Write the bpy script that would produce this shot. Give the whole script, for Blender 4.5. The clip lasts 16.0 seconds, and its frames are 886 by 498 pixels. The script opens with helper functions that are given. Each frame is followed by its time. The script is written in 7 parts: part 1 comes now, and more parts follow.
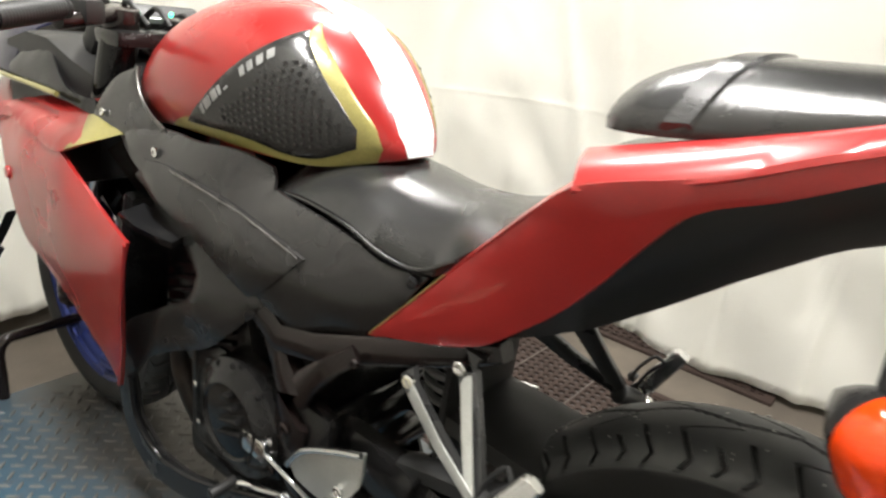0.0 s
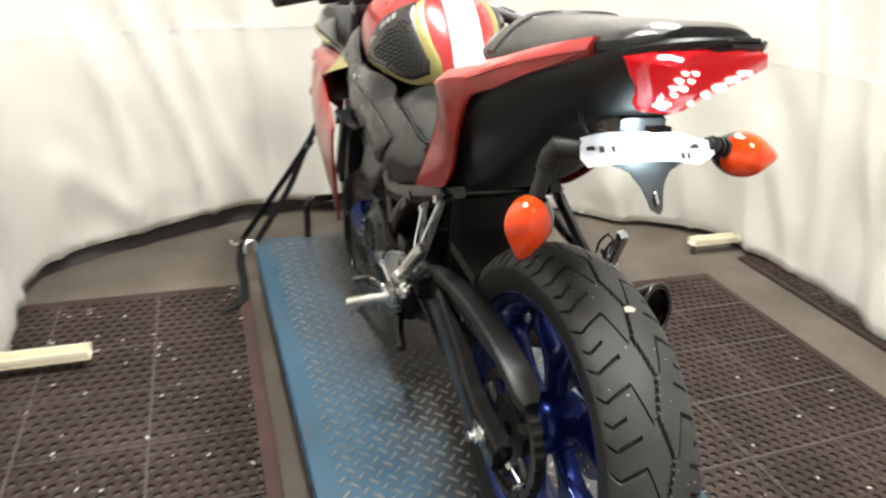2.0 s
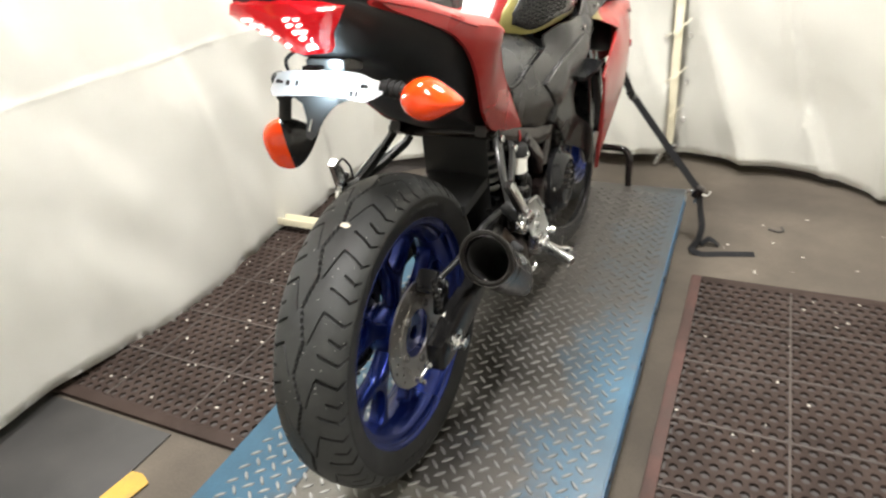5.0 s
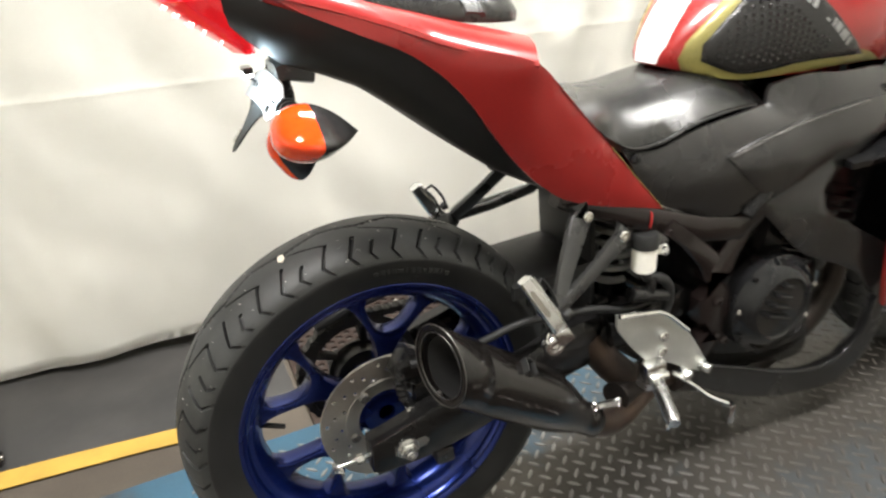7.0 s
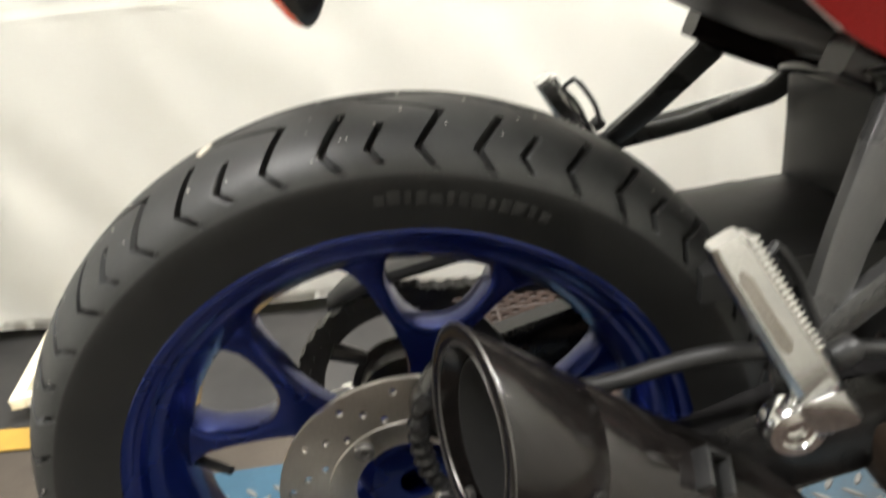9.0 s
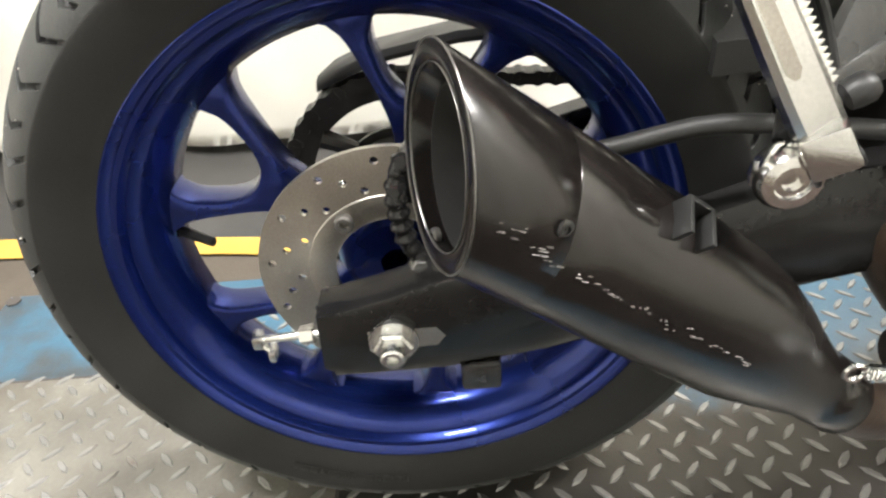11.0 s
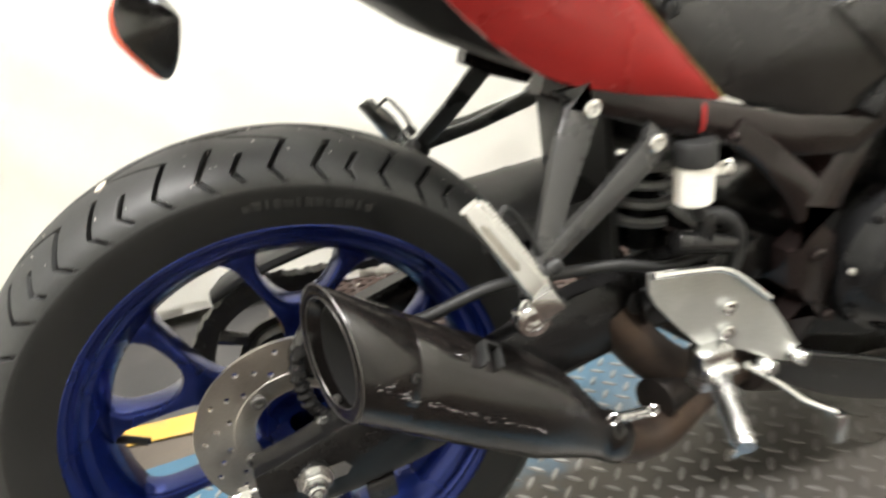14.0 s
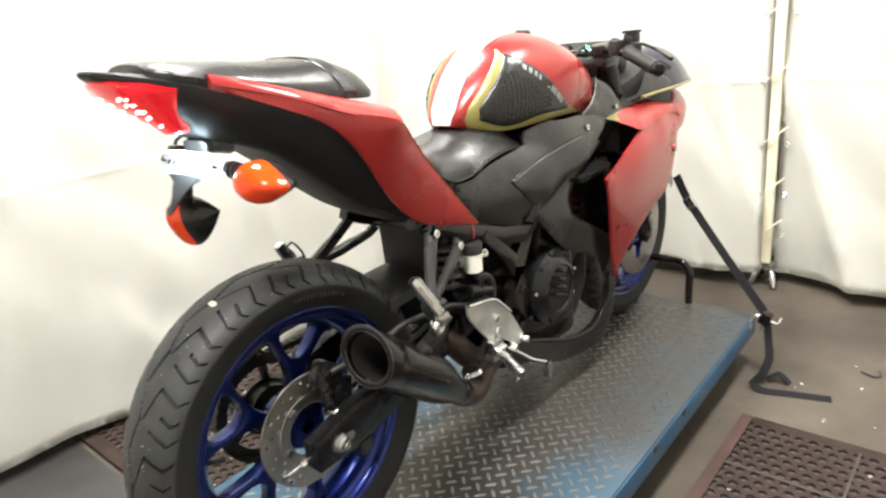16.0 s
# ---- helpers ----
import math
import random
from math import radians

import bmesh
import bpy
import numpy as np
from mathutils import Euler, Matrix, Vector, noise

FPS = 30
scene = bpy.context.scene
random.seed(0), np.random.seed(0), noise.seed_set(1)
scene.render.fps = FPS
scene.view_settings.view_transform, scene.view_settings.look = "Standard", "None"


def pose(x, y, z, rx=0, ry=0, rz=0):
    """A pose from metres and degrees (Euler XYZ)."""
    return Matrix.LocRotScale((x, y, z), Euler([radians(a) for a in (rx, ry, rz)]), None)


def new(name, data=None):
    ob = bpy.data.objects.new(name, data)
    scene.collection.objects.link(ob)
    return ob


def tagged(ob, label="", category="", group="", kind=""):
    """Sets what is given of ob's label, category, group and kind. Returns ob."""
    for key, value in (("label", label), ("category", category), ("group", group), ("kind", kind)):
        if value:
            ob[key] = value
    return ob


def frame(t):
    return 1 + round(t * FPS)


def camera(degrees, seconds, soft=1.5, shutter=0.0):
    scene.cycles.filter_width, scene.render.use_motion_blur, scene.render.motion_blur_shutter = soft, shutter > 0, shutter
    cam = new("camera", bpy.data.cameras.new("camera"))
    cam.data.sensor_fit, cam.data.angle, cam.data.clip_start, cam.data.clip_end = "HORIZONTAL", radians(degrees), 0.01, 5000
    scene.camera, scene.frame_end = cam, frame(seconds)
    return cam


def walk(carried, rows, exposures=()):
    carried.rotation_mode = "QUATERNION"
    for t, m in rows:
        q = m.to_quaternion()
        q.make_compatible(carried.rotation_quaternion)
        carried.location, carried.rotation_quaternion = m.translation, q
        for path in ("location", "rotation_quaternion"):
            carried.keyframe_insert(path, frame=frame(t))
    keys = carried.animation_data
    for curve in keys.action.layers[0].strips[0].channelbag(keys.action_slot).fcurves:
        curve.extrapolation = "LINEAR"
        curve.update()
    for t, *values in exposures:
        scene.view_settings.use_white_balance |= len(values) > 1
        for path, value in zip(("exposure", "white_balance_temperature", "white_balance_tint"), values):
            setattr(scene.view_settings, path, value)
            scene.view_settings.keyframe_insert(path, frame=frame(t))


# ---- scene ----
cam = camera(67.74, 16.0, soft=2.3, shutter=0.5)
PATH = [
    (0.0, -0.654, -0.027, 0.960, -53.95, -19.89, 7.89),
    (0.5, -0.646, -0.179, 0.996, -48.56, -22.65, 9.66),
    (1.0, -0.647, -0.357, 1.010, -39.38, -24.80, 8.32),
    (1.5, -0.620, -0.592, 1.026, -31.94, -25.79, 7.18),
    (2.0, -0.520, -0.759, 1.049, -21.08, -25.64, 4.36),
    (2.5, -0.330, -0.943, 1.048, -5.54, -26.92, 0.23),
    (3.0, -0.160, -1.071, 1.055, 5.49, -28.50, -1.59),
    (3.5, 0.038, -1.162, 1.060, 9.77, -27.87, -0.61),
    (3.7, 0.123, -1.190, 1.077, 9.94, -27.38, -0.71),
    (5.8, 0.749, -0.629, 1.042, 40.97, -28.75, -4.88),
    (6.0, 0.769, -0.569, 1.028, 43.60, -28.45, -3.62),
    (6.5, 0.834, -0.380, 0.987, 53.84, -26.79, -2.76),
    (7.0, 0.858, -0.210, 0.986, 68.09, -25.61, -4.45),
    (7.5, 0.742, -0.100, 0.925, 74.07, -25.51, -3.41),
    (8.0, 0.632, -0.058, 0.880, 77.83, -25.69, -3.95),
    (8.5, 0.526, 0.007, 0.796, 82.25, -25.17, -6.22),
    (9.0, 0.465, 0.028, 0.704, 88.03, -24.23, -6.49),
    (9.5, 0.486, 0.010, 0.645, 93.60, -30.48, -6.76),
    (10.0, 0.482, 0.027, 0.622, 93.28, -35.81, -4.43),
    (12.3, 0.477, 0.052, 0.652, 89.75, -32.68, -5.04),
    (12.5, 0.482, 0.048, 0.661, 89.90, -32.41, -5.42),
    (13.0, 0.524, 0.038, 0.684, 88.20, -30.92, -6.46),
    (13.5, 0.561, 0.056, 0.717, 86.39, -29.50, -7.94),
    (14.0, 0.636, 0.026, 0.763, 75.26, -25.98, -8.54),
    (14.5, 0.776, -0.044, 0.868, 63.09, -24.82, -5.64),
    (15.0, 0.812, -0.207, 0.916, 50.63, -20.63, -3.80),
    (15.5, 0.851, -0.395, 0.954, 44.03, -20.25, -4.60),
    (16.0, 0.964, -0.594, 0.990, 42.20, -18.86, -5.89),
]


def heading(x, y, z, yaw, pitch, roll):
    return pose(x, y, z, 0, 0, yaw) @ pose(0, 0, 0, 90 + pitch, 0, 0) @ pose(0, 0, 0, 0, 0, roll)


EXPO = 0.0
STOPS = [(0.0, -0.15), (1.0, -0.05), (3.0, -0.05), (6.0, 0.05), (7.0, 0.05), (8.0, 0.0), (9.0, 0.15), (9.5, 0.38), (10.0, 0.78), (12.5, 0.85), (13.0, 1.0), (13.5, 0.9), (14.0, 0.58), (15.0, 0.30), (16.0, 0.19)]
walk(cam, [(t, heading(*row)) for t, *row in PATH], exposures=[(t, EXPO + e) for t, e in STOPS])

# ---- world and lamps ----
world = bpy.data.worlds.new("world")
world.use_nodes = True
world.node_tree.nodes["Background"].inputs[0].default_value = (0.5, 0.52, 0.55, 1)
world.node_tree.nodes["Background"].inputs[1].default_value = 0.05
scene.world = world

FLOOR = -0.168
CEIL = 2.75
LAMPS = [(0.75, 1.25, 98), (-0.55, 0.45, 136), (0.6, -0.9, 98)]


def area_lamp(x, y, z, sx, sy, watts, colour=(1.0, 0.98, 0.945)):
    d = bpy.data.lights.new("ceiling_light", "AREA")
    d.shape, d.size, d.size_y, d.energy, d.color = "RECTANGLE", sx, sy, watts, colour
    ob = new("ceiling_light", d)
    ob.matrix_world = pose(x, y, z)
    return ob


plate_light = bpy.data.lights.new("plate_light", "POINT")
plate_light.energy, plate_light.color, plate_light.shadow_soft_size = 1.1, (0.66, 0.88, 1.0), 0.008
new("plate_light", plate_light).location = (0, -0.108, 0.838)

for lx, ly, lw in LAMPS:
    area_lamp(lx, ly, CEIL - 0.075, 0.30, 0.62, lw)


# ---- materials ----
def shader(name, base, rough=0.5, metal=0.0, var=0.15, scale=6.0, bump=0.08, grain=180.0, coat=0.0, spec=0.5, base2=None, mask=0.5, soft=0.12, rvar=0.1, sheen=0.0, fine=0.06):
    """A surface with colour and gloss that vary at two scales, fine relief, and stains of a second colour where a broad noise passes mask."""
    m = bpy.data.materials.new(name)
    m.use_nodes = True
    nt = m.node_tree
    n, l = nt.nodes, nt.links
    b = n["Principled BSDF"]
    co = n.new("ShaderNodeTexCoord")
    big, small = n.new("ShaderNodeTexNoise"), n.new("ShaderNodeTexNoise")
    big.inputs["Scale"].default_value, big.inputs["Detail"].default_value = scale, 3
    small.inputs["Scale"].default_value, small.inputs["Detail"].default_value = grain, 3
    for k in (big, small):
        l.new(co.outputs["Object"], k.inputs["Vector"])
    lo, hi = [c * (1 - var) for c in base], [min(1, c * (1 + var)) for c in base]
    mix = n.new("ShaderNodeMix")
    mix.data_type = "RGBA"
    mix.inputs[6].default_value, mix.inputs[7].default_value = (*lo, 1), (*hi, 1)
    ramp = n.new("ShaderNodeMapRange")
    ramp.interpolation_type = "SMOOTHSTEP"
    ramp.inputs[1].default_value, ramp.inputs[2].default_value = 0.2, 0.8
    l.new(big.outputs[0], ramp.inputs[0])
    l.new(ramp.outputs[0], mix.inputs[0])
    out = mix.outputs[2]
    gr = n.new("ShaderNodeMix")
    gr.data_type, gr.blend_type = "RGBA", "OVERLAY"
    gr.inputs[0].default_value = fine * 4
    l.new(out, gr.inputs[6])
    l.new(small.outputs[0], gr.inputs[7])
    out = gr.outputs[2]
    if base2:
        st = n.new("ShaderNodeTexNoise")
        st.inputs["Scale"].default_value, st.inputs["Detail"].default_value, st.inputs["Roughness"].default_value = scale * 0.7, 8, 0.65
        mv = n.new("ShaderNodeMapping")
        mv.inputs[1].default_value = (3.1, 7.7, 1.3)
        l.new(co.outputs["Object"], mv.inputs[0])
        l.new(mv.outputs[0], st.inputs["Vector"])
        mr = n.new("ShaderNodeMapRange")
        mr.inputs[1].default_value, mr.inputs[2].default_value = mask - soft, mask + soft
        l.new(st.outputs[0], mr.inputs[0])
        m2 = n.new("ShaderNodeMix")
        m2.data_type = "RGBA"
        m2.inputs[7].default_value = (*base2, 1)
        l.new(out, m2.inputs[6])
        l.new(mr.outputs[0], m2.inputs[0])
        out = m2.outputs[2]
    l.new(out, b.inputs["Base Color"])
    rr = n.new("ShaderNodeMapRange")
    rr.inputs[3].default_value, rr.inputs[4].default_value = max(0.02, rough - rvar), min(1, rough + rvar)
    smear = n.new("ShaderNodeTexNoise")
    smear.inputs["Scale"].default_value, smear.inputs["Detail"].default_value, smear.inputs["Roughness"].default_value = scale * 5, 5, 0.65
    l.new(co.outputs["Object"], smear.inputs["Vector"])
    wiped = n.new("ShaderNodeMix")
    wiped.inputs[0].default_value = 0.18
    l.new(big.outputs[0], wiped.inputs[2])
    l.new(smear.outputs[0], wiped.inputs[3])
    rr.inputs[1].default_value, rr.inputs[2].default_value = 0.25, 0.75
    l.new(wiped.outputs[0], rr.inputs[0])
    l.new(rr.outputs[0], b.inputs["Roughness"])
    b.inputs["Metallic"].default_value = metal
    b.inputs["Coat Weight"].default_value = coat
    b.inputs["Coat Roughness"].default_value = 0.06
    b.inputs["Specular IOR Level"].default_value = spec
    if sheen:
        b.inputs["Sheen Weight"].default_value = sheen
    if bump:
        bp = n.new("ShaderNodeBump")
        bp.inputs["Strength"].default_value, bp.inputs["Distance"].default_value = bump, 0.002
        l.new(small.outputs[0], bp.inputs["Height"])
        l.new(bp.outputs[0], b.inputs["Normal"])
    return m


def glow(name, colour, strength):
    m = bpy.data.materials.new(name)
    m.use_nodes = True
    b = m.node_tree.nodes["Principled BSDF"]
    b.inputs["Base Color"].default_value = (*colour, 1)
    b.inputs["Emission Color"].default_value = (*colour, 1)
    b.inputs["Emission Strength"].default_value = strength
    return m


def lens_shader(name, colour, rough=0.08, clear=0.6, bump=0.25, scale=90, lit=0.0):
    m = shader(name, colour, rough, 0, 0.08, 12, bump, scale, coat=0.6, rvar=0.03)
    b = m.node_tree.nodes["Principled BSDF"]
    b.inputs["Transmission Weight"].default_value = clear
    b.inputs["IOR"].default_value = 1.3
    if lit:
        b.inputs["Emission Color"].default_value = (*colour, 1)
        b.inputs["Emission Strength"].default_value = lit
    return m


RED = shader("red_paint", (0.235, 0.0118, 0.0108), 0.28, 0.0, 0.08, 4, 0.015, 420, coat=0.35, spec=0.38, fine=0.03, rvar=0.025)
GOLD = shader("olive_gold_paint", (0.205, 0.18, 0.052), 0.35, 0.25, 0.15, 9, 0.03, 300, coat=0.4)
WHITE = shader("white_paint", (0.78, 0.79, 0.78), 0.3, 0, 0.04, 5, 0.02, 300, coat=0.5)
GREY = shader("dark_grey_plastic", (0.0158, 0.0152, 0.0149), 0.24, 0, 0.2, 7, 0.08, 700, spec=0.5)
BLACK = shader("black_plastic", (0.0115, 0.0115, 0.0115), 0.48, 0, 0.25, 8, 0.10, 500, spec=0.32)
GLOSSB = shader("gloss_black_plastic", (0.0085, 0.0085, 0.009), 0.09, 0, 0.2, 8, 0.02, 300, spec=0.28, rvar=0.05)
VINYL = shader("black_vinyl", (0.0135, 0.0135, 0.0132), 0.25, 0, 0.2, 9, 0.14, 520, spec=0.46, rvar=0.06)
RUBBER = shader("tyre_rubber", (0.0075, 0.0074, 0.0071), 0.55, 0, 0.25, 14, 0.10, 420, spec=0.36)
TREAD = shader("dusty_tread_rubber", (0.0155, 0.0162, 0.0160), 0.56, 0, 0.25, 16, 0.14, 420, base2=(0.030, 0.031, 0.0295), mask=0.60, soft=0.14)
BLUE = shader("blue_wheel_paint", (0.0055, 0.0155, 0.112), 0.26, 0.8, 0.12, 6, 0.03, 900, coat=0.3, rvar=0.05)
ALLOY = shader("bare_aluminium", (0.56, 0.56, 0.55), 0.24, 1.0, 0.10, 22, 0.05, 600)
CHROME = shader("polished_steel", (0.70, 0.70, 0.69), 0.16, 1.0, 0.08, 30, 0.03, 500)
STEEL = shader("brake_disc_steel", (0.36, 0.34, 0.31), 0.36, 1.0, 0.12, 20, 0.06, 700, base2=(0.22, 0.17, 0.12), mask=0.66)
FRAMEM = shader("black_frame_enamel", (0.0085, 0.0058, 0.0054), 0.19, 0.0, 0.2, 8, 0.03, 300, spec=0.36)
ENGINE = shader("black_engine_casting", (0.0085, 0.0082, 0.0082), 0.17, 0.0, 0.25, 18, 0.08, 260, spec=0.27)
MUFF = shader("black_muffler_coating", (0.0050, 0.0044, 0.0043), 0.20, 0.0, 0.25, 10, 0.03, 260, rvar=0.11, spec=0.42, base2=(0.0105, 0.0082, 0.0072), mask=0.58, soft=0.14)
# soot inside the muffler, and the painted shade of the swingarm hole
SOOTSHADE = shader("sooted_steel_and_hole_shade", (0.0045, 0.004, 0.0038), 0.9, 0.0, 0.4, 25, 0.1, 300)
PIPE = shader("heat_browned_pipe", (0.075, 0.048, 0.033), 0.45, 0.7, 0.35, 14, 0.08, 260, base2=(0.035, 0.028, 0.024), mask=0.52)
CHAINM = shader("oily_chain", (0.026, 0.024, 0.022), 0.42, 0.5, 0.3, 60, 0.1, 400)
BOTTLE = shader("translucent_white_plastic", (0.72, 0.70, 0.64), 0.4, 0, 0.06, 30, 0.03, 300)
SPRINGM = shader("grey_spring_paint", (0.10, 0.10, 0.097), 0.35, 0.2, 0.1, 20, 0.04, 300)
ORANGE = lens_shader("amber_lens", (0.84, 0.062, 0.006), 0.07, 0.3, 0.3, 160, 0.03)
REDLENS = lens_shader("red_tail_lens", (0.72, 0.008, 0.014), 0.07, 0.6, 0.2, 120, 0.65)
LEDRED = glow("red_tail_led", (1.0, 0.36, 0.34), 8.5)
LEDWHITE = glow("white_plate_led", (0.85, 0.95, 1.0), 45.0)
SCREEN = shader("smoked_screen", (0.010, 0.010, 0.024), 0.10, 0, 0.1, 6, 0.0, 300, spec=0.30, rvar=0.03)
STRAP = shader("black_webbing", (0.009, 0.009, 0.010), 0.8, 0, 0.2, 30, 0.4, 900, spec=0.2)
STRAPG = shader("worn_grey_webbing", (0.10, 0.095, 0.09), 0.85, 0, 0.2, 30, 0.4, 900)
CREAM = shader("cream_enamel", (0.66, 0.61, 0.46), 0.45, 0, 0.1, 14, 0.08, 200, base2=(0.40, 0.34, 0.24), mask=0.68)
MATM = shader("brown_rubber_mat", (0.026, 0.0175, 0.0142), 0.75, 0, 0.25, 5, 0.2, 300, base2=(0.043, 0.031, 0.026), mask=0.58, spec=0.12)
MATRED = shader("faded_red_mat_edge", (0.062, 0.034, 0.029), 0.75, 0, 0.25, 7, 0.2, 250, spec=0.15, base2=(0.042, 0.031, 0.027), mask=0.52)
DARKMAT = shader("dark_smooth_mat", (0.017, 0.0165, 0.016), 0.55, 0, 0.25, 3, 0.15, 240, base2=(0.034, 0.032, 0.030), mask=0.55)
CONCRETE = shader("stained_concrete", (0.088, 0.074, 0.058), 0.75, 0, 0.3, 2.6, 0.25, 160, base2=(0.042, 0.035, 0.029), spec=0.2, mask=0.54, soft=0.2)
YELLOW = shader("yellow_floor_tape", (0.33, 0.20, 0.032), 0.6, 0, 0.2, 8, 0.15, 220, base2=(0.20, 0.14, 0.05), mask=0.60, soft=0.06)
SKIRT = shader("dark_wall_base", (0.035, 0.030, 0.027), 0.8, 0, 0.3, 5, 0.2, 200)
CANVAS = shader("white_canvas", (0.80, 0.785, 0.715), 0.85, 0, 0.035, 1.6, 0.35, 700, sheen=0.15, base2=(0.71, 0.68, 0.60), mask=0.72, soft=0.1)
CEILM = shader("grey_ceiling_board", (0.16, 0.155, 0.15), 0.85, 0, 0.05, 2, 0.15, 200)
LAMPM = glow("lamp_diffuser", (1.0, 0.98, 0.945), 9.0)
HANGM = shader("satin_grey_casting", (0.024, 0.024, 0.0235), 0.30, 0.2, 0.15, 20, 0.08, 400)
SATIN = shader("satin_aluminium_plate", (0.47, 0.48, 0.46), 0.46, 0.85, 0.12, 18, 0.06, 500)
PLATEM = shader("brushed_bracket_plate", (0.48, 0.48, 0.48), 0.5, 0.1, 0.08, 20, 0.05, 500)
MATLINE = shader("dusty_mat_joint", (0.048, 0.037, 0.031), 0.8, 0, 0.3, 9, 0.2, 250)
# worn metal edges, and the painted highlight on the side cover crease
WORNGLINT = shader("worn_and_glinting_edge", (0.11, 0.105, 0.10), 0.35, 0.8, 0.4, 60, 0.1, 300)
PIPEDARK = shader("dark_scorched_pipe", (0.035, 0.026, 0.021), 0.5, 0.6, 0.35, 14, 0.08, 260, base2=(0.014, 0.012, 0.011), mask=0.5)
PRINT = shader("pale_grey_print", (0.20, 0.20, 0.195), 0.5, 0, 0.2, 60, 0.05, 400)
SCUFF = shader("bare_scratch_metal", (0.26, 0.25, 0.24), 0.45, 0.8, 0.3, 200, 0.1, 400)


def deck_shader(name, bars):
    """Blue floor paint that is worn to bare steel, more so along the middle of the deck and on the raised bars."""
    m = shader(name, (0.023, 0.066, 0.104), 0.42, 0.0, 0.25, 5, 0.12, 240, spec=0.4)
    n, l = m.node_tree.nodes, m.node_tree.links
    b = n["Principled BSDF"]
    paint = b.inputs["Base Color"].links[0].from_socket
    place = n.new("ShaderNodeNewGeometry").outputs["Position"]
    sep = n.new("ShaderNodeSeparateXYZ")
    l.new(place, sep.inputs[0])
    wear = n.new("ShaderNodeTexNoise")
    wear.inputs["Scale"].default_value, wear.inputs["Detail"].default_value, wear.inputs["Roughness"].default_value = 3.4, 9, 0.72
    l.new(place, wear.inputs["Vector"])
    shift = n.new("ShaderNodeMath")
    shift.operation = "SUBTRACT"
    shift.inputs[1].default_value = 0.09
    l.new(sep.outputs[0], shift.inputs[0])
    away = n.new("ShaderNodeMath")
    away.operation = "ABSOLUTE"
    l.new(shift.outputs[0], away.inputs[0])
    mid = n.new("ShaderNodeMapRange")
    mid.inputs[1].default_value, mid.inputs[2].default_value, mid.inputs[3].default_value, mid.inputs[4].default_value = (0.22, 0.46, 0.19, 0.09) if bars else (0.08, 0.36, 0.19, -0.18)
    l.new(away.outputs[0], mid.inputs[0])
    add = n.new("ShaderNodeMath")
    l.new(wear.outputs[0], add.inputs[0])
    l.new(mid.outputs[0], add.inputs[1])
    rear = n.new("ShaderNodeMapRange")
    rear.inputs[1].default_value, rear.inputs[2].default_value, rear.inputs[3].default_value, rear.inputs[4].default_value = -0.22, -0.55, 0.0, (0.0 if bars else 0.13)
    l.new(sep.outputs[1], rear.inputs[0])
    both = n.new("ShaderNodeMath")
    l.new(add.outputs[0], both.inputs[0])
    l.new(rear.outputs[0], both.inputs[1])
    add = both
    edge = n.new("ShaderNodeMapRange")
    edge.inputs[1].default_value, edge.inputs[2].default_value = (0.27, 0.42) if bars else (0.42, 0.61)
    l.new(add.outputs[0], edge.inputs[0])
    steel = n.new("ShaderNodeMix")
    steel.data_type = "RGBA"
    steel.inputs[6].default_value, steel.inputs[7].default_value = (0.044, 0.040, 0.035, 1), (0.086, 0.080, 0.073, 1)
    if bars:
        steel.inputs[6].default_value, steel.inputs[7].default_value = (0.14, 0.138, 0.133, 1), (0.31, 0.306, 0.297, 1)
    l.new(wear.outputs[0], steel.inputs[0])
    mix = n.new("ShaderNodeMix")
    mix.data_type = "RGBA"
    l.new(edge.outputs[0], mix.inputs[0])
    l.new(paint, mix.inputs[6])
    l.new(steel.outputs[2], mix.inputs[7])
    rust = n.new("ShaderNodeTexNoise")
    rust.inputs["Scale"].default_value, rust.inputs["Detail"].default_value, rust.inputs["Roughness"].default_value = 2.3, 10, 0.75
    mv = n.new("ShaderNodeMapping")
    mv.inputs[1].default_value = (1.7, 4.4, 0.6)
    l.new(place, mv.inputs[0])
    l.new(mv.outputs[0], rust.inputs["Vector"])
    spot = n.new("ShaderNodeMapRange")
    spot.inputs[1].default_value, spot.inputs[2].default_value, spot.inputs[4].default_value = 0.60, 0.70, 0.7
    l.new(rust.outputs[0], spot.inputs[0])
    brown = n.new("ShaderNodeMix")
    brown.data_type = "RGBA"
    brown.inputs[7].default_value = (0.085, 0.043, 0.020, 1)
    l.new(spot.outputs[0], brown.inputs[0])
    l.new(mix.outputs[2], brown.inputs[6])
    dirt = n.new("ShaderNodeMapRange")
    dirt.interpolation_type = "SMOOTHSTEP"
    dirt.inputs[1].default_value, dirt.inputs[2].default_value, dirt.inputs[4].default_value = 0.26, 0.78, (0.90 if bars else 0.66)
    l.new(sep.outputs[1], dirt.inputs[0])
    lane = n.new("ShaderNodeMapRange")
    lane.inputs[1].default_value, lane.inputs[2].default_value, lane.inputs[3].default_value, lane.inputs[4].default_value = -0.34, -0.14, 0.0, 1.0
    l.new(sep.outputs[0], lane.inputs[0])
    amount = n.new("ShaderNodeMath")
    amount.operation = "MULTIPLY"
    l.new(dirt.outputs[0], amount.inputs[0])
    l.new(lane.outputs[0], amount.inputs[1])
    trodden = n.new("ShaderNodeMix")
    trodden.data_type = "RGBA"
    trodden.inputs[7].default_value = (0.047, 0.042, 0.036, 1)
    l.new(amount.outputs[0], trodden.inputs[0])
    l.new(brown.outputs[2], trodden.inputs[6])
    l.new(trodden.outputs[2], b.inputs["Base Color"])
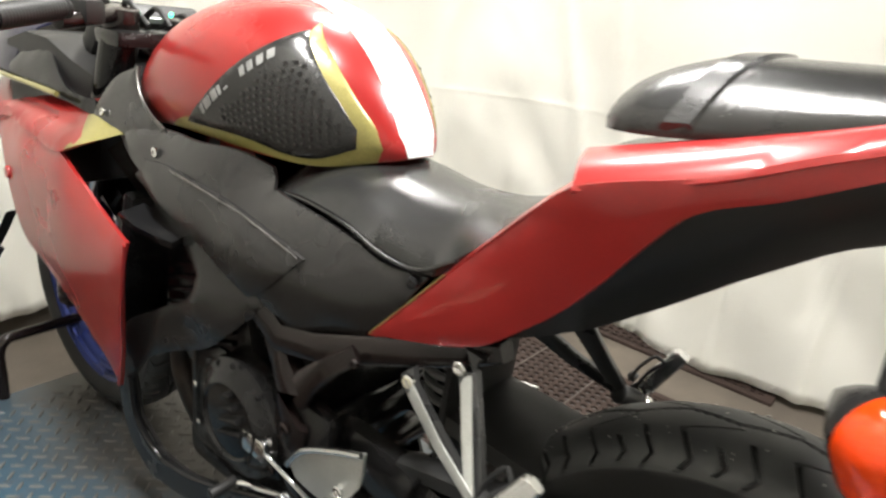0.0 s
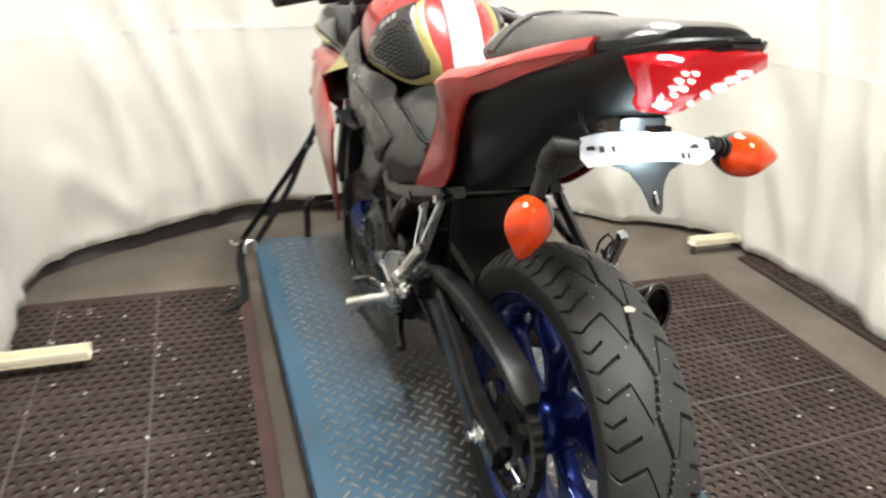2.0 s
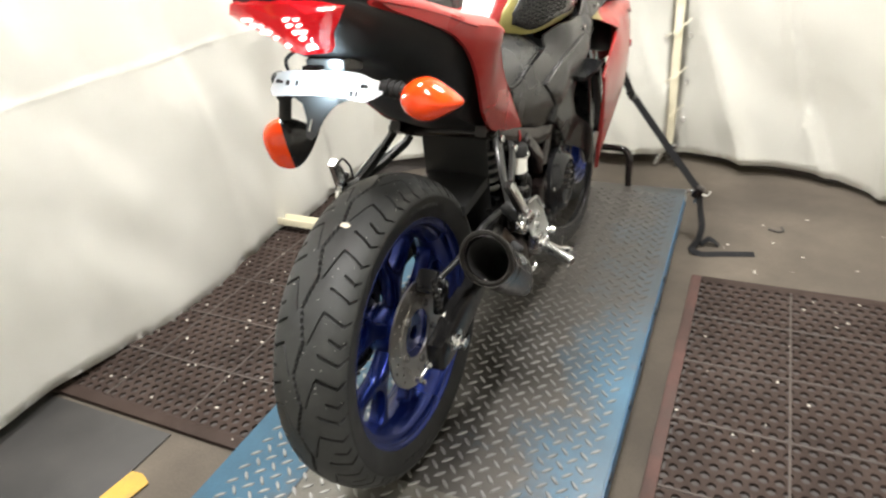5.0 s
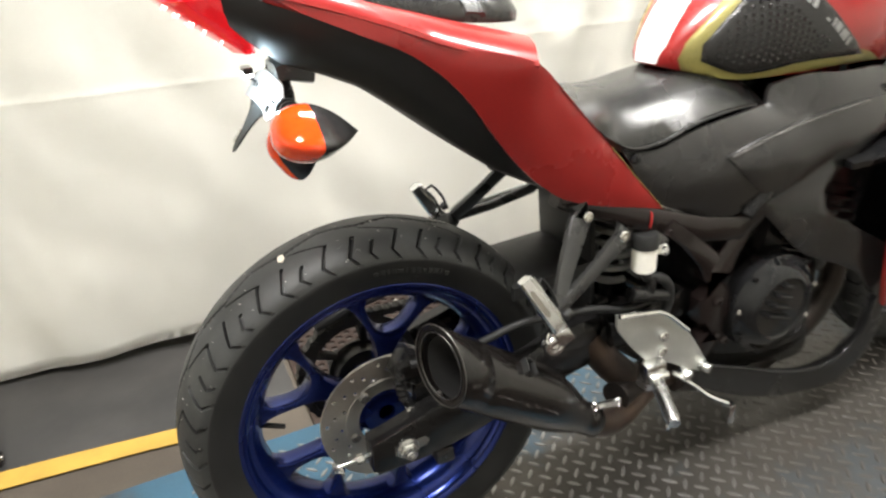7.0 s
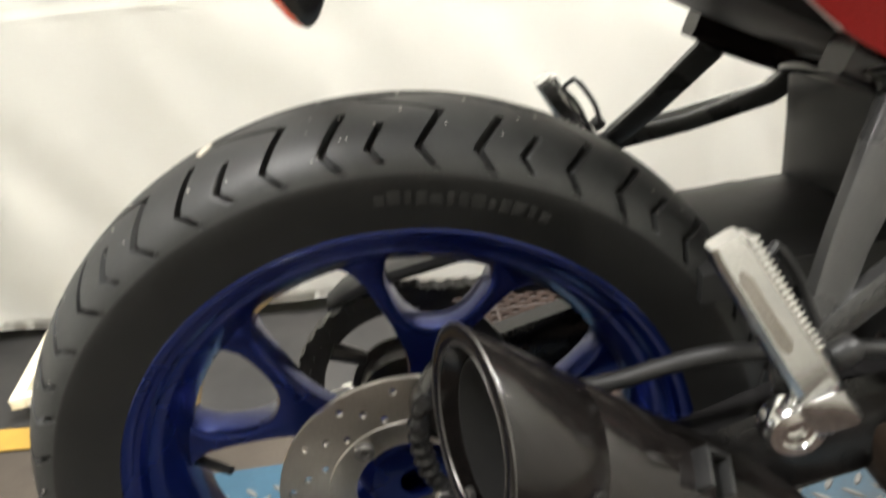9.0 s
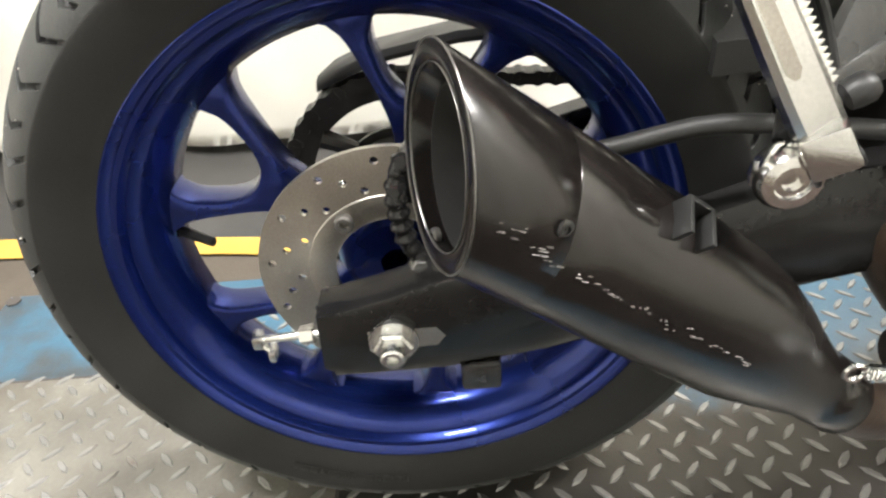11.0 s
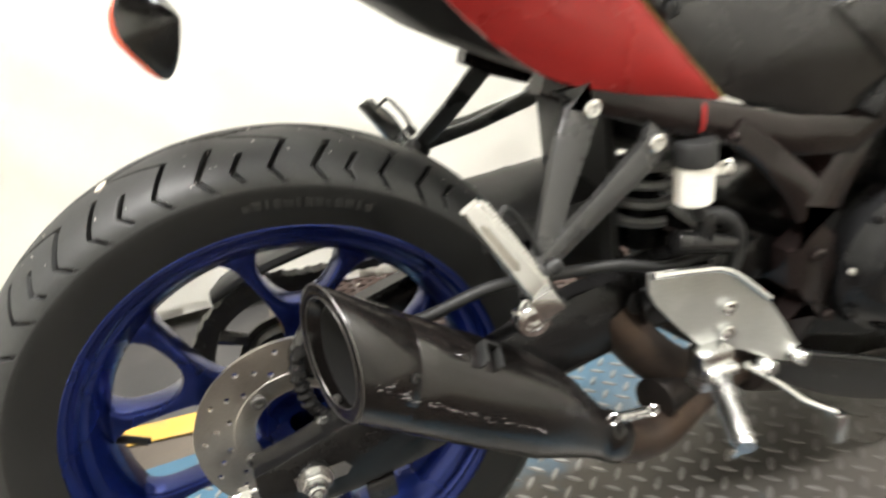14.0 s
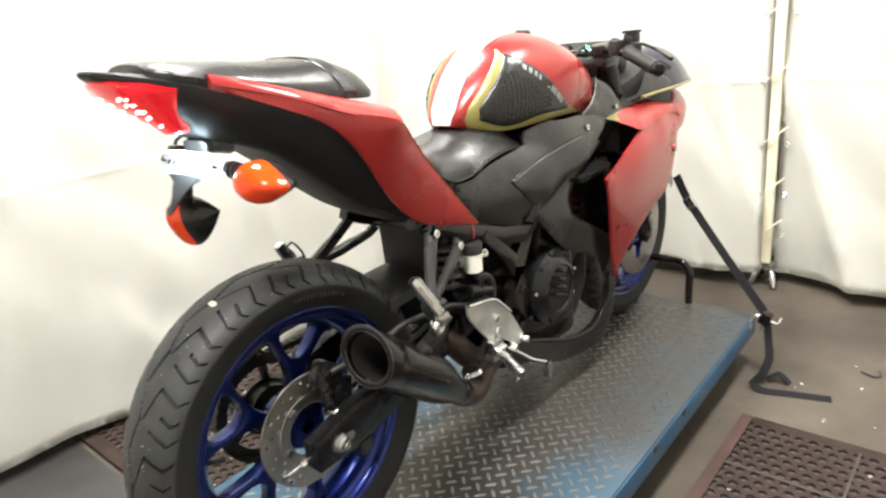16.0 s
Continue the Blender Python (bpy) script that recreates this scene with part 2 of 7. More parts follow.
    met = n.new("ShaderNodeMath")
    met.operation = "MULTIPLY"
    met.inputs[1].default_value = 0.75
    l.new(edge.outputs[0], met.inputs[0])
    clean = n.new("ShaderNodeMath")
    clean.operation, clean.inputs[0].default_value = "SUBTRACT", 1.0
    l.new(amount.outputs[0], clean.inputs[1])
    bare = n.new("ShaderNodeMath")
    bare.operation = "MULTIPLY"
    l.new(met.outputs[0], bare.inputs[0])
    l.new(clean.outputs[0], bare.inputs[1])
    l.new(bare.outputs[0], b.inputs["Metallic"])
    return m


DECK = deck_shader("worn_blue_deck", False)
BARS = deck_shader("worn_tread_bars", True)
PANEL = shader("bare_scuffed_panel_steel", (0.115, 0.109, 0.095), 0.46, 0.35, 0.3, 7, 0.2, 200, base2=(0.075, 0.062, 0.046), mask=0.60, soft=0.10)
LIFTBLUE = shader("blue_lift_enamel", (0.024, 0.085, 0.165), 0.4, 0, 0.2, 5, 0.1, 200, base2=(0.12, 0.11, 0.10), mask=0.68)


# ---- mesh tools ----
from mathutils.geometry import delaunay_2d_cdt


def part(name, bm, material, parent=None, label="", angle=38):
    me = bpy.data.meshes.new(name)
    bmesh.ops.recalc_face_normals(bm, faces=bm.faces[:])
    bm.to_mesh(me)
    bm.free()
    me.materials.append(material)
    me.polygons.foreach_set("use_smooth", [True] * len(me.polygons))
    me.set_sharp_from_angle(angle=radians(angle))
    ob = new(name, me)
    if parent is not None:
        ob.parent = parent
    if label:
        tagged(ob, label)
    return ob


def thing(name, label, category, group="", kind=""):
    return tagged(new(name), label, category, group, kind)


def box(bm, x0, x1, y0, y1, z0, z1, bevel=0.003, turn=None):
    made = bmesh.ops.create_cube(bm, size=1)["verts"]
    m = Matrix.Translation(((x0 + x1) / 2, (y0 + y1) / 2, (z0 + z1) / 2)) @ (turn if turn is not None else Matrix()) @ Matrix.Diagonal((abs(x1 - x0), abs(y1 - y0), abs(z1 - z0), 1))
    bmesh.ops.transform(bm, matrix=m, verts=made)
    if bevel:
        edges = list({e for v in made for e in v.link_edges})
        bmesh.ops.bevel(bm, geom=edges, offset=bevel, segments=2, affect="EDGES", profile=0.6)
    return bm


def frames_along(pts, closed=False):
    """Two cross directions for every point of a path, carried along it without twist."""
    n = len(pts)
    out, side = [], None
    for i in range(n):
        a = pts[i - 1] if (i or closed) else pts[0]
        b = pts[(i + 1) % n] if (i < n - 1 or closed) else pts[-1]
        d = (b - a).normalized()
        if side is None:
            side = d.cross(Vector((0, 0, 1)) if abs(d.z) < 0.9 else Vector((1, 0, 0))).normalized()
        side = (side - d * side.dot(d)).normalized()
        out.append((side, d.cross(side)))
    return out


def smooth_path(pts, step=0.012, closed=False):
    """Catmull-Rom through the points, sampled about every step."""
    pts = [Vector(p) for p in pts]
    n, out = len(pts), []
    for i in range(n if closed else n - 1):
        p0 = pts[i - 1] if (i or closed) else pts[0] * 2 - pts[1]
        p1, p2 = pts[i], pts[(i + 1) % n]
        p3 = pts[(i + 2) % n] if (i + 2 < n or closed) else p2 * 2 - p1
        k = max(1, int((p2 - p1).length / step))
        for j in range(k):
            t = j / k
            out.append(0.5 * (2 * p1 + (p2 - p0) * t + (2 * p0 - 5 * p1 + 4 * p2 - p3) * t * t + (3 * p1 - p0 - 3 * p2 + p3) * t ** 3))
    return out if closed else out + [pts[-1]]


def tube(bm, pts, r, n=12, closed=False, flat=1.0, cap=True):
    """A round (or flattened) bar along points; r is one radius or one for each point."""
    pts = [Vector(p) for p in pts]
    rs = [r] * len(pts) if isinstance(r, (int, float)) else r
    rings = []
    for p, (u, v), q in zip(pts, frames_along(pts, closed), rs):
        rings.append([bm.verts.new(p + u * q * math.cos(6.28319 * k / n) + v * q * flat * math.sin(6.28319 * k / n)) for k in range(n)])
    for i in range(len(rings) if closed else len(rings) - 1):
        a, b = rings[i], rings[(i + 1) % len(rings)]
        for k in range(n):
            bm.faces.new((a[k], a[(k + 1) % n], b[(k + 1) % n], b[k]))
    if cap and not closed:
        bm.faces.new(rings[0])
        bm.faces.new(rings[-1])
    return bm


def rod(bm, a, b, r0, r1=None, n=20, round_end=0.12):
    """A straight bar from a to b with softly rounded ends."""
    a, b = Vector(a), Vector(b)
    r1 = r0 if r1 is None else r1
    e = min(round_end * max(r0, r1) / max((b - a).length, 1e-6), 0.3)
    pts = [a, a.lerp(b, e * 0.3), a.lerp(b, e), a.lerp(b, 1 - e), a.lerp(b, 1 - e * 0.3), b]
    return tube(bm, pts, [r0 * (1 - round_end), r0 * (1 - round_end * 0.3), r0, r1, r1 * (1 - round_end * 0.3), r1 * (1 - round_end)], n)


def lathe(bm, profile, centre, axis=(1, 0, 0), n=48, closed=True):
    """A turned body: profile of (along the axis, radius)."""
    axis, c = Vector(axis).normalized(), Vector(centre)
    u = axis.cross(Vector((0, 0, 1)) if abs(axis.z) < 0.9 else Vector((0, 1, 0))).normalized()
    v = axis.cross(u)
    rings = []
    for a, r in profile:
        rings.append([bm.verts.new(c + axis * a + (u * math.cos(6.28319 * k / n) + v * math.sin(6.28319 * k / n)) * max(r, 0.0004)) for k in range(n)])
    for i in range(len(rings) if closed else len(rings) - 1):
        a, b = rings[i], rings[(i + 1) % len(rings)]
        for k in range(n):
            bm.faces.new((a[k], a[(k + 1) % n], b[(k + 1) % n], b[k]))
    return bm


def loft(bm, sections, cap=True):
    """Skin over closed rings of equal length."""
    rings = [[bm.verts.new(p) for p in s] for s in sections]
    n = len(rings[0])
    for a, b in zip(rings, rings[1:]):
        for k in range(n):
            bm.faces.new((a[k], a[(k + 1) % n], b[(k + 1) % n], b[k]))
    if cap:
        bm.faces.new(rings[0])
        bm.faces.new(rings[-1])
    return bm


def round_outline(pts, step=0.012, sharp=50):
    """Resamples a closed outline: flowing through gentle points, straight into sharp corners."""
    pts = [Vector(p) for p in pts]
    n, out = len(pts), []

    def tangent(i):
        a, b = pts[i] - pts[i - 1], pts[(i + 1) % n] - pts[i]
        if a.length < 1e-6 or b.length < 1e-6 or a.angle(b) > radians(sharp):
            return None
        return (a.normalized() + b.normalized()).normalized()

    for i in range(n):
        p, q = pts[i], pts[(i + 1) % n]
        d = q - p
        t0, t1 = tangent(i) or d.normalized(), tangent((i + 1) % n) or d.normalized()
        k = max(1, int(d.length / step))
        for j in range(k):
            t = j / k
            h0, h1, h2, h3 = 2 * t ** 3 - 3 * t * t + 1, t ** 3 - 2 * t * t + t, -2 * t ** 3 + 3 * t * t, t ** 3 - t * t
            out.append(p * h0 + t0 * d.length * h1 + q * h2 + t1 * d.length * h3)
    return out


def bulge(controls, ease=1e-5):
    """A smooth height over a plane through (u, v, height) controls (thin plate)."""
    c = np.array(controls, float)
    n = len(c)
    d = np.hypot(c[:, None, 0] - c[None, :, 0], c[:, None, 1] - c[None, :, 1])
    k = np.where(d > 0, d * d * np.log(d + 1e-12), 0)
    p = np.c_[np.ones(n), c[:, :2]]
    a = np.block([[k + ease * np.eye(n), p], [p.T, np.zeros((3, 3))]])
    w = np.linalg.solve(a, np.r_[c[:, 2], 0, 0, 0])

    def at(u, v):
        r = np.hypot(c[:, 0] - u, c[:, 1] - v)
        return float((w[:n] * np.where(r > 0, r * r * np.log(r + 1e-12), 0)).sum() + w[n] + w[n + 1] * u + w[n + 2] * v)

    return at


def panel(bm, outline, height, thick=0.004, grid=0.02, place=lambda u, v, h: (h, u, v), roll=0.003, step=0.012, sharp=50, raw=False):
    """A curved sheet with real thickness over an outline in (u, v); height(u, v) is its outer face, place puts it into the world."""
    line = [Vector(p) for p in outline] if raw else round_outline(outline, step, sharp)
    n = len(line)
    us, vs = [p.x for p in line], [p.y for p in line]
    pts = [Vector((p.x, p.y)) for p in line]

    def inside(u, v):
        c = False
        for i in range(n):
            a, b = line[i], line[i - 1]
            if (a.y > v) != (b.y > v) and u < (b.x - a.x) * (v - a.y) / (b.y - a.y) + a.x:
                c = not c
        return c

    def near(u, v):
        return min((p.x - u) ** 2 + (p.y - v) ** 2 for p in line) < (grid * 0.45) ** 2

    u = min(us) + grid / 2
    row = 0
    while u < max(us):
        v = min(vs) + grid / 2 + (grid / 2 if row % 2 else 0)
        while v < max(vs):
            if inside(u, v) and not near(u, v):
                pts.append(Vector((u, v)))
            v += grid
        u += grid * 0.87
        row += 1
    co, _, faces, *_ = delaunay_2d_cdt(pts, [], [list(range(n))], 1, 1e-6)
    used = sorted({i for f in faces for i in f})
    edge_count = {}
    for f in faces:
        for i in range(len(f)):
            e = (f[i], f[(i + 1) % len(f)])
            edge_count[e] = edge_count.get(e, 0) + 1
    rim = [e for e in edge_count if (e[1], e[0]) not in edge_count]
    rimset = {i for e in rim for i in e}
    sgn = 1 if thick >= 0 else -1
    top, low = {}, {}
    for i in used:
        a, b = co[i]
        h = height(a, b)
        top[i] = bm.verts.new(place(a, b, h - (sgn * roll if i in rimset else 0)))
        low[i] = bm.verts.new(place(a, b, h - thick - (sgn * roll if i in rimset else 0)))
    for f in faces:
        bm.faces.new([top[i] for i in f])
        bm.faces.new([low[i] for i in reversed(f)])
    for a, b in rim:
        bm.faces.new((top[b], top[a], low[a], low[b]))
    return bm


def slab(outline, x0, x1, bevel, step=0.006, sharp=40):
    """A plate across the x axis over an outline in (y, z), with rounded edges on both faces."""
    line = round_outline(outline, step, sharp)
    n = len(line)
    turn = sum(line[i - 1].x * line[i].y - line[i].x * line[i - 1].y for i in range(n))
    out = []
    for i in range(n):
        d = (line[(i + 1) % n] - line[i - 1]).normalized()
        out.append(Vector((d.y, -d.x)) * (1 if turn > 0 else -1))
    rings = []
    for x, b in ((x0, 1.0), (x0 + bevel * 0.3, 0.3), (x0 + bevel, 0.0), (x1 - bevel, 0.0), (x1 - bevel * 0.3, 0.3), (x1, 1.0)):
        rings.append([Vector((x, p.x - q.x * bevel * b, p.y - q.y * bevel * b)) for p, q in zip(line, out)])
    bm = loft(bmesh.new(), rings, cap=False)
    for ring in (rings[0], rings[-1]):
        co, _, faces, *_ = delaunay_2d_cdt([Vector((p.y, p.z)) for p in ring], [], [list(range(n))], 1, 1e-6)
        vs = [bm.verts.new((ring[0].x, p.x, p.y)) for p in co]
        for f in faces:
            bm.faces.new([vs[i] for i in f])
    bmesh.ops.remove_doubles(bm, verts=bm.verts[:], dist=1e-5)
    return bm


def mirrored(bm):
    """The same mesh on the other side of the machine's middle plane."""
    bmesh.ops.scale(bm, vec=(-1, 1, 1), verts=bm.verts[:])
    bmesh.ops.reverse_faces(bm, faces=bm.faces[:])
    return bm


def hexbolt(bm, at, axis, r, h, n=6):
    a = Vector(axis).normalized()
    tube(bm, [Vector(at), Vector(at) + a * h * 0.85, Vector(at) + a * h], [r, r, r * 0.86], n)
    tube(bm, [Vector(at) - a * 0.001, Vector(at) + a * h * 0.18], [r * 1.25, r * 1.25], 16)
    return bm


def capscrew(bm, at, axis, r, h):
    a, p = Vector(axis).normalized(), Vector(at)
    lathe(bm, [(0, 0.0005), (0, r), (h * 0.8, r), (h, r * 0.82), (h, r * 0.45), (h * 0.55, r * 0.42), (h * 0.55, 0.0005)], p, a, 18, closed=False)
    return bm


# ---- the setting ----
def sheet(name, x0, x1, y0, y1, z0, z1, material, label, category, bevel=0.0):
    ob = part(name, box(bmesh.new(), x0, x1, y0, y1, z0, z1, bevel), material)
    return tagged(ob, label, category, kind="structure")


sheet("floor", -1.9, 2.5, -2.9, 3.0, FLOOR - 0.1, FLOOR, CONCRETE, "stained bare concrete workshop floor", "floor")
sheet("ceiling", -1.9, 2.5, -2.9, 3.0, CEIL, CEIL + 0.1, CEILM, "plain dark grey workshop ceiling", "ceiling")
sheet("wall_west", -1.9, -1.8, -2.9, 3.0, FLOOR, CEIL, SKIRT, "dark wall behind the canvas curtain", "wall")
sheet("wall_east", 2.4, 2.5, -2.9, 3.0, FLOOR, CEIL, SKIRT, "dark wall behind the canvas curtain", "wall")
sheet("wall_north", -1.8, 2.4, 2.9, 3.0, FLOOR, CEIL, SKIRT, "dark wall behind the canvas curtain", "wall")
sheet("wall_south", -1.8, 2.4, -2.9, -2.8, FLOOR, CEIL, CANVAS, "pale plain wall closing the bay", "wall")

for lx, ly, lw in LAMPS:
    lamp = thing("ceiling_lamp", "flat white ceiling lamp with a milky diffuser", "lamp", "ceiling lamps")
    lamp.matrix_world = pose(lx, ly, CEIL)
    bm = box(bmesh.new(), -0.17, 0.17, -0.34, 0.34, -0.06, 0.0, 0.006)
    part("housing", bm, CEILM, lamp)
    part("diffuser", box(bmesh.new(), -0.15, 0.15, -0.31, 0.31, -0.068, -0.058, 0.003), LAMPM, lamp)


def curtain(name, plan, hem, top, folds, label, seed, seam=0.66, creased=lambda f: 1.0):
    """Canvas hung along a plan line: two faces, folds that grow towards the hem, one welted seam."""
    rnd = random.Random(seed)
    line = smooth_path([(x, y, 0) for x, y in plan], 0.022)
    ph = [rnd.uniform(0, 6.28) for _ in range(8)]
    zs = sorted({round(FLOOR + k * 0.045, 3) for k in range(int((top - FLOOR) / 0.045) + 1)} | {seam - 0.012, seam - 0.004, seam + 0.002, seam + 0.008})
    run, total = [0.0], 0.0
    for a, b in zip(line, line[1:]):
        total += (b - a).length
        run.append(total)
    verts, nz = [], len(zs)
    for i, p in enumerate(line):
        a, b = line[max(0, i - 1)], line[min(len(line) - 1, i + 1)]
        d = (b - a).normalized()
        out = Vector((d.y, -d.x, 0))
        s = run[i]
        low = hem(s / total) + 0.012 * math.sin(s * 5 + ph[0]) + 0.01 * noise.noise(Vector((s * 3, seed, 0)))
        for z in zs:
            f = (z - FLOOR) / (top - FLOOR)
            zz = low + (top - low) * f if z < 0.1 else z
            if z < 0.1:
                zz = low + (0.1 - low) * (z - FLOOR) / (0.1 - FLOOR)
            grow = (1 - f) ** 1.6
            lean = s + 0.16 * math.sin(zz * 2.1 + ph[1]) + 0.1 * noise.noise(Vector((s * 1.3, zz * 1.2, seed)))
            w = 0.035 * math.sin(lean * 3.1 + ph[2]) + 0.024 * math.sin(lean * 7.3 + ph[3]) * (0.35 + grow) + 0.010 * math.sin(lean * 17 + ph[4]) * grow
            w += 0.05 * grow * noise.noise(Vector((s * 2.2, zz * 1.4, seed + 5.0))) + 0.022 * noise.noise(Vector((s * 5.5 + zz * 2.5, zz * 3.2, seed + 9.0))) * (0.3 + grow)
            w += 0.006 * noise.noise(Vector((s * 14 + zz * 5, zz * 9, seed + 2.0)))
            crease = max(0.0, 1 - 4.5 * abs(noise.noise(Vector((s * 3.4 + 0.9 * zz, zz * 0.75, seed + 13.0)))))
            w += 0.034 * (0.12 + grow) * crease * crease * creased(s / total)
            w *= folds
            welt = 0.0020 * math.exp(-((zz - seam) / 0.006) ** 2)
            q = p + out * (w + welt)
            verts.append((q.x, q.y, zz))
    n = len(line)
    faces = [(i * nz + k, (i + 1) * nz + k, (i + 1) * nz + k + 1, i * nz + k + 1) for i in range(n - 1) for k in range(nz - 1)]
    me = bpy.data.meshes.new(name)
    bm = bmesh.new()
    fv = [bm.verts.new(v) for v in verts]
    for f in faces:
        bm.faces.new([fv[k] for k in f])
    bmesh.ops.solidify(bm, geom=bm.faces[:], thickness=0.003)
    bm.to_mesh(me)
    bm.free()
    me.materials.append(CANVAS)
    me.polygons.foreach_set("use_smooth", [True] * len(me.polygons))
    return tagged(new(name, me), label, "curtain", "canvas curtains round the bay")


curtain("canvas_curtain", [(-1.20, -2.7), (-1.23, -1.4), (-1.17, -0.5), (-1.105, -0.05), (-1.11, 0.3), (-1.135, 0.7), (-1.155, 1.1), (-1.16, 1.42), (-1.13, 1.56), (-1.04, 1.67), (-0.72, 1.86), (-0.35, 2.02), (0.0, 2.11), (0.225, 2.175)], lambda f: FLOOR + 0.012 + 0.065 * min(1, max(0, f - 0.70) / 0.06) + 0.028 * min(1, max(0, 0.52 - f) / 0.06), CEIL - 0.02, 0.6,
        "off-white canvas curtain, its hem lying on the rubber mat", 3, creased=lambda f: 0.12 + 1.3 * min(1, max(0, f - 0.58) / 0.08))
curtain("canvas_curtain", [(0.265, 2.195), (0.62, 2.12), (1.02, 1.97), (1.32, 1.72), (1.6, 1.5), (1.72, 1.28), (1.76, 0.9), (1.74, 0.2), (1.76, -0.8), (1.74, -1.8), (1.76, -2.7)], lambda f: FLOOR + 0.05 - 0.03 * min(1, f * 3), CEIL - 0.02, 0.85,
        "off-white canvas curtain with creased folds near its hem", 23)

# dark kick board that shows under the short curtains
kick = bmesh.new()
kline = [(-1.22, 1.5), (-1.1, 1.70), (-0.75, 1.93), (-0.2, 2.14), (0.3, 2.30), (0.7, 2.19), (1.08, 2.02), (1.4, 1.76), (1.68, 1.54), (1.82, 1.3), (1.84, 0.0)]
for a, b in zip(kline, kline[1:]):
    a, b = Vector((*a, 0)), Vector((*b, 0))
    d = b - a
    ang = math.atan2(d.y, d.x)
    c = (a + b) / 2
    box(kick, c.x - d.length / 2 - 0.01, c.x + d.length / 2 + 0.01, c.y - 0.012, c.y + 0.012, FLOOR, 0.12, 0.0, Matrix.Rotation(ang, 4, "Z"))
tagged(part("baseboard", kick, SKIRT), "dark kick board behind the curtain hem", "baseboard", kind="structure")


def rubber_mat(x0, x1, y0, y1, edge, red, label, lines_x, lines_y):
    """A drainage mat: rows of round holes right through it, a solid border and raised joint ribs."""
    mat = thing("rubber_mat", label, "mat", "drainage mats")
    z0, z1 = FLOOR, FLOOR + 0.013
    dx, dy, r = 0.0335, 0.0290, 0.0113
    verts, faces = [], []
    nx, ny = int((x1 - x0 - 2 * edge) / dx), int((y1 - y0 - 2 * edge) / dy)
    dx, dy = (x1 - x0 - 2 * edge) / nx, (y1 - y0 - 2 * edge) / ny
    for j in range(ny):
        off = dx / 4 if j % 2 else -dx / 4
        for i in range(nx):
            cx, cy = x0 + edge + (i + 0.5) * dx + off, y0 + edge + (j + 0.5) * dy
            b = len(verts)
            rj = r * (0.94 + 0.1 * random.random())
            for k in range(8):
                a = k * math.pi / 4
                ox, oy = (1, 1, 0, -1, -1, -1, 0, 1)[k] * dx / 2, (0, 1, 1, 1, 0, -1, -1, -1)[k] * dy / 2
                verts += [(cx + ox, cy + oy, z1), (cx + rj * math.cos(a), cy + rj * math.sin(a), z1 - 0.0008), (cx + rj * 0.93 * math.cos(a), cy + rj * 0.93 * math.sin(a), z0 + 0.001)]
            for k in range(8):
                p, q = b + 3 * k, b + 3 * ((k + 1) % 8)
                faces += [(p, q, q + 1, p + 1), (p + 1, q + 1, q + 2, p + 2)]
    me = bpy.data.meshes.new("perforated_sheet")
    me.from_pydata(verts, [], faces)
    me.materials.append(MATM)
    ob = new("perforated_sheet", me)
    ob.parent = mat
    tagged(ob, kind="stuff")
    # added dark sheet below the holes: their shaded depth put into colour
    part("hole_shade_sheet", box(bmesh.new(), x0 + 0.01, x1 - 0.01, y0 + 0.01, y1 - 0.01, z0 - 0.001, z0 + 0.0045, 0), SKIRT, mat)
    for ex0, ex1, ey0, ey1, m in ((x0, x0 + edge, y0, y1, MATM if red != "x0" else MATRED), (x1 - edge, x1, y0, y1, MATM if red != "x1" else MATRED), (x0 + edge, x1 - edge, y0, y0 + edge, MATM), (x0 + edge, x1 - edge, y1 - edge, y1, MATM)):
        w = 0.012
        bm = box(bmesh.new(), ex0 - (w if ex0 == x0 else 0), ex1 + (w if ex1 == x1 else 0), ey0 - (w if ey0 == y0 else 0), ey1 + (w if ey1 == y1 else 0), z0, z1 + 0.001, 0.004)
        part("border", bm, m, mat)
    for lx in lines_x:
        rib = bmesh.new()
        box(rib, lx - 0.003, lx + 0.003, y0 + edge, y1 - edge, z1 - 0.002, z1 + 0.0015, 0.001)
        part("joint_rib", rib, MATLINE, mat)
    for ly in lines_y:
        rib = bmesh.new()
        box(rib, x0 + edge, x1 - edge, ly - 0.003, ly + 0.003, z1 - 0.002, z1 + 0.0015, 0.001)
        part("joint_rib", rib, MATLINE, mat)
    return mat


rubber_mat(-1.32, -0.43, -0.03, 1.435, 0.028, "x1", "worn brown rubber mat with round holes, faded red edge", [-0.72, -1.02], [0.20, 0.43, 0.66, 0.89, 1.12])
rubber_mat(0.487, 1.385, -0.32, 1.14, 0.02, "x0", "worn brown rubber drainage mat with round holes beside the lift", [0.775, 1.065], [-0.02, 0.21, 0.44, 0.68, 0.91])
rubber_mat(1.665, 1.86, 0.2, 1.24, 0.02, "", "narrow brown rubber drainage mat tucked under the canvas curtain", [], [0.6, 0.9])

dark = part("floor_mat", box(bmesh.new(), -1.3, -0.715, -1.35, -0.055, FLOOR, FLOOR + 0.006, 0.002), DARKMAT)
tagged(dark, "smooth dark rubber floor mat with a dusty surface", "mat")
bm = bmesh.new()
ends = [(-0.800, -1.075), (-0.722, -1.085), (-0.706, -0.82), (-0.690, -0.60), (-0.672, -0.41), (-0.640, -0.205), (-0.680, -0.188), (-0.712, -0.192), (-0.741, -0.467), (-0.762, -0.66), (-0.776, -0.83)]
panel(bm, ends, lambda u, v: FLOOR + 0.0085 + 0.0006 * noise.noise(Vector((u * 30, v * 30, 0))), 0.002, 0.03, lambda u, v, h: (u, v, h), 0.0004, 0.02)
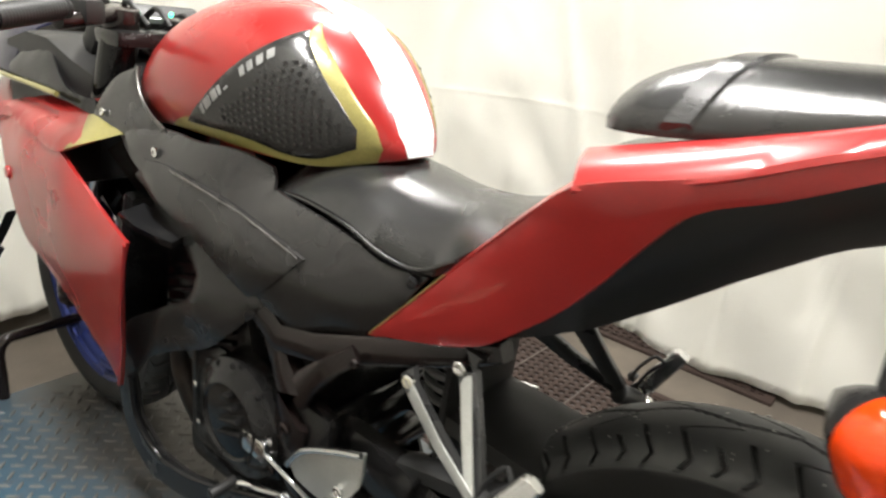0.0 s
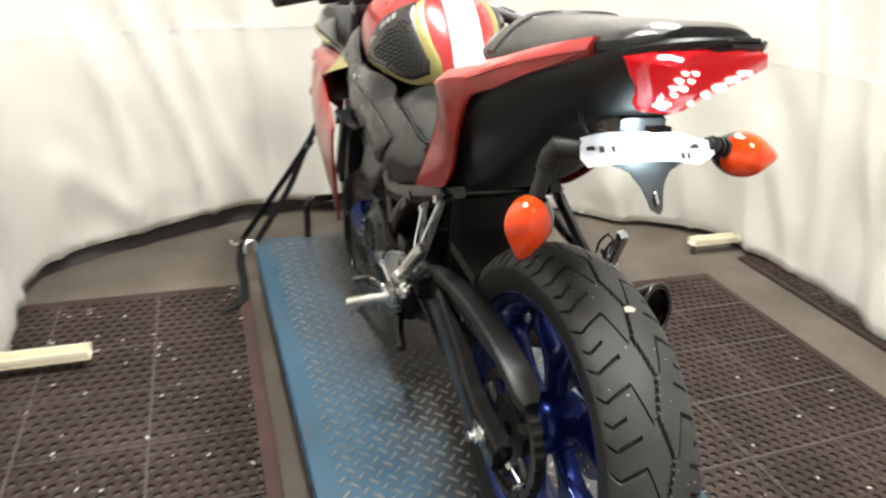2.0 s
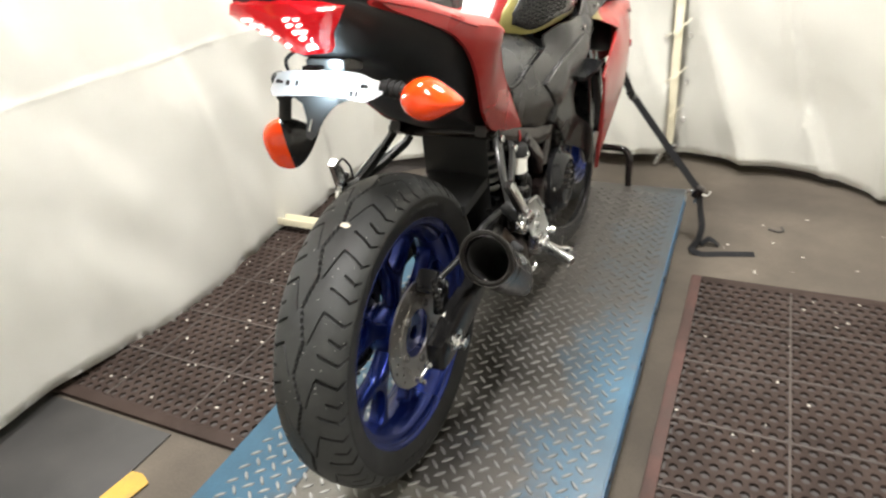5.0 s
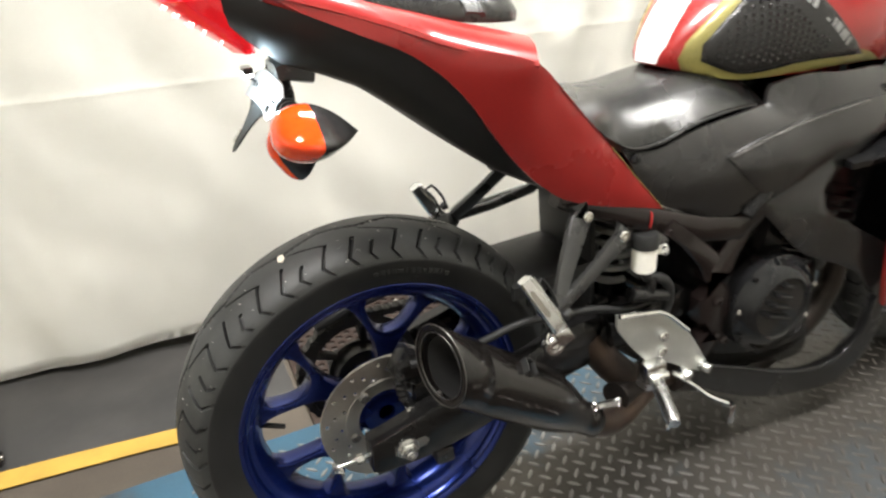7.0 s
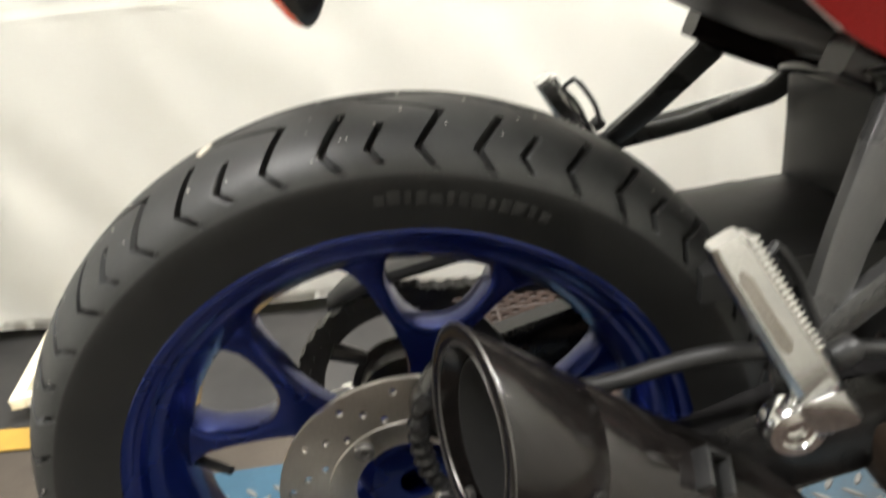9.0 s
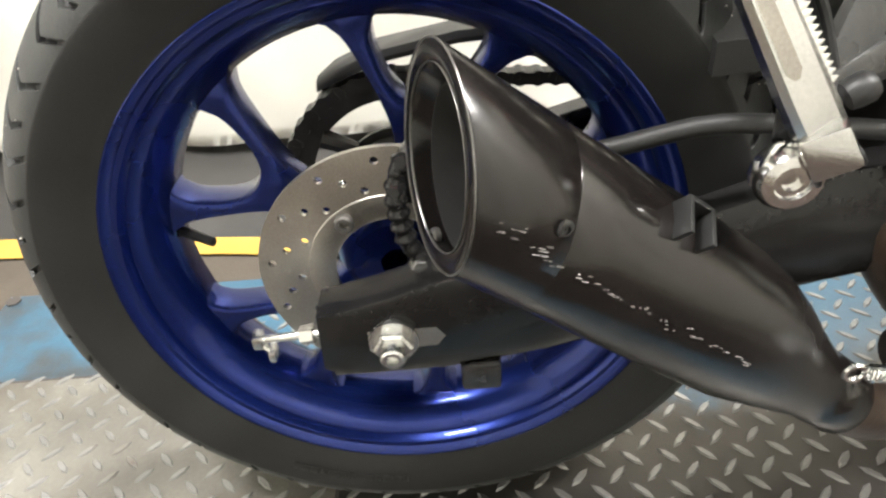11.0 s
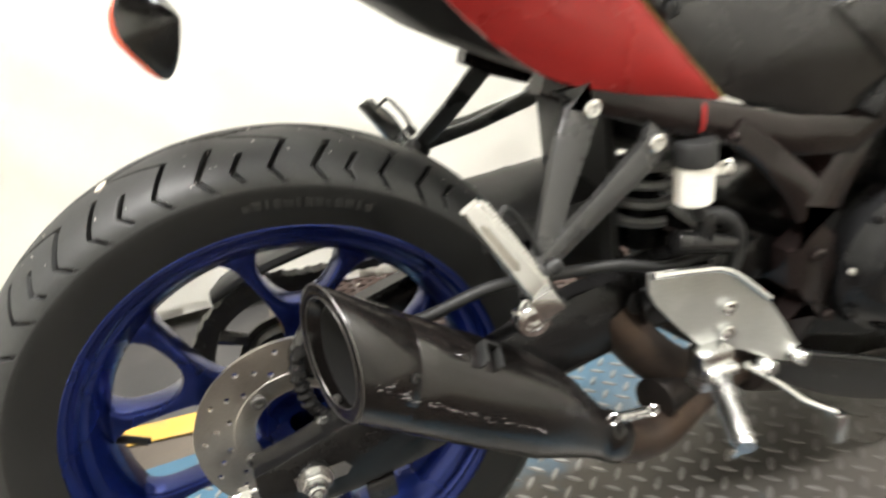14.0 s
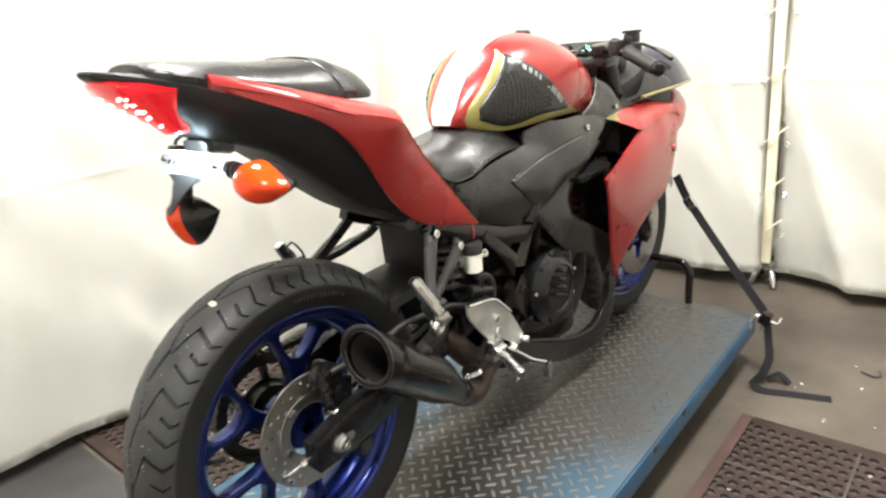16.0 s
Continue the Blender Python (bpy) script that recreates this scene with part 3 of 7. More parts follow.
tagged(part("floor_tape", bm, YELLOW), "scuffed yellow floor marking tape along the dark mat", "tape")

# loose chips of grit on the mats and the floor
bm = bmesh.new()
rnd = random.Random(5)
for k in range(150):
    if k < 95:
        px, py = rnd.uniform(-1.12, -0.46), rnd.uniform(-0.02, 1.42)
    elif k < 135:
        px, py = rnd.uniform(0.5, 1.34), rnd.uniform(-0.3, 1.12)
    else:
        px, py = rnd.uniform(0.46, 1.3), rnd.uniform(1.2, 1.8)
    s = rnd.uniform(0.002, 0.0055)
    c = bmesh.ops.create_icosphere(bm, subdivisions=1, radius=s)["verts"]
    bmesh.ops.transform(bm, matrix=Matrix.Translation((px, py, FLOOR + (0.014 if k < 135 else 0.001) + s * 0.4)) @ Matrix.Rotation(rnd.uniform(0, 6), 4, "Z") @ Matrix.Diagonal((1.4, 0.8, 0.5, 1)), verts=c)
tagged(part("grit", bm, shader("pale_grit", (0.40, 0.37, 0.32), 0.8)), "scattered pale grit and paint chips on the mats", "debris", kind="stuff")
bm = bmesh.new()
tube(bm, smooth_path([(0.70, 1.575, FLOOR + 0.004), (0.735, 1.56, FLOOR + 0.004), (0.75, 1.575, FLOOR + 0.004), (0.745, 1.60, FLOOR + 0.005)], 0.008), 0.004, 8)
tagged(part("scrap", bm, SKIRT), "small bent scrap of dark plastic on the concrete", "debris")


# ---- the lift ----
lift = thing("motorcycle_lift", "blue steel motorcycle lift with a worn diamond-plate deck", "lift")
lift.matrix_world = pose(0, 0, 0.006, 0, 0, 0.85)
LX0, LX1, LY0, LY1 = -0.362, 0.424, -0.66, 1.485
PX0, PX1 = -0.168, 0.205
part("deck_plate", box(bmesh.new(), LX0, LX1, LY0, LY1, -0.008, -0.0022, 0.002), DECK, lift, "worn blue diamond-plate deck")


def bar_shape(turn):
    """One raised lozenge bar of the tread plate about its own centre: corners and faces."""
    ca, sa = math.cos(turn), math.sin(turn)
    L, W, H = 0.0152, 0.0038, 0.0020
    ring = [(-L, 0), (-L * 0.45, -W), (L * 0.45, -W), (L, 0), (L * 0.45, W), (-L * 0.45, W)]
    vs = [(u * ca - v * sa, u * sa + v * ca, -0.0020) for u, v in ring]
    vs += [(0.72 * (u * ca - v * sa), 0.72 * (u * sa + v * ca), -0.0018 + H) for u, v in ring]
    return vs, [(k, (k + 1) % 6, 6 + (k + 1) % 6, 6 + k) for k in range(6)] + [tuple(6 + k for k in range(6))]


BAR = [bar_shape(math.pi / 4), bar_shape(-math.pi / 4)]
verts, faces, single_bars = [], [], []
ROW, PITCH = 0.0205, 0.0407
for i in range(math.ceil((LX0 + 0.034) / ROW), int((LX1 - 0.034) / ROW) + 1):
    kind = (i + 1) % 2
    for j in range(int((LY1 - LY0 - 0.06) / PITCH)):
        cx, cy = i * ROW, LY0 + 0.03 + (j + 0.5 * kind) * PITCH
        if cx < PX0 - 0.01 and cy < -0.33:
            continue
        if 0.12 < cx < 0.415 and -0.24 < cy < 0.52:
            single_bars.append((cx, cy, kind))
            continue
        vs, fs = BAR[kind]
        b = len(verts)
        verts += [(x + cx, y + cy, z) for x, y, z in vs]
        faces += [tuple(b + k for k in f) for f in fs]
me = bpy.data.meshes.new("tread_pattern")
me.from_pydata(verts, [], faces)
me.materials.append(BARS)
bars = new("tread_pattern", me)
bars.parent = lift
tagged(bars, "raised bare-metal tread bars", kind="stuff")
for x0, x1 in ((LX0 - 0.003, LX0 + 0.022), (LX1 - 0.022, LX1 + 0.003)):
    part("side_rail", box(bmesh.new(), x0, x1, LY0 - 0.002, LY1 + 0.002, -0.068, -0.0085, 0.003), LIFTBLUE, lift)
for y0, y1 in ((LY0, LY0 + 0.03), (LY1 - 0.03, LY1)):
    part("end_rail", box(bmesh.new(), LX0 + 0.023, LX1 - 0.023, y0, y1, -0.068, -0.0085, 0.003), LIFTBLUE, lift)
part("base_frame", box(bmesh.new(), LX0 + 0.05, LX1 - 0.05, LY0 + 0.06, LY1 - 0.06, FLOOR, -0.06, 0.006), SKIRT, lift, "dark lift base under the deck")
for y0, y1, x0, x1 in ((-0.5, -0.46, LX0 + 0.06, LX1 - 0.06), (0.9, 0.94, LX0 + 0.06, LX1 - 0.06)):
    part("cross_member", box(bmesh.new(), x0, x1, y0, y1, FLOOR, -0.066, 0.003), LIFTBLUE, lift)
part("wheel_panel", box(bmesh.new(), PX0 + 0.002, PX1 - 0.002, LY0 + 0.003, -0.102, -0.0060, -0.0016, 0.0006), PANEL, lift, "bare worn steel drop-in panel under the rear wheel")
for x in (PX0, PX1):
    part("panel_seam", box(bmesh.new(), x - 0.0018, x + 0.0018, LY0 + 0.002, -0.10, -0.0024, -0.0018, 0), SKIRT, lift)
part("panel_seam", box(bmesh.new(), PX0, PX1, -0.1015, -0.0985, -0.0024, -0.0018, 0), SKIRT, lift)
# solid black blocks: the shade inside the rail slots put into colour
for y in (-0.42, -0.08, 0.06, 0.286, 0.45, 0.68, 0.86):
    for x, s in ((LX0 - 0.0032, 1), (LX1 + 0.0032, -1)):
        part("slot", box(bmesh.new(), x - 0.0015, x + 0.0025, y - 0.011, y + 0.011, -0.026, -0.012, 0.001), BLACK, lift)
# solid dark discs paint the shade inside the peg holes
for x, y in ((LX0 + 0.014, LY0 + 0.012), (LX0 + 0.022, LY0 + 0.085)):
    bm = bmesh.new()
    lathe(bm, [(0, 0.0005), (0, 0.011), (0.002, 0.011), (0.002, 0.0005)], (x, y, -0.002), (0, 0, 1), 16, closed=False)
    part("peg_hole", bm, SKIRT, lift)
hoop = bmesh.new()
tube(hoop, smooth_path([(-0.174, 1.478, -0.005), (-0.174, 1.478, 0.05), (-0.174, 1.48, 0.112), (-0.158, 1.48, 0.14), (-0.13, 1.482, 0.143), (0.0, 1.484, 0.144), (0.15, 1.482, 0.143), (0.195, 1.48, 0.135), (0.212, 1.478, 0.105), (0.212, 1.475, 0.05), (0.212, 1.475, -0.005)], 0.012), 0.0125, 14)
part("wheel_stop_hoop", hoop, FRAMEM, lift, "black tubular wheel stop")
for x in (LX0 - 0.02, LX1 + 0.02):
    bm = bmesh.new()
    tube(bm, smooth_path([(x - 0.018, 1.43, -0.03), (x - 0.018, 1.44, 0.0), (x, 1.447, 0.012), (x + 0.018, 1.44, 0.0), (x + 0.018, 1.43, -0.03)], 0.006), 0.005, 8)
    part("tie_down_ring", bm, CHROME, lift)


def ribbon(bm, pts, width, thick, side):
    """Flat webbing along points, its width lying along side."""
    pts = smooth_path(pts, 0.015)
    rings = []
    for i, p in enumerate(pts):
        d = (pts[min(i + 1, len(pts) - 1)] - pts[max(i - 1, 0)]).normalized()
        u = (Vector(side) - d * Vector(side).dot(d)).normalized()
        v = d.cross(u)
        rings.append([p + u * width / 2 + v * thick / 2, p - u * width / 2 + v * thick / 2, p - u * width / 2 - v * thick / 2, p + u * width / 2 - v * thick / 2])
    return loft(bm, rings)


def tie_down(s):
    t = thing("tie_down_strap", "black webbing tie-down strap with metal buckle, pulled tight", "strap", "tie-down straps")
    hx = 0.447 if s > 0 else -0.428
    top, buckle, hook = Vector((s * 0.155, 1.44, 0.455)), Vector((s * 0.19, 1.47, 0.36)), Vector((hx, 1.455, 0.02))
    part("webbing", ribbon(bmesh.new(), [top, buckle, buckle.lerp(hook, 0.5) + Vector((0, 0, -0.004)), hook], 0.026 if s > 0 else 0.031, 0.0025, (0.62, 0.62, s * 0.48)), STRAP, t)
    if s < 0:
        part("webbing", ribbon(bmesh.new(), [buckle, buckle.lerp(hook, 0.45) + Vector((0.03, 0.0, -0.02)), hook + Vector((0.045, -0.03, 0.0))], 0.024, 0.0025, (0.8, 0.2, s * 0.5)), STRAP, t)
    bm = bmesh.new()
    d = (hook - buckle).normalized()
    turn = d.to_track_quat("Z", "Y").to_matrix().to_4x4()
    box(bm, buckle.x - 0.009, buckle.x + 0.009, buckle.y - 0.016, buckle.y + 0.016, buckle.z - 0.020, buckle.z + 0.020, 0.004, turn)
    part("cam_buckle", bm, CHROME, t, "steel cam buckle")
    bm = bmesh.new()
    tube(bm, smooth_path([hook + Vector((0, 0, 0.01)), hook + Vector((s * 0.004, 0, -0.012)), hook + Vector((s * 0.03, 0.004, -0.02)), hook + Vector((s * 0.04, 0.01, -0.004))], 0.006), 0.005, 8)
    part("hook", bm, CHROME, t)
    if s > 0:
        pts = [hook + Vector((0.002, -0.012, 0.012)), (0.462, 1.43, -0.05), (0.475, 1.40, -0.095), (0.468, 1.355, -0.135), (0.452, 1.325, FLOOR + 0.014), (0.485, 1.315, FLOOR + 0.004), (0.55, 1.335, FLOOR + 0.003), (0.66, 1.365, FLOOR + 0.003)]
        part("loose_tail", ribbon(bmesh.new(), pts, 0.027, 0.0024, (0.55, 0.80, 0.12)), STRAP, t)
        part("loose_tail", ribbon(bmesh.new(), [(0.478, 1.385, FLOOR + 0.003), (0.505, 1.40, FLOOR + 0.026), (0.54, 1.395, FLOOR + 0.004)], 0.027, 0.0024, (-0.2, 1, 0.2)), STRAP, t)
        part("ratchet", box(bmesh.new(), hook.x - 0.018, hook.x + 0.014, hook.y - 0.026, hook.y + 0.016, hook.z - 0.024, hook.z + 0.016, 0.006, Matrix.Rotation(radians(25), 4, "Y")), FRAMEM, t)
    else:
        pts = [hook + Vector((0, -0.015, -0.005)), (-0.442, 1.41, -0.05), (-0.436, 1.375, -0.105), (-0.440, 1.335, FLOOR + 0.03), (-0.470, 1.295, FLOOR + 0.018), (-0.512, 1.262, FLOOR + 0.016)]
        part("loose_tail", ribbon(bmesh.new(), pts, 0.030, 0.0022, (1, 0.3, 0.1)), STRAP, t)
    return t


tie_down(1)
tie_down(-1)


def curtain_foot(x0, x1, y, label):
    """A cream steel channel foot of a curtain frame."""
    f = thing("curtain_frame_foot", label, "frame foot", "curtain frame feet")
    z = FLOOR + 0.016
    part("channel_web", box(bmesh.new(), x0, x1, y - 0.022, y + 0.022, z + 0.030, z + 0.035, 0.001), CREAM, f)
    for yy in (y - 0.022, y + 0.019):
        part("channel_flange", box(bmesh.new(), x0, x1, yy, yy + 0.003, z + 0.036, z + 0.062, 0.001), CREAM, f)
    for xx in (x0 + 0.02, x1 - 0.02):
        part("glide", rod(bmesh.new(), (xx, y, FLOOR), (xx, y, z + 0.031), 0.010), SKIRT, f)
    return f


curtain_foot(-1.20, -0.885, 1.045, "cream steel channel foot of the curtain frame on the mat")
curtain_foot(1.46, 1.80, 1.345, "cream steel channel foot of the curtain frame on concrete")
loop = thing("curtain_frame_foot", "cream steel looped frame foot with a castor on the dark mat", "frame foot", "curtain frame feet")
loop.matrix_world = pose(-0.98, -0.885, FLOOR + 0.006, 0, 0, 11)
for y in (-0.052, 0.034):
    part("rail", box(bmesh.new(), -0.18, 0.17, y - 0.015, y + 0.015, 0.038, 0.066, 0.003), CREAM, loop)
for x in (-0.165, 0.155):
    part("cross_bar", box(bmesh.new(), x - 0.015, x + 0.015, -0.036, 0.018, 0.040, 0.064, 0.002), CREAM, loop)
for x, y in ((0.19, 0.045), (-0.17, 0.045), (-0.17, -0.055)):
    part("castor", lathe(bmesh.new(), [(-0.010, 0.0005), (-0.010, 0.019), (-0.006, 0.022), (0.006, 0.022), (0.010, 0.019), (0.010, 0.0005)], (x, y, 0.022), (0.3, 1, 0), 24, closed=False), FRAMEM, loop)
    part("castor_bolt", rod(bmesh.new(), (x, y - 0.014, 0.022), (x, y + 0.014, 0.022), 0.007), STEEL, loop)
post = thing("curtain_post", "cream steel curtain post with clamped silver feet", "post")
post.matrix_world = pose(-0.06, -0.05, 0)
part("upright", box(bmesh.new(), 0.295, 0.33, 2.19, 2.215, FLOOR + 0.07, CEIL, 0.003), CREAM, post)
part("base_clamp", box(bmesh.new(), 0.272, 0.353, 2.175, 2.225, FLOOR + 0.075, FLOOR + 0.105, 0.008), ALLOY, post, "bare metal foot clamp")
for a, b in (((0.29, 2.2, FLOOR + 0.085), (0.262, 2.17, FLOOR + 0.004)), ((0.335, 2.2, FLOOR + 0.085), (0.358, 2.16, FLOOR + 0.004)), ((0.31, 2.21, FLOOR + 0.085), (0.31, 2.25, FLOOR + 0.004))):
    part("foot", rod(bmesh.new(), a, b, 0.010, 0.013), ALLOY, post)
for z in (0.05, 0.22, 0.42, 0.66, 0.9, 1.15):
    for x, y in ((0.268, 2.205), (0.362, 2.225)):
        bm = bmesh.new()
        tube(bm, [(x + 0.008 * math.cos(a), y - 0.018, z + 0.008 * math.sin(a)) for a in [k * math.pi / 6 for k in range(12)]], 0.0025, 6, closed=True)
        part("eyelet", bm, CHROME, post)
    part("lacing", tube(bmesh.new(), smooth_path([(0.268, 2.182, z), (0.315, 2.172, z + 0.03), (0.362, 2.20, z + 0.07)], 0.01), 0.0025, 6), CREAM, post)

# the single bars of the stretch of deck beside the rear wheel
bar_mesh = []
for vs, fs in BAR:
    me = bpy.data.meshes.new("tread_bar")
    me.from_pydata(vs, [], fs)
    me.materials.append(BARS)
    bar_mesh.append(me)
for cx, cy, kind in single_bars:
    ob = new("tread_bar", bar_mesh[kind])
    ob.location = (cx, cy, 0)
    ob.parent = lift


# ---- the motorcycle ----
bike = thing("motorcycle", "red and black sport motorcycle with blue wheels, strapped upright", "motorcycle")
AX = Vector((0, 0, 0.312))
FX = Vector((0, 1.345, 0.296))


def tyre(radius, half, rim_r, steps, rows, pitches):
    """A motorcycle tyre about the x axis, as two meshes: the grooved tread, and the carcass with its sidewalls."""
    prof = []
    for k in range(rows + 1):
        a = -1 + 2 * k / rows
        th = a * 1.95
        sg = 1 if a >= 0 else -1
        if abs(th) <= 1.5708:
            x, r = half * math.sin(abs(th)) * sg, radius - (radius - rim_r) * 0.5 * (1 - math.cos(th))
        else:
            f = (abs(th) - 1.5708) / (1.95 - 1.5708)
            x, r = half * (1 - 0.163 * f ** 1.3) * sg, radius - (radius - rim_r) * (0.5 + 0.5 * f)
        prof.append((x, r, th))

    def slant(th):
        """How far a slot has run round the tyre, in pitches: an arrow whose point lies a third of the way out."""
        s = abs(th) / 1.5708
        inner = 0.50 * min(max(0.0, 0.29 - s) / 0.16, 1.0)
        return (inner + 0.40 * min(max(0.0, s - 0.29), 0.40) - 0.55 * max(0.0, s - 0.69)) / pitches

    def groove(t, th):
        s = abs(th) / 1.5708
        u = t * pitches + (0.45 if th < 0 else 0.0)
        deep = 0.0
        # shoulder slots, two long and one short to a pitch; the first bends back beside the crown
        for off, lo, hi in ((0.0, 0.14, 0.90), (0.38, 0.30, 0.92), (0.68, 0.46, 0.84)):
            d = abs(u + off - round(u + off))
            if lo < s < hi:
                deep = max(deep, max(0.0, 1 - (d / (0.038 if s < 0.285 else 0.025)) ** 12))
        # one zigzag groove along the crown
        v = t * pitches + slant(th) * pitches
        w = v - math.floor(v)
        z = 0.06 * (1 - abs(4 * w - 2)) * (1 if th > 0 else -1)
        return max(deep, max(0.0, 1 - (abs(s - z) / 0.021) ** 10))

    out = []
    for want in ("tread", "carcass"):
        bm = bmesh.new()
        if want == "tread":
            cols, n = [k for k in range(rows + 1) if abs(prof[k][2]) < 1.5708 * 0.95], steps
            spans = [cols]
        else:
            n = steps // 4
            spans = [[k for k in range(rows, -1, -1) if prof[k][2] >= 1.5708 * 0.86] + [k for k in range(rows, -1, -1) if prof[k][2] <= -1.5708 * 0.86]]
        for cols in spans:
            rings = []
            for i in range(n):
                t = i / n
                ring = []
                for k in cols:
                    x, r, th = prof[k]
                    cut = 0.0060 * groove(t, th) if want == "tread" else 0.0014 if abs(th) < 1.5708 * 0.93 else 0
                    q, x = r - cut * math.cos(th), x - cut * math.sin(th)
                    at_t = 6.28319 * (t + (slant(th) if want == "tread" else 0.0))
                    ring.append(bm.verts.new((x, q * math.cos(at_t), q * math.sin(at_t))))
                rings.append(ring)
            for i in range(n):
                a, b = rings[i], rings[(i + 1) % n]
                for k in range(len(cols) - 1):
                    fc = bm.faces.new((a[k], a[k + 1], b[k + 1], b[k]))
                    # slot faces take the darker rubber: the recess shade is put into colour
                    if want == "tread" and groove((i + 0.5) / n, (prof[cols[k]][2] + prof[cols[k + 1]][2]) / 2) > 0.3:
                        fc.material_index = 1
        out.append(bm)
    return out


def wheel_rim(rim_r, half, hub_r, hub_half, turn, count=5):
    """A cast rim with Y spokes: flanged barrel, hub, and spokes that fork to the rim."""
    bm = bmesh.new()
    o = rim_r
    side = [(half, o + 0.001), (half + 0.0015, o - 0.0015), (half, o - 0.0055), (half - 0.004, o - 0.0085), (half - 0.0045, o - 0.0125), (half - 0.009, o - 0.0155), (half - 0.0125, o - 0.0165), (half - 0.014, o - 0.0215), (half - 0.020, o - 0.0265), (half - 0.030, o - 0.033), (half * 0.30, o - 0.040)]
    lathe(bm, side + [(-a, r) for a, r in reversed(side)] + [(-half + 0.006, o - 0.003), (-half + 0.012, o - 0.010), (0, o - 0.022), (half - 0.012, o - 0.010), (half - 0.006, o - 0.003)], (0, 0, 0), (1, 0, 0), 128)
    lathe(bm, [(-hub_half, 0.014), (-hub_half, hub_r * 0.7), (-hub_half * 0.8, hub_r * 0.86), (-hub_half * 0.5, hub_r), (hub_half * 0.5, hub_r), (hub_half * 0.8, hub_r * 0.86), (hub_half, hub_r * 0.7), (hub_half, 0.014)], (0, 0, 0), (1, 0, 0), 40)

    half_y = [(15.0, 0.046), (11.5, 0.066), (9.6, 0.088), (10.6, 0.104), (13.2, 0.122), (16.2, 0.142), (18.8, 0.162), (20.8, 0.176), (23.0, 0.1845), (27.0, 0.1915), (28.5, 0.204), (9.0, 0.204), (10.2, 0.1915), (12.6, 0.185), (13.6, 0.174), (12.8, 0.158), (10.2, 0.140), (5.8, 0.128)]
    grow = (o - 0.031) / 0.197

    def fork(c):
        ring = [(c + a, r) for a, r in half_y] + [(c, 0.1245)] + [(c - a, r) for a, r in reversed(half_y)]
        return slab([(r * grow * math.cos(radians(a)), r * grow * math.sin(radians(a))) for a, r in ring], -0.017, 0.017, 0.0040)

    spokes = [fork(turn + 360 / count * k) for k in range(count)]
    return bm, spokes


def brake_disc(r0, r1, x, holes, bolts=5, ear_r=0.055):
    """A drilled disc: ring with holes right through, and ears to its bolts."""
    bm = bmesh.new()
    line = [Vector((r1 * math.cos(a), r1 * math.sin(a))) for a in [6.28319 * k / 96 for k in range(96)]]
    pts, loops = list(line), [list(range(96))]
    def lobe(a):
        d = abs(((a - 0.942) * bolts / 6.28319 + 0.5) % 1 - 0.5) * 6.28319 / bolts
        return r0 - (r0 - ear_r + 0.011) * max(0.0, 1 - (d / 0.34) ** 2)

    rings = [[Vector((lobe(a) * math.cos(a), lobe(a) * math.sin(a))) for a in [6.28319 * k / 120 for k in range(120)]]]
    for k in range(holes):
        a, rr = 6.28319 * k / holes, r0 + (r1 - r0) * (0.24, 0.5, 0.76)[k % 3]
        rings.append([Vector((rr * math.cos(a) + 0.0033 * math.cos(b), rr * math.sin(a) + 0.0033 * math.sin(b))) for b in [6.28319 * j / 10 for j in range(10)]])
    for g in rings:
        loops.append([len(pts) + j for j in range(len(g))][::-1])
        pts += g
    co, _, faces, *_ = delaunay_2d_cdt(pts, [], loops, 1, 1e-7)

    def hollow(p):
        return any(sum(1 for i in range(len(g)) if ((g[i].y > p.y) != (g[i - 1].y > p.y)) and p.x < (g[i - 1].x - g[i].x) * (p.y - g[i].y) / (g[i - 1].y - g[i].y) + g[i].x) % 2 for g in rings)

    faces = [f for f in faces if not hollow(sum((co[i] for i in f), Vector((0, 0))) / 3)]
    top = [bm.verts.new((x + 0.0022, p.x, p.y)) for p in co]
    low = [bm.verts.new((x - 0.0022, p.x, p.y)) for p in co]
    seen = {}
    for f in faces:
        bm.faces.new([top[i] for i in f])
        bm.faces.new([low[i] for i in reversed(f)])
        for i in range(3):
            seen[(f[i], f[(i + 1) % 3])] = 1
    for a, b in seen:
        if (b, a) not in seen:
            bm.faces.new((top[b], top[a], low[a], low[b]))
    return bm


def moved(bm, m):
    bmesh.ops.transform(bm, matrix=m, verts=bm.verts[:])
    return bm


# ---- rear wheel ----
rim_bm, spoke_bms = wheel_rim(0.228, 0.058, 0.052, 0.048, 149.5)
rw = part("rear_wheel", rim_bm, BLUE, bike, "gloss blue cast rim with forked spokes")
for sb in spoke_bms:
    part("spoke", sb, BLUE, rw)
rw.matrix_basis = pose(*AX)
tread_bm, carcass_bm = tyre(0.306, 0.0705, 0.2275, 1300, 100, 18)
part("tyre", carcass_bm, RUBBER, rw, "black tyre sidewalls", 60)
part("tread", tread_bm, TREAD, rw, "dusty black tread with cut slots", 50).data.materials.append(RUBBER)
for k in range(26):
    # plain relief bars where the sidewall carries its lettering
    a = radians(64 + 52 * k / 25 + (150 if k > 12 else 0))
    w = (0.0035, 0.0022, 0.0045)[k % 3]
    b = box(bmesh.new(), -0.0006, 0.0006, -w, w, -0.005, 0.005 if k % 4 else 0.002, 0.0005)
    lt = part("sidewall_bar", b, RUBBER, rw)
    lt.matrix_basis = Matrix.Rotation(a - 1.5708, 4, "X") @ pose(0.0681, 0, 0.253)
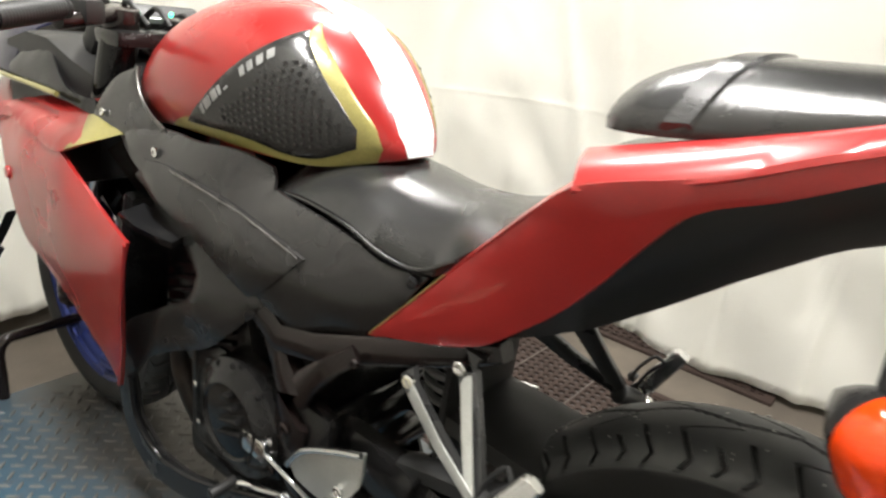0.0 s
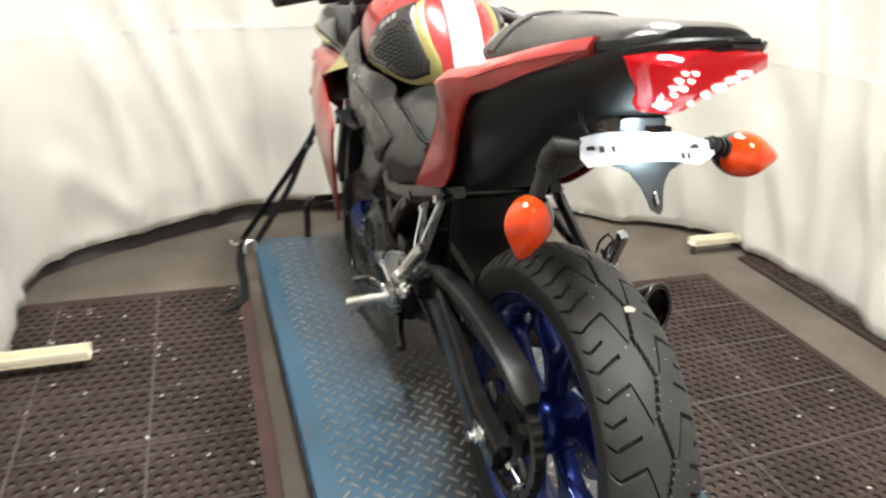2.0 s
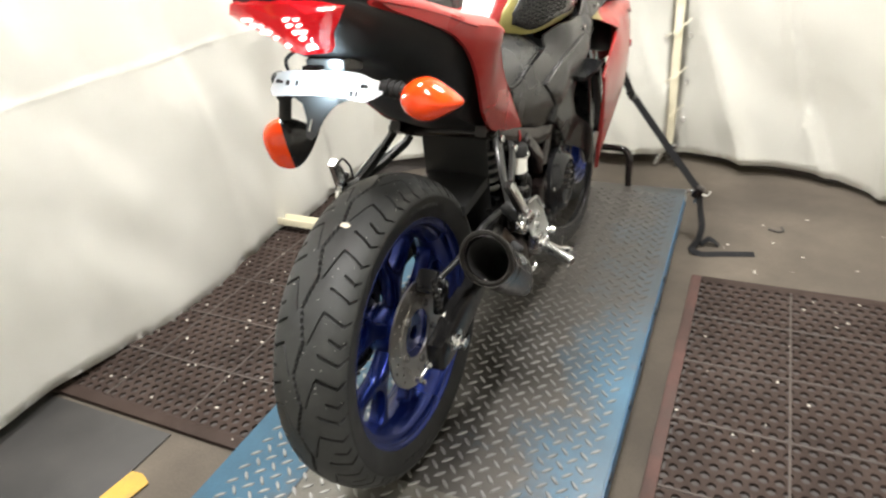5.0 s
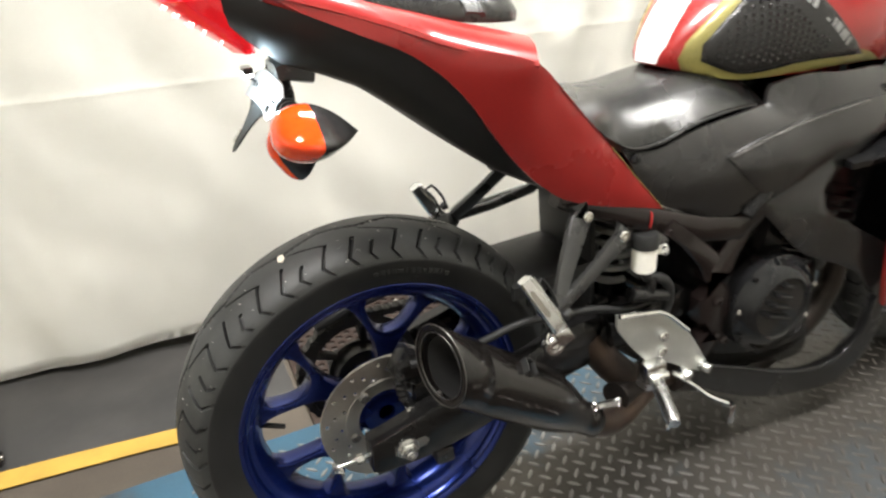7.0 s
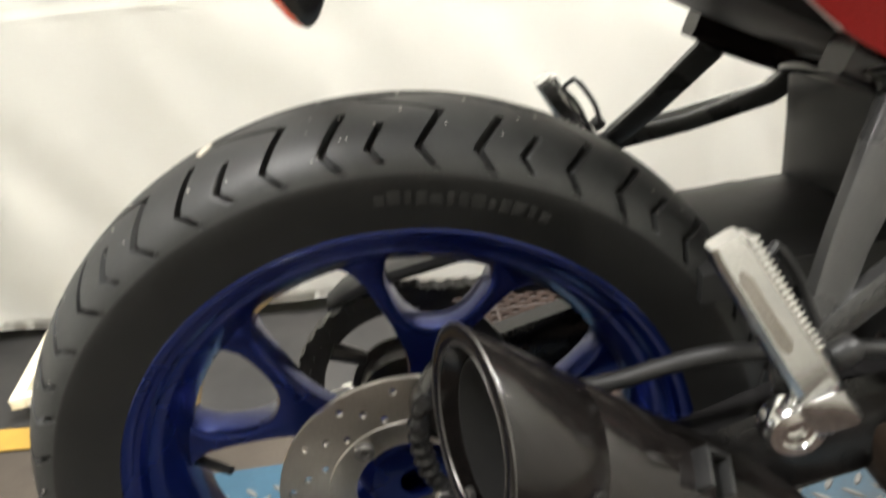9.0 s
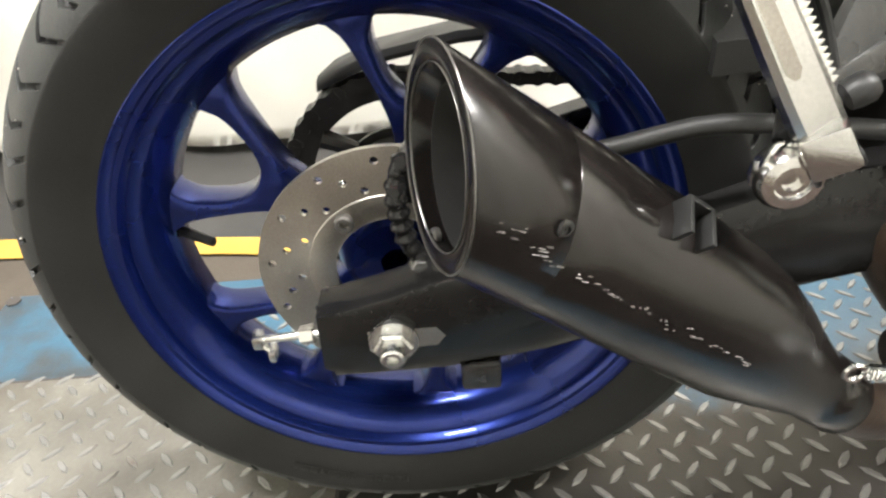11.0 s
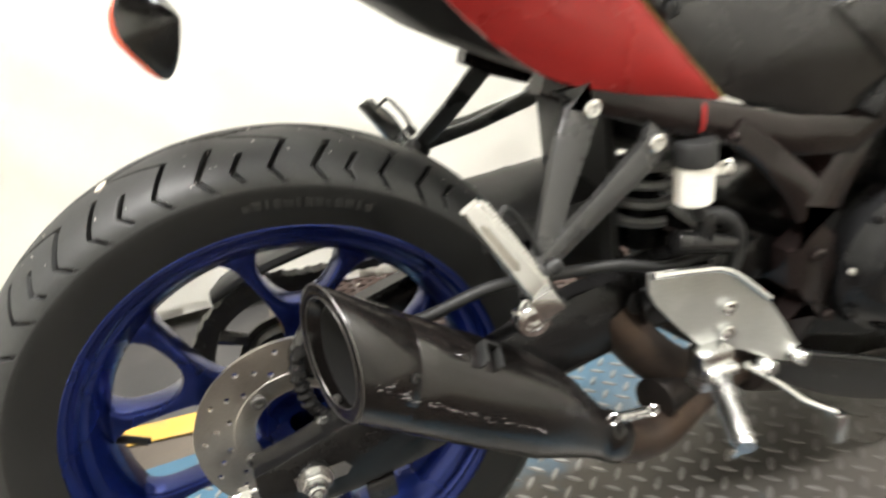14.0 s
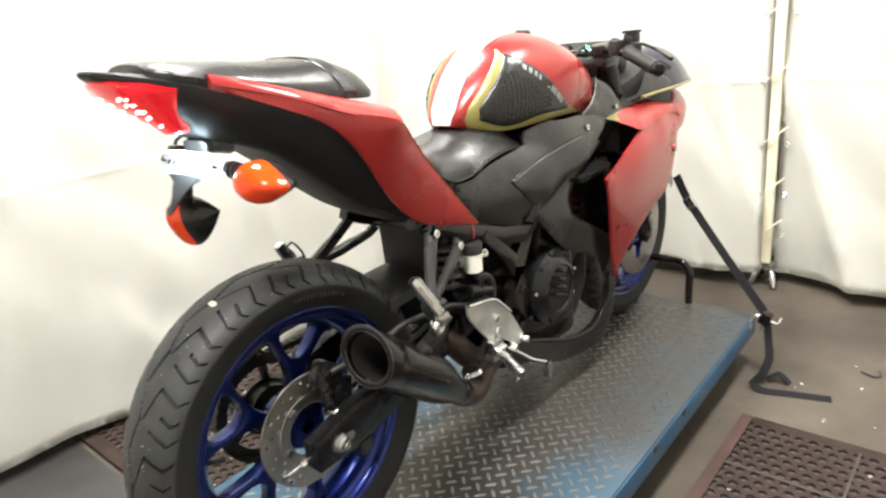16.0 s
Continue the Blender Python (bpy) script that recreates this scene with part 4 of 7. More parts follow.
part("brake_disc", brake_disc(0.066, 0.109, 0.056, 42, 5, 0.0595), STEEL, rw, "drilled steel brake disc")
bm = lathe(bmesh.new(), [(0.0535, 0.049), (0.0535, 0.0715), (0.0575, 0.0715), (0.0590, 0.0700), (0.0590, 0.0515), (0.0575, 0.049)], (0, 0, 0), (1, 0, 0), 64)
part("disc_carrier", bm, STEEL, rw, "stepped inner ring of the disc")
for k in range(5):
    a = 6.28319 * k / 5 + 0.942
    part("disc_bolt", capscrew(bmesh.new(), (0.0585, 0.0605 * math.cos(a), 0.0605 * math.sin(a)), (1, 0, 0), 0.0078, 0.006), WORNGLINT, rw)
bm = bmesh.new()
lathe(bm, [(-0.090, 0.086), (-0.090, 0.103), (-0.085, 0.103), (-0.085, 0.086)], (0, 0, 0), (1, 0, 0), 60)
lathe(bm, [(-0.090, 0.046), (-0.090, 0.058), (-0.085, 0.058), (-0.085, 0.046)], (0, 0, 0), (1, 0, 0), 48)
sprocket_rim = part("sprocket", bm, CHAINM, rw, "oily steel sprocket")
for k in range(6):
    a = 6.28319 * k / 6 + 0.3
    part("sprocket_arm", rod(bmesh.new(), (-0.0875, 0.054 * math.cos(a), 0.054 * math.sin(a)), (-0.0875, 0.088 * math.cos(a + 0.12), 0.088 * math.sin(a + 0.12)), 0.0075, 0.010, 8), CHAINM, sprocket_rim)
bm = bmesh.new()
lathe(bm, [(-0.088, 0.016), (-0.088, 0.05), (-0.06, 0.05), (-0.06, 0.016)], (0, 0, 0), (1, 0, 0), 32)
part("sprocket_carrier", bm, CHAINM, rw)
bm = bmesh.new()
a = radians(175)
rod(bm, (0.0, 0.192 * math.cos(a), 0.192 * math.sin(a)), (0.02, 0.155 * math.cos(a), 0.155 * math.sin(a)), 0.005, 0.004, 10)
part("valve", bm, BLACK, rw)
bm = bmesh.new()
panel(bm, [(-0.010, -0.004), (0.004, -0.006), (0.010, 0.0), (0.003, 0.005), (-0.008, 0.004)], lambda u, v: 0.0, 0.002, 0.01, lambda u, v, h: (u, v, h), 0.0005, 0.006)
rnd = random.Random(31)
chips = bmesh.new()
for k in range(110):
    a, th = rnd.uniform(0.1, 3.0), rnd.uniform(-1.2, 1.25)
    r = 0.306 - (0.306 - 0.2275) * 0.5 * (1 - math.cos(th)) + 0.0004
    sz = rnd.uniform(0.0004, 0.0011)
    vs = bmesh.ops.create_icosphere(chips, subdivisions=1, radius=sz)["verts"]
    bmesh.ops.translate(chips, verts=vs, vec=(0.0705 * math.sin(th), r * math.cos(a), r * math.sin(a)))
tagged(part("grit", chips, shader("tyre_grit", (0.45, 0.43, 0.40), 0.7), rw, "tiny pale specks of grit"), kind="stuff")
st = part("sticker", bm, shader("aged_paper", (0.52, 0.48, 0.40), 0.6, 0, 0.2, 40, 0.1, 300), rw, "torn pale sticker")
st.matrix_basis = pose(0.013, -0.1112, 0.2856) @ pose(0, 0, 0, 21, 4, 0)

# chain runs
bm = bmesh.new()
front_sp = Vector((-0.087, 0.565, 0.355))
loop = []
for k in range(25):
    a = radians(72 + 216 * k / 24)
    loop.append(Vector((-0.0875, AX.y + 0.107 * math.cos(a), AX.z + 0.107 * math.sin(a))))
for k in range(13):
    a = radians(-72 + 150 * k / 12)
    loop.append(Vector((-0.0875, front_sp.y + 0.036 * math.cos(a), front_sp.z + 0.036 * math.sin(a))))
dense, acc = [], 0.0
for i in range(len(loop)):
    a, b = loop[i], loop[(i + 1) % len(loop)]
    k = max(1, round((b - a).length / 0.0079))
    dense += [a.lerp(b, j / k) for j in range(k)]
for i, p in enumerate(dense):
    d = (dense[(i + 1) % len(dense)] - dense[i - 1]).normalized()
    ang = math.atan2(d.z, d.y)
    w = 0.0095 if (i // 2) % 2 else 0.0076
    if i % 2:
        box(bm, p.x - w, p.x + w, p.y - 0.0080, p.y + 0.0080, p.z - 0.0052, p.z + 0.0052, 0, Matrix.Rotation(ang, 4, "X"))
    else:
        tube(bm, [(p.x - 0.0088, p.y, p.z), (p.x + 0.0088, p.y, p.z)], [0.0071, 0.0071], 12)
tagged(part("drive_chain", bm, CHAINM, bike, "oily black drive chain"), kind="stuff")

# ---- swingarm ----
def beam(bm, pts, heights, widths):
    """A box-section arm with rounded corners through centres in space."""
    rings = []
    pts = [Vector(p) for p in pts]
    for i, p in enumerate(pts):
        d = (pts[min(i + 1, len(pts) - 1)] - pts[max(i - 1, 0)]).normalized()
        up = Vector((1, 0, 0)).cross(d).normalized()
        if up.z < 0:
            up = -up
        h, w = heights[i] / 2, widths[i] / 2
        sx = Vector((1, 0, 0))
        rings.append([p + sx * w * a + up * h * b for a, b in ((-1, -0.72), (-0.72, -1), (0.72, -1), (1, -0.72), (1, 0.72), (0.72, 1), (-0.72, 1), (-1, 0.72))])
    return loft(bm, rings)


bm = bmesh.new()
for s in (-1, 1):
    rear = [(s * 0.118, -0.048, 0.298), (s * 0.118, 0.03, 0.304), (s * 0.115, 0.10, 0.315), (s * 0.106, 0.20, 0.340), (s * 0.098, 0.30, 0.362), (s * 0.09, 0.40, 0.372), (s * 0.085, 0.50, 0.378), (s * 0.085, 0.53, 0.380)]
    beam(bm, rear, [0.050, 0.058, 0.064, 0.078, 0.088, 0.085, 0.07, 0.05], [0.034, 0.034, 0.032, 0.032, 0.034, 0.034, 0.034, 0.034])
beam(bm, [(-0.10, 0.36, 0.385), (-0.03, 0.385, 0.39), (0.03, 0.385, 0.39), (0.10, 0.36, 0.385)], [0.06] * 4, [0.07] * 4)
rod(bm, (-0.105, 0.53, 0.38), (0.105, 0.53, 0.38), 0.028)
sw = part("swingarm", bm, ENGINE, bike, "satin black box-section swingarm")
# closed dark dish: the shade inside a hole is put into its colour
part("swingarm_hole", lathe(bmesh.new(), [(0.0, 0.0005), (0.0, 0.011), (0.0025, 0.0125), (0.003, 0.0145), (0.001, 0.0155)], (0.1185, 0.365, 0.383), (1, 0, 0), 24, closed=False), SOOTSHADE, sw, "dark dish, shade of a round hole put into colour")
part("cable_tie", tube(bmesh.new(), [(0.121, 0.428, 0.552), (0.1275, 0.428, 0.557), (0.1285, 0.429, 0.567), (0.1265, 0.430, 0.578), (0.120, 0.430, 0.584)], 0.0017, 8), RED, bike, "red cable tie round the frame rail")
for s in (-1, 1):
    if s > 0:
        part("axle_block", slab([(-0.054, 0.284), (-0.052, 0.333), (-0.02, 0.341), (0.05, 0.361), (0.105, 0.364), (0.115, 0.322), (0.075, 0.308), (0.046, 0.290), (0.0, 0.279), (-0.040, 0.278)], 0.101, 0.1355, 0.0028, 0.012, 25), ENGINE, sw)
    else:
        part("axle_block", beam(bmesh.new(), [(-0.119, -0.050, 0.302), (-0.119, -0.03, 0.304), (-0.118, 0.05, 0.306), (-0.116, 0.10, 0.312)], [0.050, 0.058, 0.060, 0.060], [0.032, 0.033, 0.033, 0.031]), ENGINE, sw)
    bm = bmesh.new()
    x = s * 0.135
    rod(bm, (x, 0, 0.312), (x + s * 0.0045, 0, 0.312), 0.0165, None, 28)
    hexbolt(bm, (x + s * 0.004, 0, 0.312), (s, 0, 0), 0.0140, 0.010)
    lathe(bm, [(s * 0.010, 0.0005), (s * 0.010, 0.0085), (s * 0.023, 0.0085), (s * 0.0245, 0.0072), (s * 0.0245, 0.0042), (s * 0.019, 0.0040), (s * 0.019, 0.0005)], (x, 0, 0.312), (1, 0, 0), 24, closed=False)
    part("axle_nut", bm, ALLOY, sw, "bare steel axle nut")
    part("slot_plate", panel(bmesh.new(), [(-0.018, 0.301), (0.030, 0.303), (0.036, 0.311), (0.030, 0.319), (-0.018, 0.318)], lambda u, v: 0.1362 * s, 0.002 * s, 0.02, roll=0.0003), STEEL, sw)
    bm = bmesh.new()
    rod(bm, (s * 0.112, -0.050, 0.300), (s * 0.110, -0.108, 0.294), 0.0034, None, 10)
    tube(bm, [(s * 0.111, -0.062, 0.2985), (s * 0.111, -0.072, 0.2975)], [0.0075, 0.0075], 6)
    box(bm, s * 0.110 - 0.006, s * 0.110 + 0.006, -0.108, -0.101, 0.2895, 0.3005, 0.001)
    box(bm, s * 0.112 - 0.006, s * 0.112 + 0.006, -0.098, -0.0925, 0.278, 0.287, 0.001)
    rod(bm, (s * 0.111, -0.104, 0.292), (s * 0.112, -0.094, 0.282), 0.0025, None, 8)
    part("chain_adjuster", bm, ALLOY, sw, "steel chain adjuster bolt")
    bm = box(bmesh.new(), s * 0.104, s * 0.134, 0.045, 0.075, 0.252, 0.278, 0.004)
    part("stand_boss", bm, GREY, sw)
bm = bmesh.new()
rows = []
for y, z, w in ((0.40, 0.418, 0.014), (0.34, 0.436, 0.019), (0.26, 0.452, 0.021), (0.16, 0.462, 0.022), (0.06, 0.458, 0.022), (-0.01, 0.446, 0.024), (-0.05, 0.430, 0.022), (-0.066, 0.420, 0.012)):
    c = -0.090
    rows.append([Vector((c - w, y, z - 0.022)), Vector((c - w, y, z - 0.004)), Vector((c - w + 0.005, y, z)), Vector((c + w - 0.005, y, z)), Vector((c + w, y, z - 0.005)), Vector((c + w, y, z - 0.009)), Vector((c + w - 0.006, y, z - 0.005)), Vector((c - w + 0.005, y, z - 0.005)), Vector((c - w + 0.003, y, z - 0.022))])
loft(bm, rows)
part("chain_guard", bm, BLACK, bike, "black plastic chain guard")

# brake caliper, its carrier and hose
bm = bmesh.new()
box(bm, 0.058, 0.100, 0.010, 0.060, 0.388, 0.436, 0.010, Matrix.Rotation(radians(-35), 4, "X"))
box(bm, 0.078, 0.096, 0.034, 0.076, 0.335, 0.398, 0.007, Matrix.Rotation(radians(-12), 4, "X"))
line = smooth_path([(0.098, 0.016, 0.432), (0.102, 0.010, 0.410), (0.103, 0.011, 0.388), (0.103, 0.016, 0.366), (0.102, 0.030, 0.345)], 0.0016)
tube(bm, line, [0.0062 + (0.0022 if 8 < k < 40 else 0.0008) * (0.5 + 0.5 * math.cos(k * 1.05)) for k in range(len(line))], 18)
cal = part("brake_caliper", bm, ENGINE, bike, "dusty black brake caliper")
for at in ((0.104, 0.017, 0.432), (0.106, 0.011, 0.412)):
    part("bleed_nipple", hexbolt(bmesh.new(), at, (0.9, -0.3, 0.2), 0.0050, 0.005), ENGINE, cal)
part("banjo_bolt", hexbolt(bmesh.new(), (0.104, 0.022, 0.352), (1, 0, 0), 0.007, 0.008), CHROME, cal)
bm = bmesh.new()
tube(bm, smooth_path([(0.10, 0.03, 0.425), (0.106, 0.08, 0.428), (0.114, 0.137, 0.435), (0.116, 0.17, 0.443), (0.119, 0.21, 0.450), (0.120, 0.28, 0.443), (0.120, 0.343, 0.433), (0.118, 0.397, 0.414), (0.11, 0.46, 0.41)], 0.012), 0.0062, 12)
part("brake_hose", bm, BLACK, cal)

# ---- exhaust ----
M0, M1 = Vector((0.1938, 0.0406, 0.4778)), Vector((0.164, 0.310, 0.268))
MD = (M1 - M0).normalized()
MN = Vector((-0.353, 1.0, -0.135)).normalized()
L = (M1 - M0).length


u1 = MD.cross(Vector((1, 0, 0))).normalized()
if u1.z < 0:
    u1 = -u1
u0 = u1.cross(MD).normalized()
if u0.x < 0:
    u0 = -u0


def sag(a):
    """How far the tail cone hangs below the muffler's axis at a distance along it."""
    return float(np.interp(a, [0.19, 0.25, 0.30, 0.36], [0.0, 0.004, 0.0095, 0.012]))


def slanted(bm, stations, n=72, closed=True):
    """A round body whose mouth is cut on the slant: stations of (along, radius, how much of the slant, step out of the mouth)."""
    rings = []
    for a, r, f, off in stations:
        ring = []
        for k in range(n):
            e = u0 * math.cos(6.28319 * k / n) + u1 * math.sin(6.28319 * k / n)
            ring.append(bm.verts.new(M0 - u1 * sag(a) + MD * (a - f * r * MN.dot(e) / MN.dot(MD)) + e * r - MN * off))
        rings.append(ring)
    for i in range(len(rings) if closed else len(rings) - 1):
        p, q = rings[i], rings[(i + 1) % len(rings)]
        for k in range(n):
            bm.faces.new((p[k], p[(k + 1) % n], q[(k + 1) % n], q[k]))
    return bm


RB = 0.0480
bm = slanted(bmesh.new(), [(0.0, RB - 0.0095, 1, 0.0), (0.0, RB - 0.005, 1, 0.0012), (0.0, RB - 0.001, 1, 0.0004), (0.002, RB, 1, 0), (0.025, RB, 0.9, 0), (0.056, RB, 0.45, 0), (0.0568, RB - 0.0008, 0.45, 0), (0.0578, RB - 0.0004, 0.45, 0), (0.085, RB - 0.0002, 0.1, 0), (0.12, RB, 0, 0), (0.16, RB, 0, 0), (0.20, 0.0470, 0, 0), (0.225, 0.0452, 0, 0), (0.25, 0.0405, 0, 0), (0.275, 0.0345, 0, 0), (0.30, 0.0288, 0, 0), (0.315, 0.0262, 0, 0), (0.318, 0.0270, 0, 0), (0.345, 0.0268, 0, 0), (0.347, 0.0255, 0, 0), (0.347, 0.020, 0, 0), (0.20, 0.036, 0, 0), (0.06, RB - 0.011, 0.5, 0), (0.004, RB - 0.0100, 1, 0)])
muff = part("muffler", bm, MUFF, bike, "", 50)
tagged(muff, "scraped satin-black muffler with an open round end")
bm = slanted(bmesh.new(), [(0, RB + 0.0002, 1, 0.0002), (0, RB - 0.0002, 1, 0.0008), (0, RB - 0.0007, 1, 0.0006), (0, RB - 0.0004, 1, -0.0002)])
slanted(bm, [(0, RB - 0.0092, 1, 0.0006), (0, RB - 0.0095, 1, 0.0010), (0, RB - 0.0098, 1, 0.0004), (0, RB - 0.0095, 1, -0.0004)])
part("end_ring", bm, WORNGLINT, muff, "bare worn metal rim of the outlet")
part("baffle", slanted(bmesh.new(), [(0.012, RB - 0.0118, 1, 0), (0.10, RB - 0.014, 0.4, 0), (0.19, 0.032, 0, 0), (0.195, 0.0005, 0, 0), (0.20, 0.0005, 0, 0), (0.20, 0.033, 0, 0), (0.012, RB - 0.0112, 1, 0)], 48), SOOTSHADE, muff, "sooted inner tube")
p = M0 - u1 * (RB - 0.004) + MD * ((RB - 0.004) * MN.dot(u1) / MN.dot(MD)) - MN * 0.001
part("muffler_bolt", capscrew(bmesh.new(), p + u1 * 0.006 + MN * 0.003, -MN, 0.0042, 0.004), WORNGLINT, muff)


def on_muffler(a, deg, lift=0.0):
    r = float(np.interp(a, [0.16, 0.20, 0.225, 0.25], [RB, 0.0470, 0.0452, 0.0405]))
    n = u0 * math.cos(radians(deg)) + u1 * math.sin(radians(deg))
    return M0 + MD * a + n * (r + lift), n


p, nrm = on_muffler(0.052, 24)
part("muffler_bolt", capscrew(bmesh.new(), p - nrm * 0.001, nrm, 0.0046, 0.0025), ENGINE, muff)
rnd = random.Random(8)
bm = bmesh.new()
for k in range(70):
    a = 0.050 + 0.155 * k / 56 + rnd.uniform(-0.002, 0.002) if k < 56 else rnd.uniform(0.02, 0.05)
    if k < 56 and math.sin(k * 0.9) < -0.55:
        continue
    dg = 4 + rnd.gauss(0, 1.5) + (rnd.uniform(-2, 9) if k >= 56 else 0)
    ln = rnd.uniform(0.001, 0.004)
    q0, n0 = on_muffler(a, dg, 0.0002)
    q1, n1 = on_muffler(a + ln, dg + ln * 1000 * 0.35, 0.0002)
    w = rnd.uniform(0.0001, 0.00032)
    sd = (q1 - q0).cross(n0).normalized() * w
    vs = [bm.verts.new(q) for q in (q0 - sd * 0.4, q0 + sd * 0.4, q1 + sd, q1 - sd)]
    up = [bm.verts.new(q) for q in (q0 + n0 * 0.0003, q1 + n1 * 0.0003)]
    bm.faces.new((vs[0], vs[3], up[1], up[0]))
    bm.faces.new((vs[1], up[0], up[1], vs[2]))
tagged(part("scuff", bm, SCUFF, muff, "line of bare scratches"), kind="stuff")
bm = bmesh.new()
pm, nm = on_muffler(0.120, 63)
tg = nm.cross(MD).normalized()
lie = Matrix((MD, tg, nm)).transposed().to_4x4()
for da, dt, la, lt in ((-0.008, 0.0, 0.003, 0.022), (0.008, 0.0, 0.003, 0.022), (0.0, 0.0095, 0.013, 0.003)):
    c = pm + MD * da + tg * dt + nm * 0.004
    box(bm, c.x - la / 2, c.x + la / 2, c.y - lt / 2, c.y + lt / 2, c.z - 0.006, c.z + 0.006, 0.0008, lie)
part("hanger_tab", bm, BLACK, muff)
bm = bmesh.new()
tube(bm, smooth_path([M1 - MD * 0.02 - u1 * 0.011, M1 + MD * 0.02 - u1 * 0.011, (0.153, 0.350, 0.231), (0.140, 0.385, 0.226), (0.115, 0.44, 0.228), (0.08, 0.52, 0.215), (0.06, 0.60, 0.195)], 0.012), 0.0235, 24)
tube(bm, smooth_path([(0.088, 0.345, 0.362), (0.098, 0.360, 0.335), (0.106, 0.383, 0.302), (0.110, 0.415, 0.270), (0.104, 0.450, 0.248), (0.085, 0.50, 0.235)], 0.012), 0.0275, 24)
part("link_pipe", bm, PIPE, muff, "heat-browned link pipe")
bm = bmesh.new()
tube(bm, smooth_path([(0.136, 0.372, 0.262), (0.118, 0.415, 0.259), (0.095, 0.47, 0.250), (0.07, 0.54, 0.235)], 0.010), 0.0245, 24)
part("resonator", bm, PIPEDARK, muff, "scorched black resonator pipe")
bm = bmesh.new()
tube(bm, smooth_path([(0.09, 0.54, 0.21), (0.085, 0.57, 0.195), (0.08, 0.62, 0.175), (0.075, 0.67, 0.162), (0.07, 0.75, 0.15), (0.05, 0.90, 0.17), (0.04, 0.99, 0.24), (0.04, 1.0, 0.33)], 0.014), 0.026, 18)
tube(bm, smooth_path([(-0.02, 0.47, 0.27), (-0.03, 0.60, 0.17), (-0.04, 0.75, 0.15), (-0.045, 0.90, 0.17), (-0.04, 0.99, 0.24), (-0.04, 1.0, 0.33)], 0.014), 0.022, 16)
part("header_pipe", bm, PIPEDARK, bike, "dirty heat-browned exhaust header")
for a in (0.0, 1.0):
    bm = bmesh.new()
    q = Vector((0.199, 0.283 + 0.004 * a, 0.318)).lerp(Vector((0.188, 0.335, 0.300)), a)
    tube(bm, [q + Vector((0, 0.006 * math.cos(t), 0.006 * math.sin(t))) for t in [k * 6.28319 / 12 for k in range(12)]], 0.0018, 6, closed=True)
    part("spring_hook", bm, CHROME, muff)
bm = bmesh.new()
pts = []
for k in range(120):
    f, t = k / 119, k * 6.28319 / 12
    c = Vector((0.198, 0.291, 0.316)).lerp(Vector((0.190, 0.327, 0.304)), f)
    pts.append(c + Vector((0.005 * math.cos(t), 0.0015 * math.sin(t), 0.005 * math.sin(t))))
tube(bm, pts, 0.0010, 5)
part("pipe_spring", bm, CHROME, muff, "small steel retaining spring")

# ---- frame and engine ----
bm = bmesh.new()
for s in (-1, 1):
    # upper rail from the tail to the pivot area, and the down members
    beam(bm, [(s * 0.098, 0.275, 0.628), (s * 0.104, 0.315, 0.612), (s * 0.112, 0.42, 0.570), (s * 0.122, 0.53, 0.530), (s * 0.126, 0.60, 0.515), (s * 0.128, 0.66, 0.552), (s * 0.125, 0.76, 0.61), (s * 0.105, 0.90, 0.68), (s * 0.06, 1.02, 0.73)], [0.022, 0.032, 0.036, 0.040, 0.046, 0.044, 0.05, 0.06, 0.06], [0.024, 0.024, 0.026, 0.03, 0.034, 0.032, 0.032, 0.034, 0.04])
    beam(bm, [(s * 0.120, 0.462, 0.552), (s * 0.123, 0.50, 0.520), (s * 0.125, 0.54, 0.478), (s * 0.126, 0.565, 0.445)], [0.026, 0.030, 0.036, 0.05], [0.026, 0.028, 0.030, 0.030])
    beam(bm, [(s * 0.127, 0.615, 0.518), (s * 0.127, 0.595, 0.480), (s * 0.126, 0.572, 0.445), (s * 0.124, 0.570, 0.40), (s * 0.120, 0.578, 0.35), (s * 0.115, 0.575, 0.30), (s * 0.11, 0.56, 0.25)], [0.036, 0.040, 0.058, 0.066, 0.066, 0.060, 0.045], [0.03, 0.03, 0.032, 0.032, 0.034, 0.032, 0.03])
rod(bm, (-0.12, 0.53, 0.30), (0.12, 0.53, 0.30), 0.018)
rod(bm, (-0.11, 0.36, 0.592), (0.11, 0.36, 0.592), 0.014)
tube(bm, [(0, 1.02, 0.80), (0, 1.06, 0.66)], [0.04, 0.042], 20)
fr = part("frame", bm, FRAMEM, bike, "satin black steel frame")
for s in (-1, 1):
    for y, z, r in ((0.575, 0.385, 0.010), (0.60, 0.30, 0.008), (0.53, 0.30, 0.011), (0.455, 0.545, 0.006)):
        part("frame_bolt", capscrew(bmesh.new(), (s * 0.138, y, z), (s, 0, 0), r, 0.006), FRAMEM, fr)

bm = bmesh.new()
box(bm, -0.115, 0.115, 0.56, 0.86, 0.20, 0.42, 0.03)
eng = part("engine", bm, ENGINE, bike, "black cast engine block")
part("cylinder", box(bmesh.new(), -0.105, 0.105, 0.72, 0.93, 0.36, 0.60, 0.025, Matrix.Rotation(radians(-18), 4, "X")), ENGINE, eng)
part("oil_sump", box(bmesh.new(), -0.09, 0.09, 0.62, 0.90, 0.135, 0.215, 0.025), ENGINE, eng)
for k in range(7):
    part("cooling_fin", box(bmesh.new(), -0.112, 0.112, 0.735, 0.93, 0.40 + k * 0.022, 0.408 + k * 0.022, 0.002, Matrix.Rotation(radians(-18), 4, "X")), ENGINE, eng)
